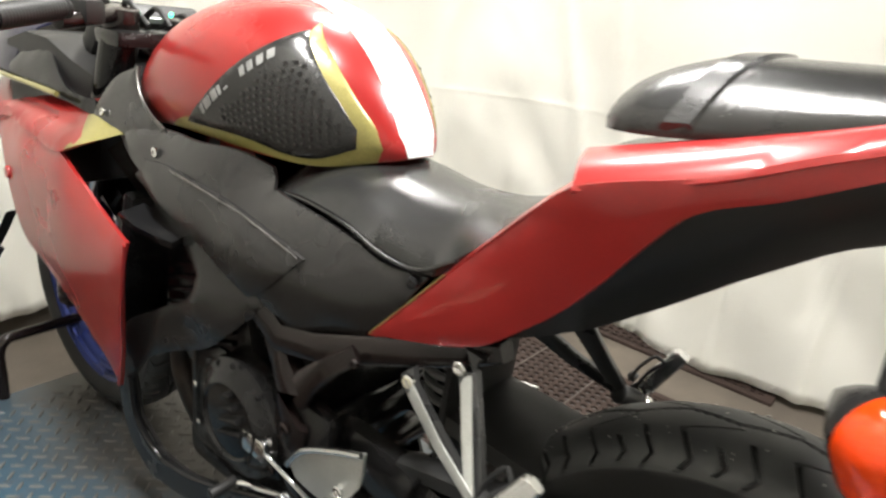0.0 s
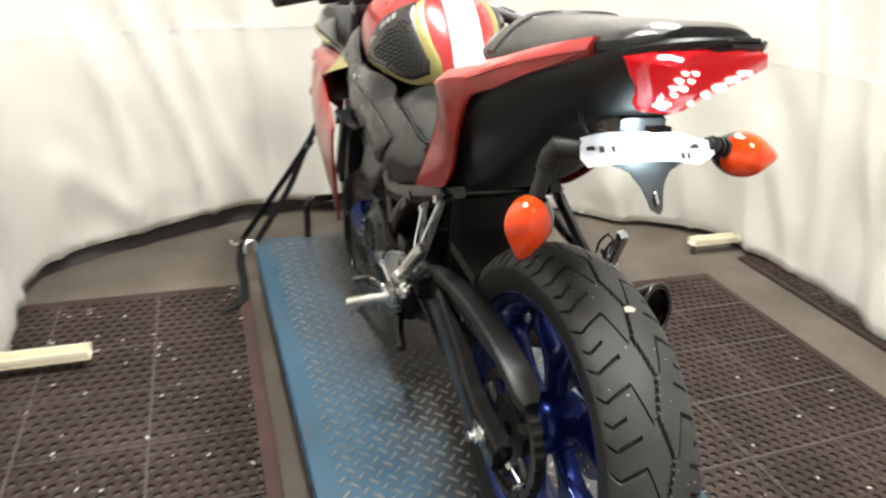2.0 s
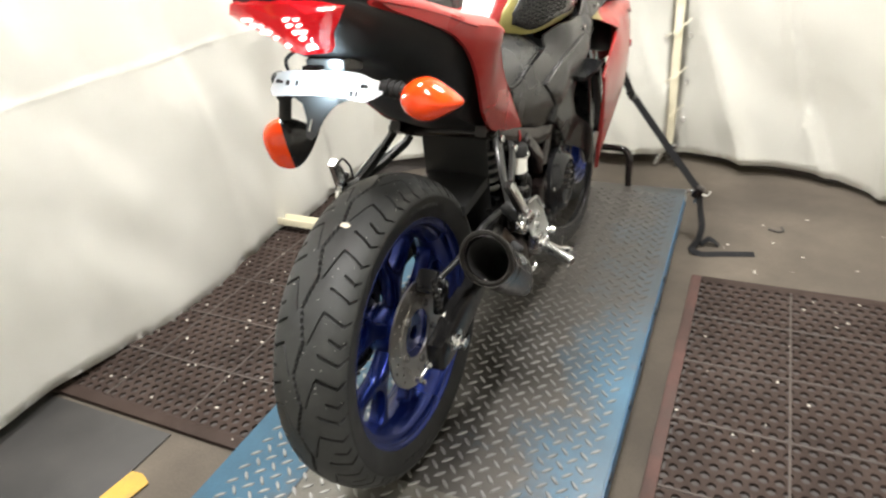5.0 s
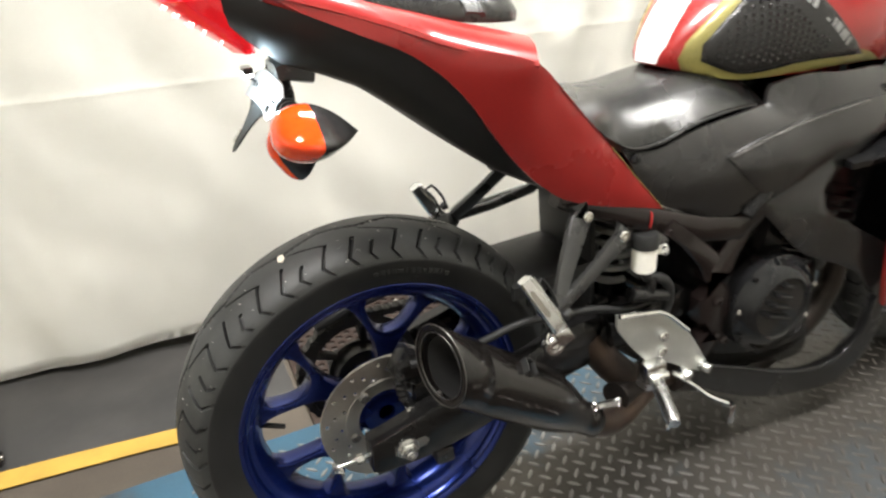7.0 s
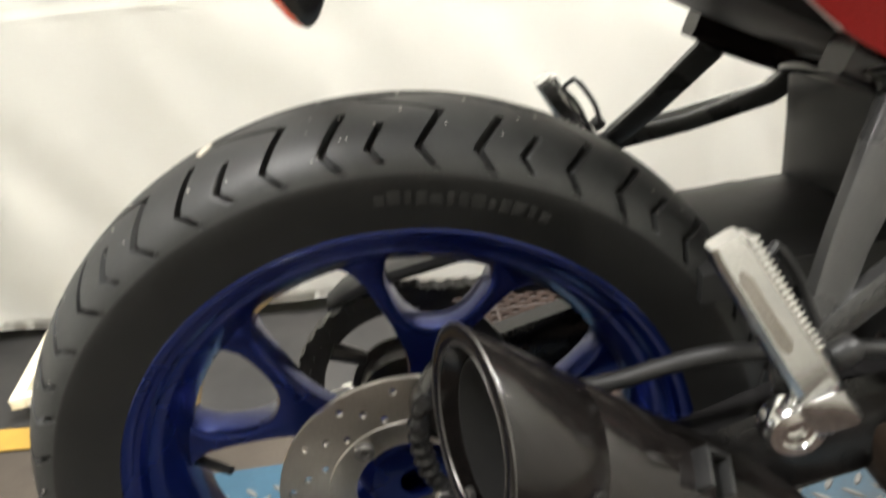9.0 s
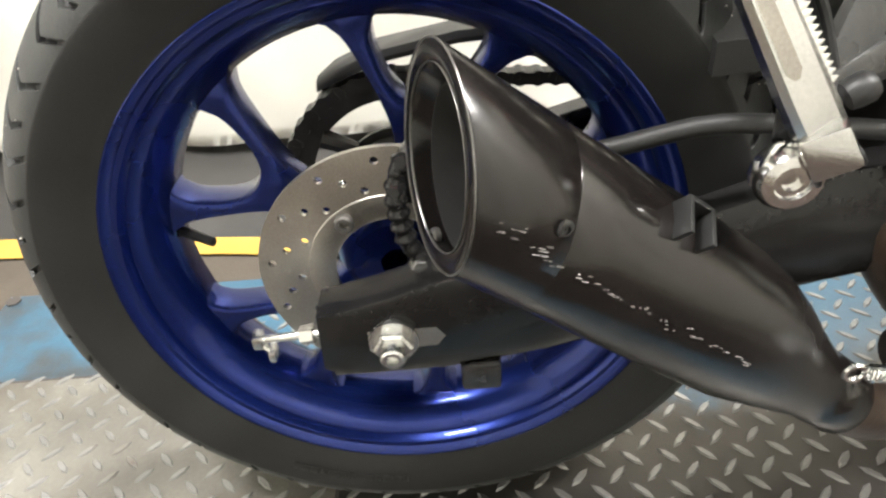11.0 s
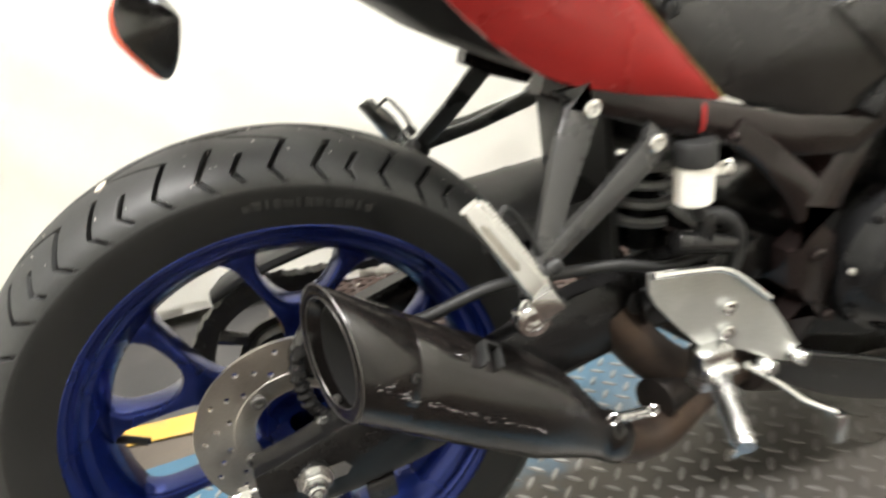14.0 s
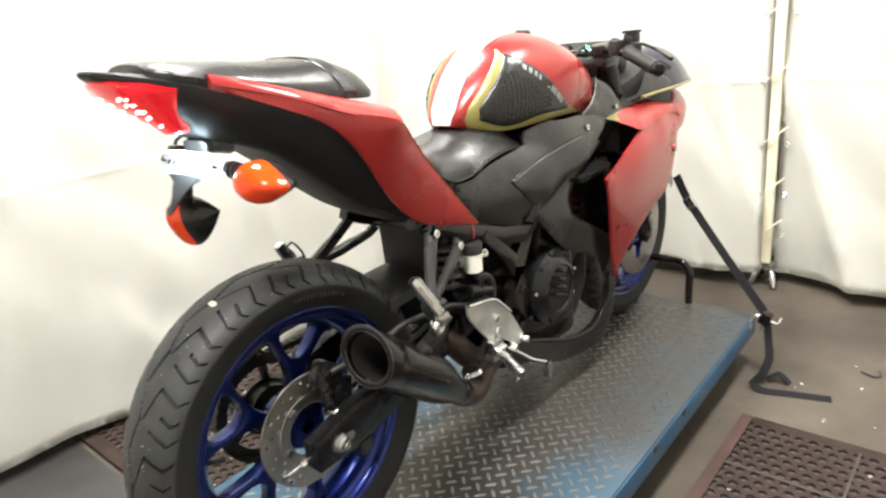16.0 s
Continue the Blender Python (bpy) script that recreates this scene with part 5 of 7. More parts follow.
for s in (1, -1):
    bm = bmesh.new()
    c = (s * 0.11, 0.705 if s > 0 else 0.685, 0.345)
    R = 0.086 if s > 0 else 0.088
    q = 0.72 if s > 0 else 0.62
    lathe(bm, [(0, R + 0.010), (s * 0.030, R + 0.008), (s * 0.034, R), (s * 0.056 * q, R * 0.95), (s * 0.070 * q, R * 0.84), (s * 0.076 * q, R * 0.70), (s * 0.070 * q, R * 0.66), (s * 0.073 * q, R * 0.30), (s * 0.076 * q, 0.0005)], c, (1, 0, 0), 48, closed=False)
    for k in range(4):
        z = c[2] - 0.012 + 0.020 * k
        part("cover_rib", box(bmesh.new(), s * (0.110 + 0.058 * q), s * (0.110 + 0.090 * q), c[1] - 0.044 + 0.010 * k, c[1] + 0.020 - 0.004 * k, z - 0.005, z + 0.005, 0.004, Matrix.Rotation(radians(-22), 4, "X")), ENGINE, eng)
    cov = part("clutch_cover" if s > 0 else "generator_cover", bm, GLOSSB if s > 0 else ENGINE, eng, "round black engine cover")
    for k in range(9):
        a = 6.28319 * k / 9 + 0.2
        part("cover_screw", capscrew(bmesh.new(), (s * 0.149, c[1] + (R + 0.006) * math.cos(a), c[2] + (R + 0.006) * math.sin(a)), (s, 0, 0), 0.005, 0.004), CHROME if k % 4 == 0 else ENGINE, eng)
bm = bmesh.new()
lathe(bm, [(0, 0.03), (-0.012, 0.03), (-0.020, 0.022), (-0.022, 0.0005)], (-0.11, 0.60, 0.385), (1, 0, 0), 28, closed=False)
box(bm, -0.128, -0.10, 0.50, 0.63, 0.29, 0.43, 0.012)
part("sprocket_cover", bm, ENGINE, eng)
bm = bmesh.new()
tube(bm, smooth_path([(0.128, 0.60, 0.56), (0.136, 0.625, 0.585), (0.140, 0.66, 0.60), (0.142, 0.70, 0.595)], 0.01), 0.015, 14)
rod(bm, (0.139, 0.612, 0.537), (0.142, 0.650, 0.588), 0.0165)
part("breather_hose", bm, GLOSSB, eng)

# shock absorber
bm = bmesh.new()
rod(bm, (0.02, 0.445, 0.60), (0.035, 0.415, 0.40), 0.020)
rod(bm, (0.02, 0.445, 0.60), (0.0265, 0.432, 0.528), 0.045)
shock = part("shock_absorber", bm, GLOSSB, bike)
pts = []
for k in range(170):
    f, t = k / 169, k * 6.28319 / 24
    c = Vector((0.022, 0.443, 0.585)).lerp(Vector((0.034, 0.419, 0.44)), f)
    pts.append(c + Vector((0.036 * math.cos(t), 0.036 * math.sin(t), 0)))
part("coil_spring", tube(bmesh.new(), pts, 0.0062, 8), SPRINGM, shock, "pale grey coil spring")

# inner rear mudguard and battery box
bm = bmesh.new()
prof = [(0.358, 0.36), (0.358, 0.42), (0.357, 0.48), (0.355, 0.54), (0.352, 0.60), (0.348, 0.632)]
rings = [[Vector((-0.078, y, z)), Vector((-0.074, y + 0.010, z + 0.012)), Vector((0.074, y + 0.010, z + 0.012)), Vector((0.078, y, z)), Vector((0.060, y - 0.004, z - 0.004)), Vector((-0.060, y - 0.004, z - 0.004))] for y, z in prof]
loft(bm, rings)
part("inner_mudguard", bm, BLACK, bike, "matt black inner mudguard")
bm = bmesh.new()
panel(bm, [(-0.078, 0.215), (0.078, 0.215), (0.074, 0.36), (-0.074, 0.36)], lambda u, v: 0.494 + 0.05 * (v - 0.2) - 1.1 * u * u, 0.022, 0.02, lambda u, v, h: (u, v, h))
part("hugger", bm, BLACK, bike, "matt black rear hugger")

# brake fluid bottle
bm = bmesh.new()
lathe(bm, [(0, 0.0005), (0, 0.016), (0.003, 0.019), (0.042, 0.0195), (0.042, 0.0005)], (0.125, 0.422, 0.483), (0, 0, 1), 28, closed=False)
rod(bm, (0.128, 0.435, 0.512), (0.134, 0.458, 0.518), 0.006)
bot = part("fluid_reservoir", bm, BOTTLE, bike, "milky white brake fluid bottle")
bm = bmesh.new()
lathe(bm, [(0, 0.0005), (0, 0.0215), (0.020, 0.0215), (0.024, 0.019), (0.024, 0.0005)], (0.125, 0.422, 0.525), (0, 0, 1), 28, closed=False)
part("cap", bm, BLACK, bot)
part("reservoir_bolt", capscrew(bmesh.new(), (0.134, 0.452, 0.514), (1, 0.3, 0), 0.008, 0.006), CHROME, bot)
bm = bmesh.new()
tube(bm, smooth_path([(0.125, 0.422, 0.485), (0.127, 0.43, 0.468), (0.128, 0.455, 0.462), (0.128, 0.475, 0.44), (0.126, 0.475, 0.40), (0.13, 0.455, 0.375)], 0.01), 0.0085, 12)
part("reservoir_hose", bm, BLACK, bot)


# ---- bodywork ----
def both_sides(name, build, material, label=""):
    """The same part on the right and, mirrored, on the left."""
    part(name, build(), material, bike, label)
    part(name, mirrored(build()), material, bike, label)


# tail: black undertray and body
TAIL = [(0.37, 0.592, 0.650, 0.100, 0.085), (0.30, 0.622, 0.735, 0.108, 0.085), (0.25, 0.646, 0.795, 0.118, 0.085), (0.20, 0.675, 0.842, 0.148, 0.083), (0.14, 0.722, 0.868, 0.150, 0.080), (0.08, 0.772, 0.888, 0.142, 0.076), (0.02, 0.818, 0.908, 0.130, 0.072), (-0.03, 0.842, 0.925, 0.116, 0.066), (-0.07, 0.858, 0.940, 0.104, 0.058), (-0.11, 0.892, 0.953, 0.092, 0.058), (-0.15, 0.925, 0.962, 0.076, 0.06), (-0.19, 0.952, 0.970, 0.05, 0.045), (-0.212, 0.964, 0.974, 0.022, 0.02)]
dense = [Vector(v) for v in np.array([np.interp(np.linspace(0, len(TAIL) - 1, 40), range(len(TAIL)), [r[k] for r in TAIL]) for k in range(1, 5)]).T]
ys = np.interp(np.linspace(0, len(TAIL) - 1, 40), range(len(TAIL)), [r[0] for r in TAIL])
rings = []
for y, (zb, zt, w, wb) in zip(ys, dense):
    zm = zb + (zt - zb) * 0.62
    half = [(wb * 0.7, zb), (wb, zb + 0.006), (wb + (w - wb) * 0.55, zb + (zm - zb) * 0.55), (w * 0.985, zm), (w, zm + (zt - zm) * 0.5), (w * 0.93, zt - 0.006), (w * 0.75, zt)]
    rings.append([Vector((x, y, z)) for x, z in half] + [Vector((-x, y, z)) for x, z in reversed(half)])
part("tail_body", loft(bmesh.new(), rings), BLACK, bike, "matt black tail body")
RT = bulge([(0.452, 0.582, 0.122), (0.387, 0.653, 0.128), (0.322, 0.725, 0.135), (0.242, 0.806, 0.158), (0.19, 0.842, 0.184), (0.098, 0.873, 0.168), (0.034, 0.900, 0.150), (-0.028, 0.923, 0.128), (-0.086, 0.942, 0.104), (-0.005, 0.895, 0.138), (0.054, 0.865, 0.153), (0.095, 0.831, 0.158), (0.124, 0.793, 0.155), (0.149, 0.749, 0.147), (0.182, 0.708, 0.137), (0.232, 0.668, 0.128), (0.278, 0.639, 0.123), (0.20, 0.77, 0.160), (0.30, 0.68, 0.131)], 2.5e-4)


def tail_cowl(up=0.0):
    bm = panel(bmesh.new(), [(0.453, 0.580), (0.387, 0.653), (0.322, 0.725), (0.285, 0.763), (0.242, 0.806), (0.196, 0.842), (0.098, 0.873), (0.034, 0.900), (-0.028, 0.923), (-0.088, 0.943), (-0.062, 0.924), (-0.005, 0.895), (0.054, 0.865), (0.095 + up, 0.831 + up), (0.127 + up, 0.793 + up), (0.158 + up, 0.749 + up), (0.194 + up, 0.705 + up), (0.240 + up, 0.660 + up), (0.284 + up, 0.630 + up * 0.4)], lambda u, v: RT(u, v) + 0.004, 0.006, 0.016, roll=0.002, sharp=40)
    # the shelf between the ridge and the pillion seat
    ridge = smooth_path([(0.184, 0.198, 0.842), (0.169, 0.098, 0.874), (0.151, 0.034, 0.901), (0.129, -0.028, 0.9245), (0.104, -0.088, 0.944)], 0.015)
    inner = smooth_path([(0.118, 0.222, 0.862), (0.106, 0.10, 0.897), (0.100, 0.034, 0.915), (0.090, -0.028, 0.934), (0.082, -0.088, 0.949)], 0.015)
    m = min(len(ridge), len(inner))
    a = [ridge[round(k * (len(ridge) - 1) / (m - 1))] for k in range(m)]
    b = [inner[round(k * (len(inner) - 1) / (m - 1))] for k in range(m)]
    rows = []
    for p, q in zip(a, b):
        mid = p.lerp(q, 0.35) + Vector((0.003, 0, 0.009))
        rows.append([p + Vector((0.003, 0, -0.004)), p + Vector((0.001, 0, 0.002)), mid, p.lerp(q, 0.7) + Vector((0, 0, 0.008)), q + Vector((0, 0, 0.001)), q - Vector((0, 0, 0.012)), p - Vector((0.012, 0, 0.016))])
    loft(bm, rows)
    # the turned-in front edge that runs down behind the rider's seat
    rows = []
    for y, z in ((0.198, 0.842), (0.242, 0.806), (0.285, 0.763), (0.322, 0.725), (0.387, 0.653), (0.448, 0.586)):
        x = RT(y, z) + 0.003
        rows.append([Vector((x, y, z)), Vector((x - 0.030, y + 0.006, z + 0.005)), Vector((x - 0.030, y, z - 0.004)), Vector((x - 0.004, y - 0.006, z - 0.006))])
    loft(bm, rows)
    return bm


part("tail_cowl", tail_cowl(), RED, bike, "glossy red tail cowl")
part("tail_cowl", mirrored(tail_cowl(0.011)), RED, bike, "glossy red tail cowl")
for s in (-1, 1):
    # thin gold tube paints the highlight on the cowl's front edge
    part("cowl_lip_glint", tube(bmesh.new(), smooth_path([(s * (RT(y, z) + 0.002), y, z) for y, z in ((0.450, 0.584), (0.42, 0.617), (0.387, 0.653), (0.345, 0.700))], 0.012), 0.0011, 6), GOLD, bike)
part("seat_divider", loft(bmesh.new(), [[Vector((x, 0.225 - 0.02 * (x / 0.12) ** 2, 0.862)), Vector((x, 0.250 - 0.02 * (x / 0.12) ** 2, 0.815)), Vector((x, 0.285, 0.770)), Vector((x, 0.235, 0.770)), Vector((x, 0.19, 0.86))] for x in (-0.13, -0.09, -0.045, 0, 0.045, 0.09, 0.13)]), GREY, bike)


def cushion(rows, power, n=13, under=0.010):
    """A padded seat from stations (y, half width, edge height, crown height)."""
    path = smooth_path([Vector(r) for r in rows], 0.012)
    rings = []
    for y, w, ze, zc in path:
        top = []
        for k in range(n):
            f = -1 + 2 * k / (n - 1)
            f = math.copysign(abs(f) ** 0.8, f)
            top.append(Vector((w * f, y, ze + (zc - ze) * (1 - abs(f) ** power))))
        low = [Vector((w * 0.97, y, ze - under)), Vector((-w * 0.97, y, ze - under))]
        rings.append(top + low)
    return rings


bm = loft(bmesh.new(), cushion([(0.262, 0.090, 0.795, 0.806), (0.29, 0.104, 0.765, 0.790), (0.33, 0.113, 0.728, 0.770), (0.38, 0.120, 0.690, 0.760), (0.44, 0.124, 0.692, 0.758), (0.505, 0.124, 0.710, 0.766), (0.57, 0.120, 0.716, 0.772), (0.62, 0.114, 0.714, 0.764), (0.655, 0.105, 0.708, 0.740)], 2.7))
seat = part("rider_seat", bm, VINYL, bike, "black vinyl rider's seat", 60)
for s in (-1, 1):
    part("seat_piping", tube(bmesh.new(), smooth_path([(s * 0.117, 0.345, 0.712), (s * 0.1225, 0.39, 0.687), (s * 0.1265, 0.44, 0.689), (s * 0.1265, 0.505, 0.707), (s * 0.122, 0.57, 0.713), (s * 0.114, 0.63, 0.710)], 0.012), 0.0028, 8), VINYL, seat)
PILLION = [(0.234, 0.050, 0.890, 0.900), (0.224, 0.090, 0.889, 0.915), (0.200, 0.112, 0.891, 0.933), (0.165, 0.117, 0.894, 0.948), (0.13, 0.118, 0.899, 0.957), (0.08, 0.116, 0.907, 0.960), (0.02, 0.113, 0.920, 0.964), (-0.05, 0.106, 0.938, 0.972), (-0.10, 0.096, 0.951, 0.976), (-0.135, 0.082, 0.960, 0.980), (-0.155, 0.060, 0.966, 0.977)]
bm = loft(bmesh.new(), cushion(PILLION, 4.0, 19))
pil = part("pillion_seat", bm, VINYL, bike, "black vinyl pillion seat", 60)
rows = []
for k in range(25):
    f = -1 + k / 12
    g = math.copysign(abs(f) ** 0.8, f)
    # the strap crosses on the slant, further back at its ends
    y = 0.118 + 0.034 * g * g
    w, ze, zc = (np.interp(y, [r[0] for r in PILLION[::-1]], [r[j] for r in PILLION[::-1]]) for j in (1, 2, 3))
    z, x = ze + (zc - ze) * (1 - abs(g) ** 4.0), w * g
    rows.append([Vector((x * 1.01, y - 0.014, z + 0.0005)), Vector((x * 1.018, y - 0.011, z + 0.004)), Vector((x * 1.018, y + 0.011, z + 0.0015)), Vector((x * 1.01, y + 0.014, z - 0.004)), Vector((x * 0.96, y, z - 0.008))])
part("grab_strap", loft(bmesh.new(), rows), VINYL, pil, "black strap across the pillion seat")

# tank
TANK = [(0.506, 0.775, 0.790, 0.028), (0.513, 0.772, 0.810, 0.042), (0.532, 0.767, 0.842, 0.058), (0.560, 0.760, 0.876, 0.080), (0.598, 0.753, 0.910, 0.105), (0.648, 0.750, 0.937, 0.128), (0.715, 0.750, 0.951, 0.144), (0.79, 0.752, 0.951, 0.150), (0.87, 0.748, 0.929, 0.143), (0.93, 0.740, 0.900, 0.131), (0.98, 0.733, 0.855, 0.117), (1.01, 0.730, 0.808, 0.100), (1.022, 0.730, 0.765, 0.085)]
TP = smooth_path([Vector(r) for r in TANK], 0.012)
TY, TB, TT, TW = ([p[k] for p in TP] for k in range(4))


def tank_power(y):
    """How square the upper half of the tank is: narrower and rounder towards the seat."""
    return float(np.interp(y, [0.52, 0.72], [1.9, 2.5]))


def tank_x(y, z):
    zb, zt, w = np.interp(y, TY, TB), np.interp(y, TY, TT), np.interp(y, TY, TW)
    t = min(max((z - zb) / (zt - zb), 0), 1)
    if t < 0.42:
        return float(w * (1 - 0.14 * ((0.42 - t) / 0.42) ** 2))
    return float(w * max(1 - ((t - 0.42) / 0.58) ** tank_power(y), 0) ** 0.5)


def tank_z(x, y):
    zb, zt, w = np.interp(y, TY, TB), np.interp(y, TY, TT), np.interp(y, TY, TW)
    q = min(abs(x) / w, 0.999)
    return float(zb + (zt - zb) * (0.42 + 0.58 * (1 - q * q) ** (1 / tank_power(y))))


rings = []
for y, zb, zt, w in TP:
    side = [zb + (zt - zb) * f for f in (0, 0.1, 0.2, 0.3, 0.42, 0.52, 0.62, 0.71, 0.79, 0.86, 0.915, 0.955, 0.982, 0.996)]
    rings.append([Vector((tank_x(y, z), y, z)) for z in side] + [Vector((-tank_x(y, z), y, z)) for z in reversed(side)])
tank = part("fuel_tank", loft(bmesh.new(), rings), RED, bike, "glossy red fuel tank", 60)
bm = bmesh.new()
rows = [[Vector((0.024 * f, 0.5035, 0.777)) for f in (-1, -0.75, -0.5, -0.25, 0, 0.25, 0.5, 0.75, 1)] + [Vector((0.024 * f, 0.508, 0.777)) for f in (1, 0, -1)]]
for k in range(46):
    y = 0.507 + (0.86 - 0.507) * k / 45
    hw = 0.034 if y < 0.6 else 0.034 - 0.016 * ((y - 0.6) / 0.26) ** 1.5
    hw = min(hw, 0.9 * np.interp(y, TY, TW))
    rows.append([Vector((hw * f, y, tank_z(hw * f, y) + 0.0026)) for f in (-1, -0.75, -0.5, -0.25, 0, 0.25, 0.5, 0.75, 1)] + [Vector((hw * f, y, tank_z(hw * f, y) - 0.004)) for f in (1, 0, -1)])
loft(bm, rows)
part("tank_stripe", bm, WHITE, tank, "white stripe over the tank", 60)
bm = bmesh.new()
lathe(bm, [(0.0, 0.0005), (0.010, 0.024), (0.010, 0.036), (0.006, 0.042), (0.0, 0.043), (-0.004, 0.043), (-0.004, 0.0005)], (0, 0.80, 0.944), (0, -0.03, 1), 32, closed=False)
part("filler_cap", bm, GLOSSB, tank, "black fuel filler cap")
PADLINE = [(0.640, 0.914), (0.602, 0.872), (0.570, 0.836), (0.548, 0.806), (0.549, 0.782), (0.600, 0.760), (0.695, 0.770), (0.812, 0.768), (0.755, 0.813), (0.700, 0.862)]
GOLDLINE = [(0.641, 0.923), (0.590, 0.876), (0.556, 0.838), (0.532, 0.808), (0.524, 0.786), (0.532, 0.767), (0.592, 0.7515), (0.695, 0.7535), (0.80, 0.754), (0.872, 0.750), (0.835, 0.768), (0.70, 0.79), (0.62, 0.86)]


def inside_line(u, v, line):
    c = False
    for i in range(len(line)):
        a, b = line[i], line[i - 1]
        if (a[1] > v) != (b[1] > v) and u < (b[0] - a[0]) * (v - a[1]) / (b[1] - a[1]) + a[0]:
            c = not c
    return c


def stud_field():
    """Rows of low square studs pressed into the knee pad."""
    bm = bmesh.new()
    inner = [(0.624, 0.882), (0.588, 0.846), (0.560, 0.808), (0.562, 0.788), (0.600, 0.772), (0.69, 0.782), (0.735, 0.790), (0.680, 0.834)]
    for i in range(26):
        for j in range(12):
            y, z = 0.497 + i * 0.0098, 0.768 + j * 0.0095 + (0.003 if i % 2 else 0)
            if inside_line(y, z, inner):
                x = tank_x(y, z) + 0.0070
                s = 0.0030
                q = [bm.verts.new((x, y + a * s, z + b * s)) for a, b in ((-1, -1), (1, -1), (1, 1), (-1, 1))]
                t = [bm.verts.new((x + 0.0032, y + a * s * 0.62, z + b * s * 0.62)) for a, b in ((-1, -1), (1, -1), (1, 1), (-1, 1))]
                for k in range(4):
                    bm.faces.new((q[k], q[(k + 1) % 4], t[(k + 1) % 4], t[k]))
                bm.faces.new(t)
    return bm


def mark_bars():
    """Plain slanted bars that stand for the maker's lettering along the pad's upper edge."""
    bm = bmesh.new()
    for k, (f, ln) in enumerate(((0.02, 0.020), (0.15, 0.020), (0.27, 0.014), (0.40, 0.007), (0.60, 0.020), (0.76, 0.022))):
        y, z = 0.764 - 0.128 * f, 0.785 + 0.105 * f
        u = Vector((0, -0.77, 0.64))
        v = Vector((0, 0.42, 0.90)) * (0.0115 if ln > 0.01 else 0.003)
        c = Vector((0, y, z))
        for a, b in ((0, 0.36), (0.62, 1.0)) if ln > 0.01 else ((0, 1.0),):
            p = c + u * ln * a
            q = c + u * ln * b
            vs = []
            for w in (p, q, q + v, p + v):
                vs.append(bm.verts.new((tank_x(w.y, w.z) + 0.0086, w.y, w.z)))
            lo = [bm.verts.new(w.co - Vector((0.0022, 0, 0))) for w in vs]
            bm.faces.new(vs)
            for i in range(4):
                bm.faces.new((vs[i], lo[i], lo[(i + 1) % 4], vs[(i + 1) % 4]))
    return bm


for s in (1, -1):
    fix = (lambda b: b) if s > 0 else mirrored
    part("gold_trim", fix(panel(bmesh.new(), GOLDLINE, lambda u, v: tank_x(u, v) + 0.0040, 0.005, 0.008, roll=0.0004, sharp=30)), GOLD, tank, "olive-gold trim round the knee pad", 60)
    pad = part("knee_pad", fix(panel(bmesh.new(), PADLINE, lambda u, v: tank_x(u, v) + 0.0074, 0.004, 0.009, roll=0.0016, sharp=30)), VINYL, tank, "black rubber knee pad", 60)
    tagged(part("knee_pad_stud", fix(stud_field()), VINYL, tank), kind="stuff")
    tagged(part("lettering_bar", fix(mark_bars()), PRINT, tank, "pale grey slanted bars"), kind="stuff")

# side covers
SC = bulge([(0.379, 0.681, 0.124), (0.444, 0.591, 0.124), (0.509, 0.561, 0.126), (0.573, 0.532, 0.133), (0.639, 0.561, 0.147), (0.74, 0.60, 0.158), (0.83, 0.66, 0.172), (0.93, 0.69, 0.170), (0.985, 0.715, 0.156), (0.875, 0.740, 0.146), (0.696, 0.75, 0.143), (0.649, 0.724, 0.120), (0.60, 0.705, 0.132), (0.491, 0.698, 0.130), (0.55, 0.63, 0.150), (0.50, 0.60, 0.138), (0.65, 0.67, 0.160), (0.75, 0.69, 0.164)])
both_sides("side_cover", lambda: panel(bmesh.new(), [(0.376, 0.682), (0.447, 0.589), (0.509, 0.561), (0.573, 0.530), (0.639, 0.560), (0.74, 0.602), (0.84, 0.652), (0.90, 0.680), (0.950, 0.702), (0.985, 0.717), (0.93, 0.732), (0.875, 0.742), (0.775, 0.747), (0.696, 0.751), (0.655, 0.738), (0.642, 0.712), (0.60, 0.708), (0.545, 0.703), (0.491, 0.694), (0.43, 0.678)], SC, 0.006, 0.018, sharp=45), GREY, "matt dark grey side cover")
both_sides("front_side_cover", lambda: panel(bmesh.new(), [(0.545, 0.652), (0.60, 0.668), (0.66, 0.682), (0.74, 0.696), (0.83, 0.702), (0.885, 0.698), (0.868, 0.672), (0.80, 0.635), (0.70, 0.584), (0.650, 0.562), (0.615, 0.585)], lambda u, v: SC(u, v) + 0.0075, 0.006, 0.018, sharp=45), GREY, "matt dark grey raised side cover")
for s in (-1, 1):
    # pale tube along the crease: its highlight is put into colour
    part("cover_crease_glint", tube(bmesh.new(), smooth_path([(s * (SC(y, z) + 0.0072), y, z) for y, z in ((0.552, 0.652), (0.60, 0.6655), (0.66, 0.680), (0.74, 0.6935), (0.81, 0.6995))], 0.012), 0.0015, 8), WORNGLINT, bike)
    for y, z, h in ((0.393, 0.672, 0.0), (0.866, 0.712, 0.002)):
        part("cover_screw", capscrew(bmesh.new(), (s * (SC(y, z) + h), y, z), (s, 0, 0), 0.0075, 0.004), CHROME if y > 0.5 else GLOSSB, bike)

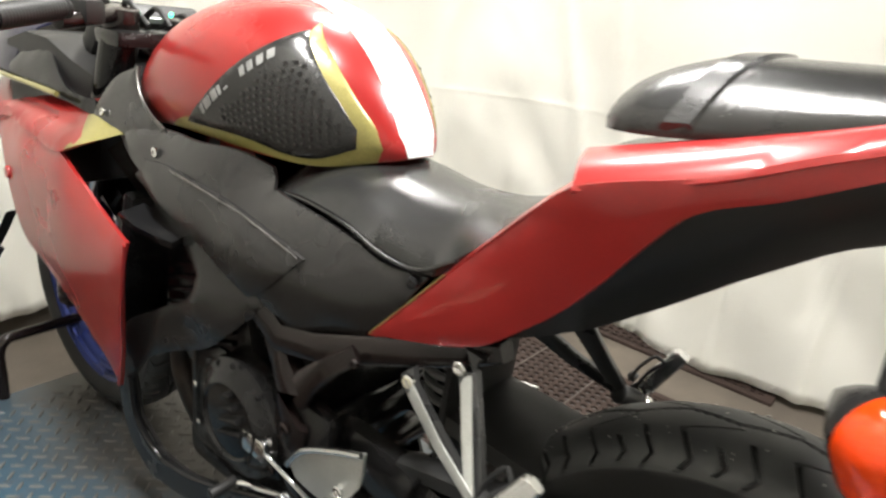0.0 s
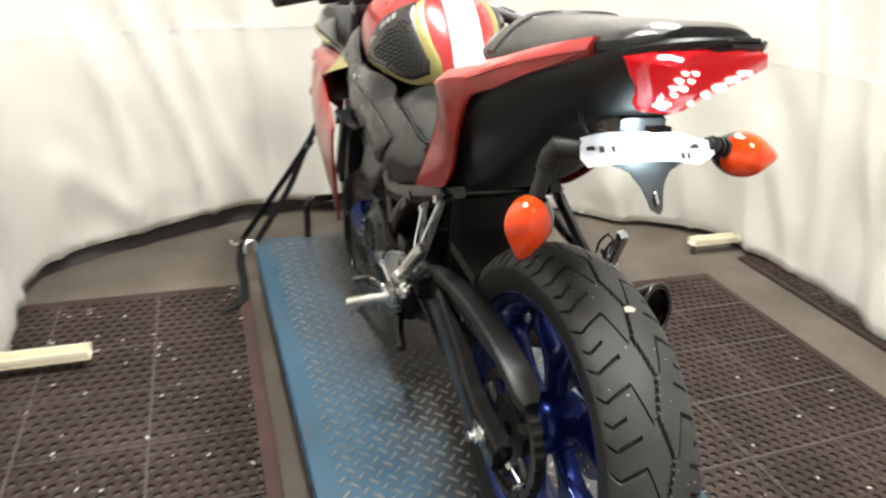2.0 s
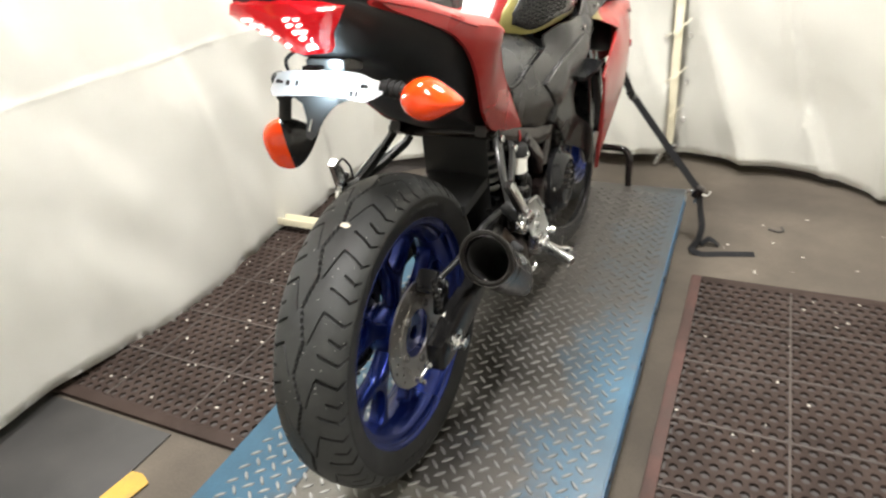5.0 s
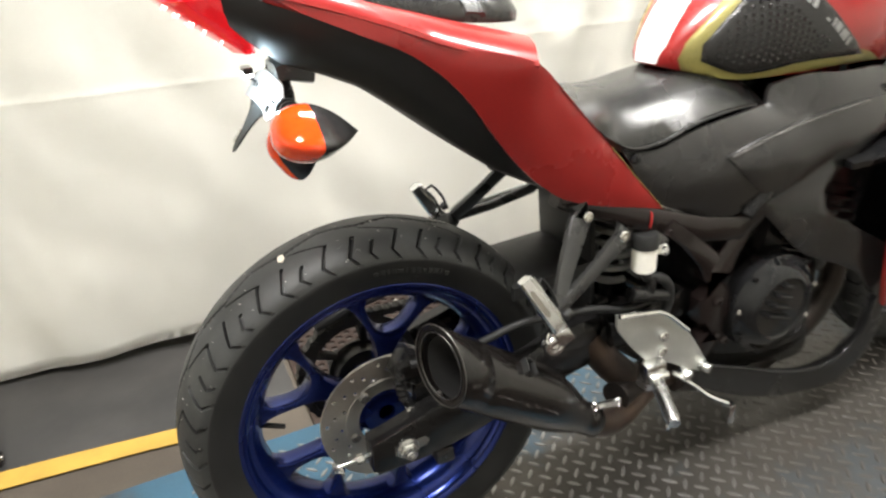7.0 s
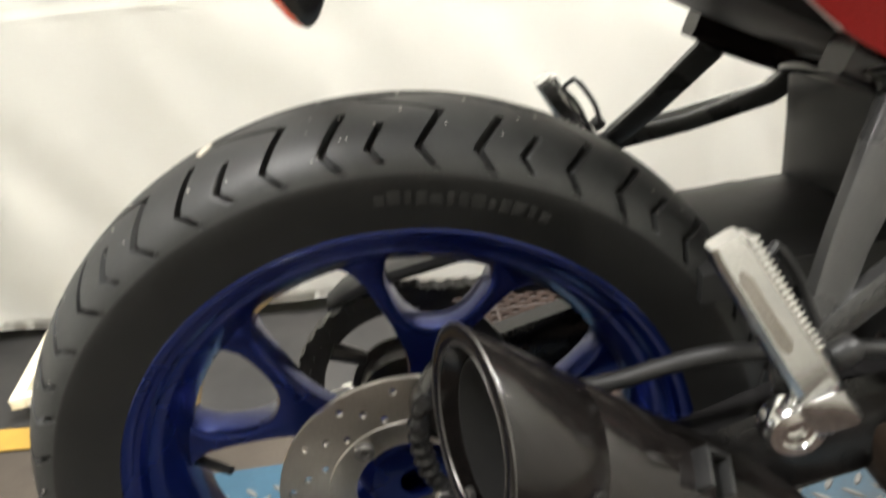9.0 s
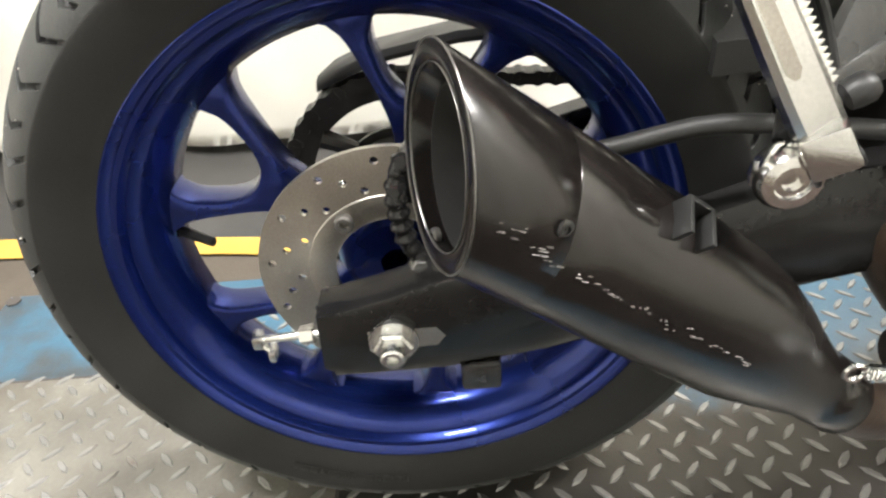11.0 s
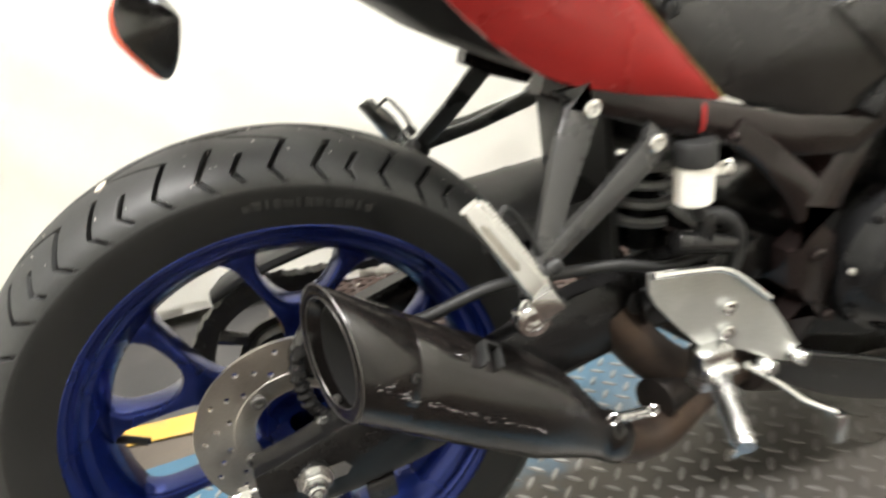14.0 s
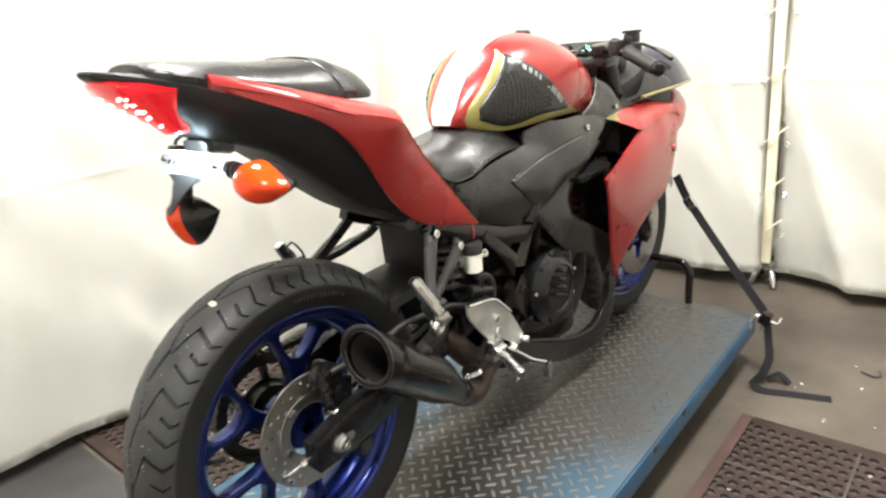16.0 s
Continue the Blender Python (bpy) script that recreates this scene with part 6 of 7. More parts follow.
# C-shaped lower cowl round the engine
LC = bulge([(0.62, 0.555, 0.146), (0.70, 0.595, 0.152), (0.80, 0.635, 0.160), (0.88, 0.675, 0.164), (0.76, 0.50, 0.160), (0.80, 0.44, 0.146), (0.86, 0.45, 0.168), (0.96, 0.36, 0.168), (0.97, 0.25, 0.160), (0.95, 0.15, 0.150), (0.83, 0.13, 0.135), (0.66, 0.165, 0.132), (0.53, 0.22, 0.128)])
both_sides("lower_cowl", lambda: panel(bmesh.new(), [(0.622, 0.560), (0.66, 0.577), (0.72, 0.606), (0.80, 0.646), (0.885, 0.690), (0.915, 0.668), (0.84, 0.620), (0.785, 0.585), (0.762, 0.556), (0.775, 0.520), (0.85, 0.470), (0.962, 0.392), (0.992, 0.31), (1.0, 0.22), (0.985, 0.145), (0.935, 0.088), (0.85, 0.090), (0.76, 0.108), (0.62, 0.170), (0.52, 0.236), (0.535, 0.266), (0.66, 0.214), (0.76, 0.172), (0.84, 0.154), (0.90, 0.164), (0.945, 0.215), (0.950, 0.30), (0.905, 0.355), (0.85, 0.388), (0.775, 0.422), (0.70, 0.482), (0.655, 0.525)], LC, 0.006, 0.014, sharp=38), GREY, "matt black lower cowl")
for s in (-1, 1):
    part("cowl_rim", tube(bmesh.new(), smooth_path([(s * 0.130, 0.535, 0.266), (s * 0.134, 0.66, 0.214), (s * 0.137, 0.76, 0.172), (s * 0.143, 0.84, 0.154), (s * 0.151, 0.90, 0.164), (s * 0.159, 0.945, 0.215), (s * 0.165, 0.950, 0.30)], 0.015), 0.006, 10), GLOSSB, bike)

# red side fairing
SF = bulge([(0.841, 0.59, 0.224), (0.879, 0.472, 0.214), (0.911, 0.38, 0.200), (0.955, 0.291, 0.186), (1.04, 0.36, 0.196), (1.15, 0.42, 0.200), (1.278, 0.461, 0.196), (1.331, 0.556, 0.196), (1.383, 0.651, 0.182), (1.353, 0.691, 0.172), (1.20, 0.732, 0.160), (0.971, 0.716, 0.176), (1.058, 0.68, 0.206), (1.0, 0.648, 0.216), (1.1, 0.55, 0.222), (1.2, 0.60, 0.214), (1.22, 0.68, 0.196)])
both_sides("side_fairing", lambda: panel(bmesh.new(), [(0.839, 0.592), (0.858, 0.53), (0.879, 0.472), (0.911, 0.38), (0.952, 0.287), (0.985, 0.325), (1.03, 0.362), (1.09, 0.40), (1.18, 0.435), (1.278, 0.463), (1.315, 0.51), (1.335, 0.56), (1.385, 0.652), (1.36, 0.668), (1.20, 0.672), (1.06, 0.668), (1.0, 0.648), (0.92, 0.616)], SF, 0.005, 0.02, sharp=40), RED, "glossy red side fairing")
both_sides("upper_fairing", lambda: panel(bmesh.new(), [(0.975, 0.714), (1.06, 0.672), (1.20, 0.674), (1.36, 0.670), (1.39, 0.655), (1.42, 0.682), (1.353, 0.700), (1.24, 0.728), (1.153, 0.746), (1.07, 0.738)], lambda u, v: SF(u, v) + 0.006 - 0.9 * max(0, v - 0.69), 0.005, 0.018, sharp=40), RED, "glossy red upper fairing")
part("fairing_trim", mirrored(panel(bmesh.new(), [(0.968, 0.716), (1.07, 0.742), (1.10, 0.735), (1.03, 0.70), (1.045, 0.678)], lambda u, v: SF(u, v) + 0.009 - 0.9 * max(0, v - 0.69), 0.004, 0.018, sharp=40)), GOLD, bike, "olive-gold fairing trim")
part("fairing_trim", panel(bmesh.new(), [(0.968, 0.715), (1.02, 0.729), (1.07, 0.741), (1.065, 0.733), (1.015, 0.716), (1.0, 0.704)], lambda u, v: SF(u, v) + 0.009 - 0.9 * max(0, v - 0.69), 0.004, 0.014, sharp=40), GOLD, bike, "thin olive-gold fairing trim")
for s in (-1, 1):
    part("nose_trim", tube(bmesh.new(), smooth_path([(s * 0.172, 1.15, 0.745), (s * 0.170, 1.25, 0.744), (s * 0.168, 1.38, 0.742), (s * 0.155, 1.50, 0.740), (s * 0.135, 1.60, 0.737), (s * 0.100, 1.66, 0.732)], 0.015), 0.0045, 8), GOLD, bike)
    bm = bmesh.new()
    lathe(bm, [(0, 0.0005), (0, 0.012), (0.010, 0.012), (0.013, 0.010), (0.013, 0.0005)], (s * 0.192, 1.305, 0.576), (s, 0.1, 0), 20, closed=False)
    part("reflector", bm, RED, bike)
    tube(bm := bmesh.new(), smooth_path([(s * 0.222, 0.842, 0.588), (s * 0.213, 0.879, 0.472), (s * 0.199, 0.911, 0.38), (s * 0.186, 0.95, 0.292)], 0.015), 0.0032, 8)
    part("fairing_edge", bm, RED, bike)
# nose and inner ducts
rings = []
for y, w, z0, z1 in ((1.30, 0.176, 0.50, 0.70), (1.40, 0.172, 0.52, 0.720), (1.50, 0.155, 0.54, 0.728), (1.58, 0.130, 0.57, 0.728), (1.64, 0.095, 0.61, 0.722), (1.675, 0.04, 0.66, 0.70)):
    rings.append([Vector((w * math.cos(a), y, (z0 + z1) / 2 + (z1 - z0) / 2 * math.sin(a))) for a in [6.28319 * k / 24 for k in range(24)]])
part("nose_cowl", loft(bmesh.new(), rings), RED, bike, "red nose cowl")
both_sides("air_duct", lambda: panel(bmesh.new(), [(0.70, 0.585), (0.80, 0.640), (0.90, 0.686), (0.98, 0.704), (1.04, 0.675), (0.98, 0.58), (0.93, 0.45), (0.92, 0.37), (0.84, 0.42), (0.76, 0.52)], bulge([(0.70, 0.585, 0.128), (0.90, 0.69, 0.142), (0.98, 0.70, 0.145), (1.05, 0.67, 0.150), (0.93, 0.45, 0.112), (0.84, 0.52, 0.100), (0.92, 0.60, 0.104)]), 0.004, 0.02), GLOSSB, "glossy black inner air duct")
both_sides("duct_lip", lambda: loft(bmesh.new(), [[Vector((x, y, z)), Vector((x - 0.004, y + 0.004, z - 0.012)), Vector((x - 0.05, y + 0.02, z - 0.016)), Vector((x - 0.05, y + 0.02, z + 0.002))] for x, y, z in ((0.184, 0.785, 0.603), (0.194, 0.81, 0.607), (0.204, 0.845, 0.613), (0.210, 0.88, 0.624))]), GLOSSB, "black duct lip")
both_sides("inner_cowl", lambda: panel(bmesh.new(), [(0.868, 0.741), (0.915, 0.756), (0.948, 0.776), (0.966, 0.800), (0.972, 0.818), (1.03, 0.792), (1.065, 0.748), (1.075, 0.725), (1.03, 0.704), (0.985, 0.713), (0.93, 0.728)], bulge([(0.868, 0.741, 0.146), (0.97, 0.815, 0.128), (1.03, 0.704, 0.160), (1.07, 0.74, 0.150), (0.985, 0.714, 0.158)]), 0.004, 0.014, sharp=40), GREY, "dark grey scalloped inner cowl")
for s in (-1, 1):
    part("cowl_edge", tube(bmesh.new(), smooth_path([(s * 0.145, 0.868, 0.743), (s * 0.1405, 0.915, 0.758), (s * 0.1355, 0.948, 0.778), (s * 0.131, 0.966, 0.801), (s * 0.128, 0.972, 0.818)], 0.01), 0.0026, 8), WORNGLINT, bike)
    part("cowl_screw", capscrew(bmesh.new(), (s * 0.154, 1.03, 0.738), (s, 0, 0.3), 0.006, 0.004), CHROME, bike)
both_sides("dash_side", lambda: panel(bmesh.new(), [(1.05, 0.722), (1.075, 0.748), (1.16, 0.752), (1.205, 0.772), (1.255, 0.802), (1.33, 0.795), (1.44, 0.755), (1.37, 0.738), (1.25, 0.735), (1.15, 0.733)], bulge([(1.05, 0.72, 0.156), (1.2, 0.74, 0.160), (1.25, 0.80, 0.138), (1.44, 0.75, 0.155)]), 0.004, 0.018, sharp=40), GLOSSB, "glossy black dash side panel")
part("radiator", box(bmesh.new(), -0.15, 0.15, 0.985, 1.015, 0.34, 0.62, 0.008, Matrix.Rotation(radians(12), 4, "X")), ENGINE, bike)

# ---- footrests ----
def pillion_hanger(s):
    bm = bmesh.new()
    up_by, out = (0.018, 0.012) if s < 0 else (0.0, 0.0)
    low = Vector((s * (0.172 + out), 0.232, 0.490 + up_by))
    beam(bm, [(s * 0.118, 0.300, 0.622), (s * 0.122, 0.303, 0.600), (s * (0.148 + out / 2), 0.262, 0.537 + up_by / 2), low], [0.036, 0.036, 0.026, 0.020] if s > 0 else [0.026, 0.026, 0.022, 0.020], [0.012, 0.012, 0.011, 0.014])
    beam(bm, [(s * 0.124, 0.382, 0.566), (s * 0.132, 0.368, 0.552), (s * (0.150 + out / 2), 0.300, 0.517 + up_by / 2), low], [0.030, 0.028, 0.022, 0.018] if s > 0 else [0.022, 0.020, 0.016, 0.018], [0.012, 0.012, 0.011, 0.014])
    rod(bm, low + Vector((-s * 0.01, 0, 0)), (s * (0.196 + out), 0.214, 0.474 + up_by), 0.015, 0.013)
    h = part("pillion_hanger", bm, HANGM, bike, "satin grey forked footrest hanger")
    # left arms only: paler strips paint the light falling on their outer faces
    if s < 0:
        for top in ((-0.1285, 0.302, 0.596), (-0.1385, 0.366, 0.552)):
            bm = bmesh.new()
            beam(bm, [top, Vector(top).lerp(low, 0.5) + Vector((-0.0075, 0, 0.001)), low + Vector((-0.009, 0.004, 0.008))], [0.017, 0.015, 0.012], [0.003, 0.003, 0.003])
            part("hanger_lit_face", bm, SATIN, h, "brighter outer face, light put into its colour")
    for x, y, z in ((0.127, 0.311, 0.602), (0.134, 0.372, 0.559)):
        part("hanger_bolt", capscrew(bmesh.new(), (s * x, y, z), (s, 0, 0), 0.0085, 0.006), CHROME, h)
    a, b = Vector((s * (0.208 + out), 0.216, 0.482 + up_by)), Vector((s * (0.192 + out / 2), 0.168, 0.568 + up_by / 2))
    bm = bmesh.new()
    d = (b - a).normalized()
    up = Vector((s, 0, 0)) - d * d.dot(Vector((s, 0, 0)))
    up.normalize()
    sd = d.cross(up)
    rings = []
    for f, w, t in ((0, 0.0095, 0.009), (0.05, 0.0105, 0.0105), (0.28, 0.0105, 0.0095), (0.92, 0.0092, 0.0085), (1.0, 0.0078, 0.0070)):
        p = a.lerp(b, f)
        rings.append([p + sd * w * i + up * t * j for i, j in ((-1, -0.7), (-0.7, -1), (0.7, -1), (1, -0.7), (1, 0.7), (0.7, 1), (-0.7, 1), (-1, 0.7))])
    loft(bm, rings)
    fwd = sd if sd.y > 0 else -sd
    teeth = []
    for k in range(41):
        p = a.lerp(b, 0.26 + 0.70 * k / 40)
        h = 0.0135 if k % 2 else 0.0108
        teeth.append([p + fwd * 0.008 + up * 0.0075, p + fwd * h + up * 0.0065, p + fwd * h - up * 0.0065, p + fwd * 0.008 - up * 0.0075])
    pg = part("pillion_peg", bm, ALLOY, bike, "bare aluminium pillion peg, folded up")
    groove = []
    for f, w in ((0.36, 0.0012), (0.40, 0.0034), (0.80, 0.0030), (0.85, 0.0010)):
        p = a.lerp(b, f) - fwd * 0.0025 + up * 0.0002
        t = 0.0097 - 0.0008 * f
        groove.append([p - sd * w + up * t, p + sd * w + up * t, p + sd * w + up * (t - 0.0028), p - sd * w + up * (t - 0.0028)])
    part("peg_recess", loft(bmesh.new(), groove), STEEL, pg, "dull cast recess in the peg's face")
    part("hinge_block", box(bmesh.new(), a.x - 0.010, a.x + 0.012, a.y - 0.012, a.y + 0.016, a.z - 0.012, a.z + 0.010, 0.003, d.to_track_quat("Z", "X").to_matrix().to_4x4()), ALLOY, pg, "polished hinge block")
    q = a + fwd * 0.016 + d * 0.012 - up * 0.004
    part("bumper", lathe(bmesh.new(), [(0, 0.0005), (0, 0.0065), (0.004, 0.0075), (0.010, 0.0075), (0.013, 0.0055), (0.013, 0.0005)], q, fwd, 20, closed=False), BLACK, pg, "black rubber stop")
    part("hinge_pin", rod(bmesh.new(), a - fwd * 0.018 - up * 0.002, a - fwd * 0.006 - up * 0.002, 0.0045), CHROME, pg)
    for k in range(5):
        q = a - d * 0.012 - fwd * (0.010 - 0.005 * k) + up * 0.004
        part("spring_coil", tube(bmesh.new(), [q + (up * math.cos(t) + d * math.sin(t)) * 0.0052 for t in [j * 6.28319 / 14 for j in range(14)]], 0.0014, 6, closed=True), BLACK, pg)
    part("serrated_edge", loft(bmesh.new(), teeth), ALLOY, pg, "", 20)
    bm = bmesh.new()
    lathe(bm, [(0, 0.0005), (0, 0.0135), (0.004, 0.0165), (0.013, 0.0165), (0.017, 0.0138), (0.0178, 0.0088), (0.0160, 0.0080), (0.0160, 0.0048), (0.0130, 0.0044), (0.0130, 0.0005)], (s * (0.196 + out), 0.207, 0.463 + up_by), (s, -0.1, 0), 28, closed=False)
    part("pivot_bolt", bm, CHROME, pg, "polished round pivot bolt")
    tube(bm := bmesh.new(), smooth_path([(s * (0.195 + out), 0.222, 0.492 + up_by), (s * (0.190 + out), 0.205, 0.528 + up_by), (s * (0.188 + out), 0.19, 0.548 + up_by), (s * (0.182 + out), 0.20, 0.556 + up_by), (s * (0.178 + out), 0.218, 0.532 + up_by), (s * (0.182 + out), 0.228, 0.505 + up_by)], 0.008), 0.0026, 8)
    part("peg_spring", bm, BLACK, pg)


pillion_hanger(1)
pillion_hanger(-1)


def rider_controls(s):
    x = 0.158
    line = [(0.352, 0.436), (0.40, 0.428), (0.440, 0.416), (0.492, 0.368), (0.545, 0.288), (0.53, 0.272), (0.505, 0.284), (0.455, 0.315), (0.425, 0.322), (0.405, 0.342), (0.375, 0.378), (0.352, 0.415)]
    if s < 0:
        line = [(0.410, 0.446), (0.46, 0.424), (0.513, 0.394), (0.540, 0.356), (0.528, 0.340), (0.479, 0.336), (0.444, 0.346), (0.412, 0.400)]
    fix = (lambda b: b) if s > 0 else mirrored
    bm = panel(bmesh.new(), line, lambda u, v: x + 0.03 * (0.37 - v) * 0.3, 0.005, 0.02, roll=0.0012, sharp=40)
    hp = part("heel_plate", fix(bm), SATIN, bike, "brushed aluminium heel plate")
    bm = bmesh.new()
    tube(bm, smooth_path([(x + 0.003, p, q + 0.001) for p, q in line[:4]], 0.012), 0.0042, 8)
    part("rolled_edge", fix(bm), CHROME, hp)
    for y, z in ((0.443, 0.372), (0.443, 0.342)):
        part("plate_bolt", fix(capscrew(bmesh.new(), (x, y, z), (1, 0, 0), 0.0085, 0.006)), CHROME, hp)
    end = Vector((0.260, 0.386, 0.290)) if s > 0 else Vector((0.260, 0.470, 0.306))
    root = Vector((0.176, 0.420, 0.308)) if s > 0 else Vector((0.172, 0.442, 0.330))
    bm = bmesh.new()
    box(bm, 0.150, 0.178, root.y - 0.020, root.y + 0.020, root.z - 0.022, root.z + 0.026, 0.005)
    rod(bm, root + Vector((0.004, -0.018, 0.004)), root + Vector((0.004, 0.018, 0.004)), 0.008)
    br = part("peg_bracket", fix(bm), ALLOY, bike, "bare aluminium peg bracket")
    ln = (end - root).length
    prof = [(0.0, 0.0005), (0.0, 0.0105), (0.25 * ln, 0.0105)]
    for k in range(14):
        f = (0.25 + 0.70 * k / 14) * ln
        prof += [(f, 0.0121), (f + 0.0022, 0.0121), (f + 0.0028, 0.0104), (f + 0.0034, 0.0104)]
    bm = lathe(bmesh.new(), prof + [(ln, 0.0095), (ln, 0.0005)], root, end - root, 16, closed=False)
    part("rider_peg", fix(bm), ALLOY, bike, "knurled aluminium rider's peg")
    bm = bmesh.new()
    rod(bm, end + Vector((-0.006, 0, -0.006)), end + Vector((-0.012, -0.004, -0.032 if s < 0 else -0.018)), 0.0035, None, 8)
    part("feeler", fix(bm), CHROME, bike)
    if s > 0:
        bm = bmesh.new()
        tube(bm, smooth_path([(0.158, 0.475, 0.286), (0.172, 0.505, 0.262), (0.186, 0.528, 0.240), (0.198, 0.545, 0.231), (0.206, 0.556, 0.226)], 0.008), 0.0058, 10, flat=0.7)
        box(bm, 0.198, 0.217, 0.551, 0.565, 0.186, 0.226, 0.003)
        part("brake_pedal", bm, CHROME, bike, "polished brake pedal")
        bm = bmesh.new()
        part("pedal_pivot", rod(bm, (0.150, 0.495, 0.278), (0.170, 0.500, 0.276), 0.011), CHROME, bike)
        part("pedal_pivot", rod(bmesh.new(), (0.150, 0.532, 0.284), (0.175, 0.540, 0.282), 0.010), CHROME, bike)
        part("bracket_stud", rod(bmesh.new(), (0.150, 0.420, 0.322), (0.166, 0.420, 0.320), 0.009), CHROME, bike)
        bm = bmesh.new()
        rod(bm, (0.125, 0.40, 0.445), (0.125, 0.47, 0.425), 0.013)
        rod(bm, (0.128, 0.435, 0.44), (0.130, 0.435, 0.47), 0.009)
        part("master_cylinder", bm, ENGINE, bike)
    else:
        bm = bmesh.new()
        tube(bm, smooth_path([(0.150, 0.560, 0.288), (0.156, 0.60, 0.276), (0.160, 0.635, 0.268), (0.168, 0.648, 0.266)], 0.01), 0.006, 10, flat=0.7)
        rod(bm, (0.150, 0.545, 0.292), (0.166, 0.545, 0.292), 0.012)
        rod(bm, (0.148, 0.46, 0.300), (0.148, 0.63, 0.335), 0.004, None, 8)
        box(bm, 0.140, 0.156, 0.60, 0.65, 0.318, 0.352, 0.004)
        part("shift_lever", fix(bm), CHROME, bike, "polished shift lever and linkage")
        part("shift_rubber", fix(rod(bmesh.new(), (0.165, 0.648, 0.266), (0.207, 0.650, 0.262), 0.0085)), BLACK, bike)
        part("side_stand", fix(tube(bmesh.new(), smooth_path([(0.10, 0.58, 0.21), (0.115, 0.55, 0.180), (0.122, 0.51, 0.165), (0.126, 0.48, 0.158)], 0.02), 0.011, 10)), FRAMEM, bike, "black side stand, folded up")


rider_controls(1)
rider_controls(-1)

# ---- tail light, plate bracket, indicators ----
rings = []
for z, yr, w, yf in ((0.961, -0.206, 0.040, -0.13), (0.955, -0.206, 0.066, -0.115), (0.940, -0.196, 0.086, -0.106), (0.922, -0.176, 0.074, -0.106), (0.90, -0.149, 0.052, -0.10), (0.882, -0.128, 0.040, -0.098), (0.872, -0.118, 0.030, -0.096)):
    rings.append([Vector((-w, yf, z)), Vector((-w * 0.96, yf * 0.5 + yr * 0.5, z)), Vector((-w * 0.72, yr + 0.010, z)), Vector((0, yr, z)), Vector((w * 0.72, yr + 0.010, z)), Vector((w * 0.96, yf * 0.5 + yr * 0.5, z)), Vector((w, yf, z))])
tl = part("tail_light", loft(bmesh.new(), rings), REDLENS, bike, "lit red tail light lens")
rnd = random.Random(14)
LEDS = []
for z, xs in ((0.889, (0.017,)), (0.903, (0.021,)), (0.914, (0.023, 0.033)), (0.924, (0.025, 0.037)), (0.934, (0.030, 0.042))):
    for x in xs:
        for s in (-1, 1):
            LEDS.append((s * (x + rnd.uniform(-0.001, 0.001)), z + rnd.uniform(-0.001, 0.001), rnd.uniform(0.0042, 0.0060)))
for x, z, r in LEDS:
    yr = np.interp(z, [0.872, 0.882, 0.90, 0.922, 0.940, 0.955], [-0.118, -0.128, -0.149, -0.176, -0.196, -0.206])
    w = np.interp(z, [0.872, 0.882, 0.90, 0.922, 0.940, 0.955], [0.030, 0.040, 0.052, 0.074, 0.086, 0.066])
    y = yr + 0.010 * min(1, abs(x) / (0.72 * w)) + max(0, abs(x) - 0.72 * w) * 1.6 + 0.0006
    bm = bmesh.new()
    bmesh.ops.create_uvsphere(bm, u_segments=12, v_segments=8, radius=r)
    moved(bm, pose(x, y, z, -35) @ Matrix.Diagonal((1.2, 0.25, 1, 1)))
    part("tail_led", bm, LEDRED, tl, "glowing red diode")


def plate_y(x, z):
    return -0.090 - (0.822 - z) * 0.80


bm = panel(bmesh.new(), [(-0.095, 0.812), (-0.090, 0.834), (-0.06, 0.838), (0.0, 0.838), (0.06, 0.836), (0.082, 0.830), (0.106, 0.826), (0.104, 0.812), (0.078, 0.802), (0.045, 0.806), (0.0, 0.808), (-0.05, 0.806), (-0.088, 0.804)], lambda u, v: plate_y(u, v) , -0.003, 0.015, lambda u, v, h: (u, h, v), roll=0.0006)
pb = part("plate_bracket", bm, PLATEM, bike, "white-lit metal plate bracket")
bm = panel(bmesh.new(), [(-0.062, 0.806), (-0.030, 0.796), (-0.016, 0.778), (-0.010, 0.757), (0.0, 0.752), (0.006, 0.757), (0.014, 0.778), (0.030, 0.796), (0.062, 0.806), (0.03, 0.812), (-0.03, 0.812)], lambda u, v: plate_y(u, v) + 0.002, -0.003, 0.012, lambda u, v, h: (u, h, v), roll=0.0006)
part("lower_tab", bm, BLACK, pb, "dark notched lower tab")
part("tab_slot", box(bmesh.new(), -0.0045, -0.0005, -0.1345, -0.1305, 0.762, 0.780, 0.001, Matrix.Rotation(radians(-38), 4, "X")), ALLOY, pb)
for x, z in ((-0.080, 0.823), (0.073, 0.821)):
    bm = bmesh.new()
    lathe(bm, [(0, 0.0005), (0, 0.0060), (0.003, 0.0060), (0.003, 0.0005)], (x, plate_y(x, z) + 0.001, z), (0, -0.78, -0.62), 16, closed=False)
    part("bracket_bolt", bm, BLACK, pb)
for k, (x, w) in enumerate(((-0.064, 0.006), (-0.047, 0.004), (0.053, 0.005), (0.062, 0.003))):
    z = 0.822 if x < 0 else 0.812
    part("printed_mark", box(bmesh.new(), x - w / 2, x + w / 2, plate_y(x, z) - 0.0012, plate_y(x, z) + 0.0002, z - 0.004, z + 0.004, 0, Matrix.Rotation(radians(-38), 4, "X")), BLACK, pb)
bm = bmesh.new()
beam(bm, [(0, -0.03, 0.842), (0, -0.055, 0.848), (0, -0.076, 0.846)], [0.03, 0.03, 0.020], [0.075, 0.072, 0.066])
part("bracket_arm", bm, GREY, pb)
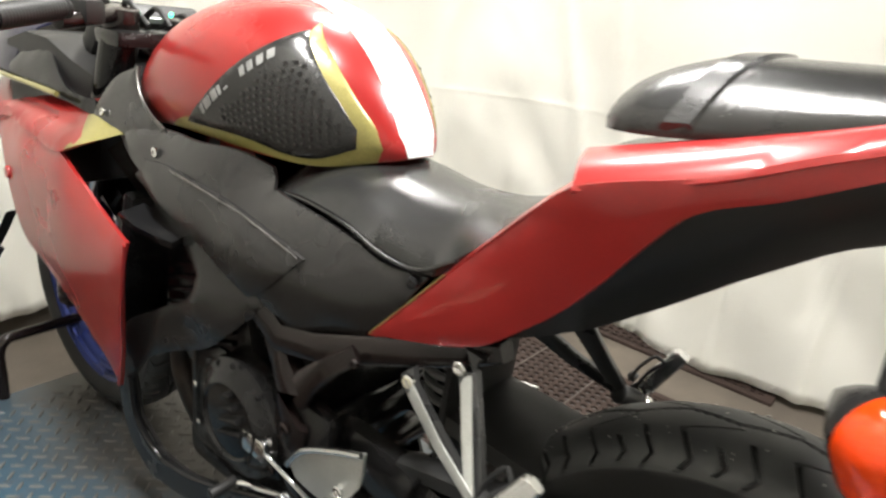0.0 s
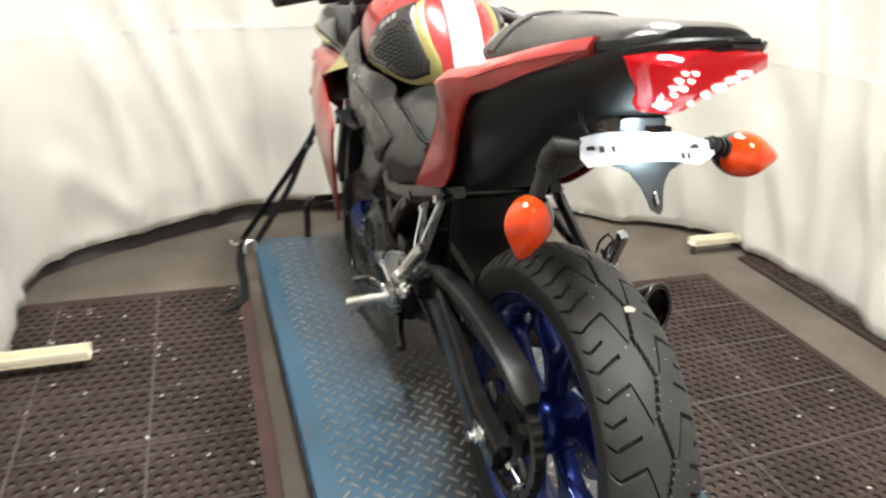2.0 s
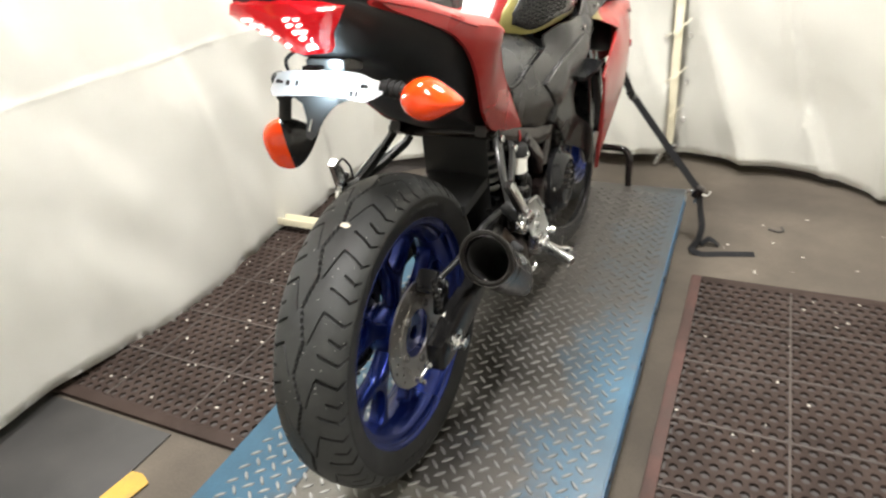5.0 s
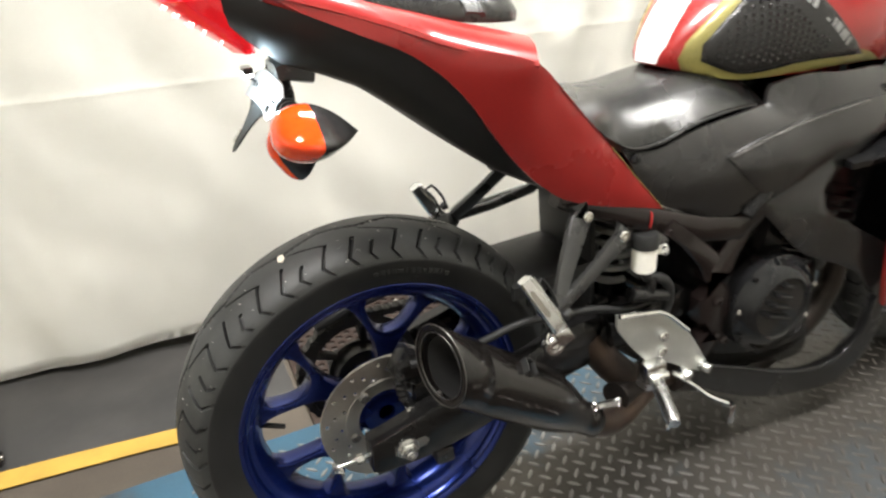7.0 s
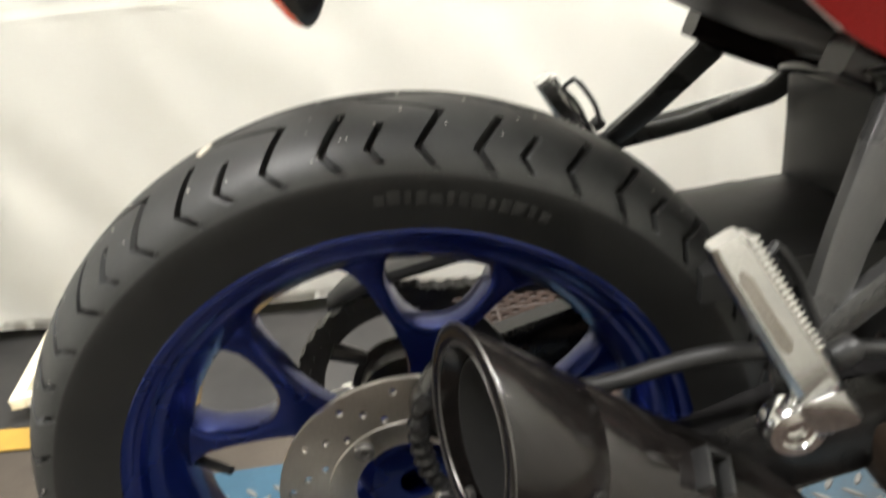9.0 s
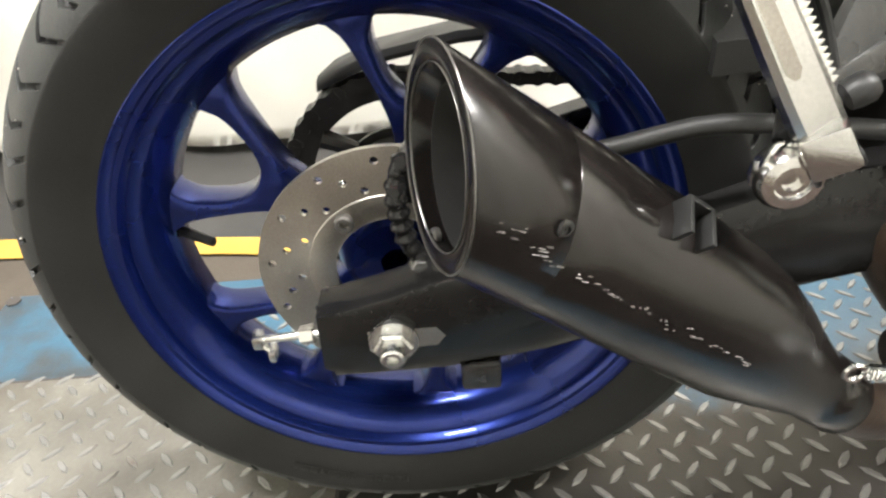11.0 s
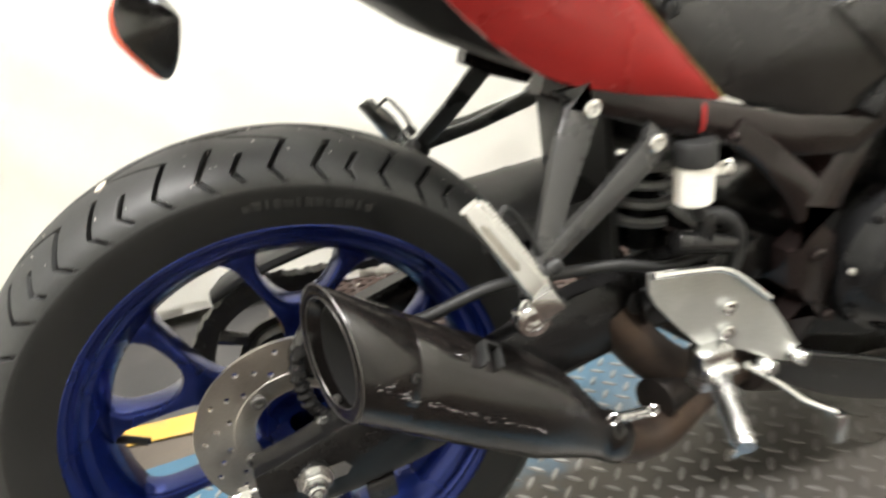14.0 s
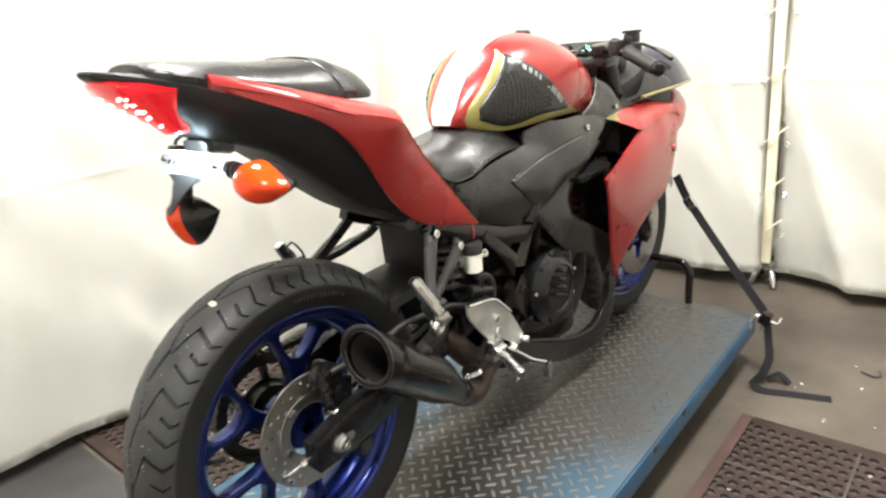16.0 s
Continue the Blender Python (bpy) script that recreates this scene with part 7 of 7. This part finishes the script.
part("plate_lamp", box(bmesh.new(), -0.016, 0.016, -0.112, -0.100, 0.846, 0.854, 0.002), GLOSSB, bike)
part("lamp_led", box(bmesh.new(), -0.014, 0.014, -0.113, -0.101, 0.8435, 0.8465, 0.001), LEDWHITE, bike, "glowing white plate lamp")


def almond(front, lens):
    """Half of an indicator: round lens to the rear, or tapered housing to the front; its outer end drawn to a point."""
    rows = []
    for k in range(9):
        f = k / 8
        if lens:
            y, r = -0.038 * math.sin(f * 1.5708), max(0.0, math.cos(f * 1.5708)) ** 0.75
        else:
            y, r = 0.058 * f, (1 - f ** 1.7)
        r = max(r, 0.02)
        ring = []
        for j in range(28):
            a = 6.28319 * j / 28
            c, s_ = math.cos(a), math.sin(a)
            x = (0.054 if c > 0 else 0.040) * c * (1.0 if c < 0 else (0.82 + 0.18 * c ** 3))
            z = 0.0315 * s_ * (1 - (0.42 * max(c, 0) ** 1.6))
            ring.append(Vector((x * r, y, z * r)))
        rows.append(ring)
    return loft(bmesh.new(), rows)


def indicator(m, stem, label):
    ob = part("indicator", almond(0, False), GREY, bike, label, 60)
    ob.matrix_basis = m
    ln = part("lens", almond(0, True), ORANGE, ob, "glossy amber lens", 60)
    bm = tube(bmesh.new(), smooth_path([Vector(p) for p in stem], 0.008), 0.0105, 14)
    for k in range(3):
        p = Vector(stem[0]).lerp(Vector(stem[1]), 0.3 + 0.25 * k)
        d = (Vector(stem[1]) - Vector(stem[0])).normalized() * 0.002
        tube(bm, [p - d, p + d], [0.0135, 0.0135], 14)
    part("indicator_stem", bm, BLACK, bike)


indicator(pose(0.168, -0.077, 0.803, -8, 4, 6), [(0.098, -0.084, 0.820), (0.135, -0.082, 0.814), (0.15, -0.078, 0.810)], "amber indicator with dark grey housing, standing out level")
lm = Matrix(((0.05, 0.80, 0.60, -0.126), (0.10, 0.59, -0.80, -0.047), (-0.99, 0.10, 0.02, 0.710), (0, 0, 0, 1)))
indicator(Matrix.LocRotScale(lm.translation, lm.to_quaternion(), None), [(-0.109, -0.048, 0.806), (-0.113, -0.045, 0.780), (-0.120, -0.046, 0.748)], "amber indicator hanging down from its bent stem")
bm = bmesh.new()
tube(bm, smooth_path([(-0.075, -0.07, 0.835), (-0.082, -0.062, 0.85), (-0.07, -0.04, 0.862), (-0.05, -0.02, 0.868)], 0.008), 0.003, 8)
rod(bm, (-0.086, -0.082, 0.820), (-0.108, -0.052, 0.816), 0.0125)
rod(bm, (-0.104, -0.060, 0.822), (-0.110, -0.046, 0.800), 0.0135)
part("indicator_clamp", bm, BLACK, bike)

# ---- front end ----
def front_wheel():
    rim, spokes = wheel_rim(0.226, 0.044, 0.040, 0.055, 95)
    w = part("front_wheel", rim, BLUE, bike, "gloss blue front rim with forked spokes")
    for sb in spokes:
        part("spoke", sb, BLUE, w)
    w.matrix_basis = pose(*FX, 0, 0, FSTEER)
    tr, ca = tyre(0.290, 0.055, 0.224, 480, 48, 17)
    part("tyre", ca, RUBBER, w, "black tyre sidewalls", 60)
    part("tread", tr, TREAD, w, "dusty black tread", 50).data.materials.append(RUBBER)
    d = part("brake_disc", brake_disc(0.098, 0.149, 0.072, 48, 6, 0.07), STEEL, w, "drilled front brake disc")


FSTEER = 0.0
front_wheel()
for s in (-1, 1):
    bm = bmesh.new()
    rod(bm, (s * 0.095, 1.075, 0.86), (s * 0.095, 1.255, 0.48), 0.0215)
    fk = part("fork_leg", bm, CHROME, bike, "polished fork tube")
    bm = bmesh.new()
    rod(bm, (s * 0.095, 1.235, 0.52), (s * 0.095, 1.335, 0.300), 0.028, 0.026)
    box(bm, s * 0.080, s * 0.110, 1.32, 1.37, 0.265, 0.325, 0.008)
    part("fork_slider", bm, FRAMEM, fk)
bm = bmesh.new()
rod(bm, (-0.10, 1.345, 0.29), (0.10, 1.345, 0.29), 0.012)
part("front_axle", bm, CHROME, bike)
bm = box(bmesh.new(), 0.060, 0.105, 1.20, 1.27, 0.30, 0.40, 0.012, Matrix.Rotation(radians(20), 4, "X"))
part("front_caliper", bm, ENGINE, bike)
rows = []
for k in range(14):
    a = radians(15 + 120 * k / 13)
    r = 0.312
    c = Vector((0, FX.y + r * math.cos(a), FX.z + r * math.sin(a)))
    n = Vector((0, math.cos(a), math.sin(a)))
    rows.append([c + Vector((-0.070, 0, 0)) - n * 0.045, c + Vector((-0.062, 0, 0)), c + n * 0.012, c + Vector((0.062, 0, 0)), c + Vector((0.070, 0, 0)) - n * 0.045, c + Vector((0.058, 0, 0)) - n * 0.006, c + n * 0.007, c + Vector((-0.058, 0, 0)) - n * 0.006])
part("front_mudguard", loft(bmesh.new(), rows), GLOSSB, bike, "black front mudguard")

bm = bmesh.new()
box(bm, -0.125, 0.125, 1.035, 1.115, 0.835, 0.862, 0.010)
rod(bm, (0, 1.065, 0.85), (0, 1.060, 0.882), 0.020)
part("top_yoke", bm, ENGINE, bike)
for s in (-1, 1):
    part("fork_cap", hexbolt(bmesh.new(), (s * 0.095, 1.075, 0.862), (0, -0.2, 1), 0.014, 0.014), ALLOY, bike)
    bm = bmesh.new()
    rod(bm, (s * 0.10, 1.072, 0.884), (s * 0.215, 1.011, 0.872), 0.012)
    rod(bm, (s * 0.095, 1.08, 0.86), (s * 0.095, 1.075, 0.895), 0.028)
    hb = part("handlebar", bm, FRAMEM, bike, "black clip-on handlebar")
    hb.matrix_basis = pose(0, 1.06, 0) @ Matrix.Rotation(radians(-3), 4, "Z") @ pose(0, -1.06, 0)
    up = 0.0 if s > 0 else 0.034
    ga, gb = Vector((s * 0.205, 1.016, 0.874 + up / 2)), Vector((s * 0.318, 0.935, 0.842 + up))
    ln = (gb - ga).length
    prof = [(0.0, 0.0005), (0.0, 0.0185), (0.006, 0.0185), (0.008, 0.0165)]
    for k in range(20):
        f = 0.012 + (ln - 0.018) * k / 20
        prof += [(f, 0.0166), (f + 0.0025, 0.0170), (f + 0.0035, 0.0166)]
    bm = lathe(bmesh.new(), prof + [(ln - 0.004, 0.0166), (ln, 0.0160), (ln, 0.0005)], ga, gb - ga, 16, closed=False)
    part("grip", bm, BLACK, hb, "ribbed black rubber grip")
    part("bar_end", rod(bmesh.new(), (s * 0.318, 0.935, 0.842 + up), (s * 0.331, 0.925, 0.838 + up), 0.015), GLOSSB, hb)
    bm = bmesh.new()
    box(bm, s * 0.165 - 0.02, s * 0.165 + 0.02, 1.02, 1.07, 0.868, 0.905, 0.008, Matrix.Rotation(radians(s * -25), 4, "Z"))
    part("switch_pod", bm, BLACK, hb)
    bm = bmesh.new()
    tube(bm, smooth_path([(s * 0.165, 1.075, 0.892), (s * 0.20, 1.085, 0.890), (s * 0.26, 1.055, 0.876), (s * 0.33, 0.985, 0.858)], 0.012), 0.0062, 10, flat=0.7)
    part("lever", bm, GLOSSB, hb, "black lever")
bm = bmesh.new()
box(bm, 0.180, 0.212, 1.020, 1.052, 0.894, 0.920, 0.008, Matrix.Rotation(radians(-20), 4, "Z"))
box(bm, 0.178, 0.214, 1.018, 1.054, 0.919, 0.926, 0.003, Matrix.Rotation(radians(-20), 4, "Z"))
rod(bm, (0.195, 1.04, 0.900), (0.185, 1.03, 0.880), 0.010)
box(bm, 0.165, 0.225, 1.022, 1.046, 0.872, 0.898, 0.008, Matrix.Rotation(radians(-28), 4, "Z"))
part("brake_reservoir", bm, BLACK, bike, "square black brake fluid box")
bm = box(bmesh.new(), -0.095, 0.095, 1.165, 1.205, 0.80, 0.90, 0.012, Matrix.Rotation(radians(38), 4, "X"))
dash = part("instrument_panel", bm, BLACK, bike, "black instrument panel")
part("display", box(bmesh.new(), -0.02, 0.075, 1.158, 1.163, 0.822, 0.884, 0.002, Matrix.Rotation(radians(38), 4, "X")), shader("grey_display", (0.30, 0.34, 0.31), 0.15, 0, 0.1, 20, 0), dash, "grey display glass")
part("display", lathe(bmesh.new(), [(0, 0.0005), (0, 0.034), (0.004, 0.036), (0.004, 0.0005)], (-0.055, 1.166, 0.862), (0, -0.79, 0.61), 28, closed=False), GLOSSB, dash)
bm = bmesh.new()
bmesh.ops.create_uvsphere(bm, u_segments=10, v_segments=6, radius=0.004)
part("neutral_lamp", moved(bm, pose(0.02, 1.128, 0.885)), glow("green_led", (0.05, 1.0, 0.45), 6.0), dash, "glowing green neutral light")
for a in range(4):
    part("cable", tube(bmesh.new(), smooth_path([(0.06 - 0.04 * a, 1.06, 0.87), (0.075 - 0.05 * a, 1.10, 0.88 + 0.008 * a), (0.04 - 0.03 * a, 1.16, 0.85), (0.02, 1.18, 0.80)], 0.012), 0.0048, 8), BLACK, bike)
part("cable", tube(bmesh.new(), smooth_path([(0.165, 1.07, 0.89), (0.10, 1.12, 0.90), (0.06, 1.14, 0.84), (0.05, 1.12, 0.74)], 0.012), 0.005, 8), BLACK, bike)
part("cable", tube(bmesh.new(), smooth_path([(-0.165, 1.07, 0.89), (-0.10, 1.12, 0.90), (-0.06, 1.14, 0.84), (-0.05, 1.10, 0.70)], 0.012), 0.0055, 8), BLACK, bike)
rows = []
for y, w, zc in ((1.38, 0.159, 0.846), (1.42, 0.159, 0.858), (1.48, 0.154, 0.858), (1.55, 0.144, 0.836), (1.61, 0.129, 0.802), (1.66, 0.106, 0.764), (1.69, 0.085, 0.738)):
    arc = [Vector((w * f, y - 0.05 * (1 - abs(f)) * (y < 1.40), 0.738 + (zc - 0.738) * (1 - abs(f) ** 5))) for f in [-1 + k / 9 for k in range(19)]]
    rows.append(arc + [p - Vector((0, 0, 0.004)) for p in reversed(arc)])
part("windscreen", loft(bmesh.new(), rows), SCREEN, bike, "dark smoked windscreen", 60)

# black inner fairing that closes the nose behind the yoke
rows = []
for y, w, z0, z1 in ((1.12, 0.118, 0.60, 0.775), (1.18, 0.132, 0.58, 0.795), (1.26, 0.136, 0.56, 0.822), (1.34, 0.140, 0.56, 0.824), (1.42, 0.142, 0.56, 0.80)):
    rows.append([Vector((-w, y, z1)), Vector((-w * 0.75, y, z1 + 0.004)), Vector((w * 0.75, y, z1 + 0.004)), Vector((w, y, z1)), Vector((w, y, z0)), Vector((-w, y, z0))])
part("inner_fairing", loft(bmesh.new(), rows), BLACK, bike, "matt black inner fairing behind the screen")
for s in (-1, 1):
    part("screen_bracket", tube(bmesh.new(), smooth_path([(s * 0.10, 1.17, 0.78), (s * 0.115, 1.26, 0.79), (s * 0.12, 1.36, 0.80)], 0.015), 0.009, 10), BLACK, bike)
    part("fork_guard", rod(bmesh.new(), (s * 0.095, 1.085, 0.845), (s * 0.095, 1.15, 0.70), 0.030), GLOSSB, bike)
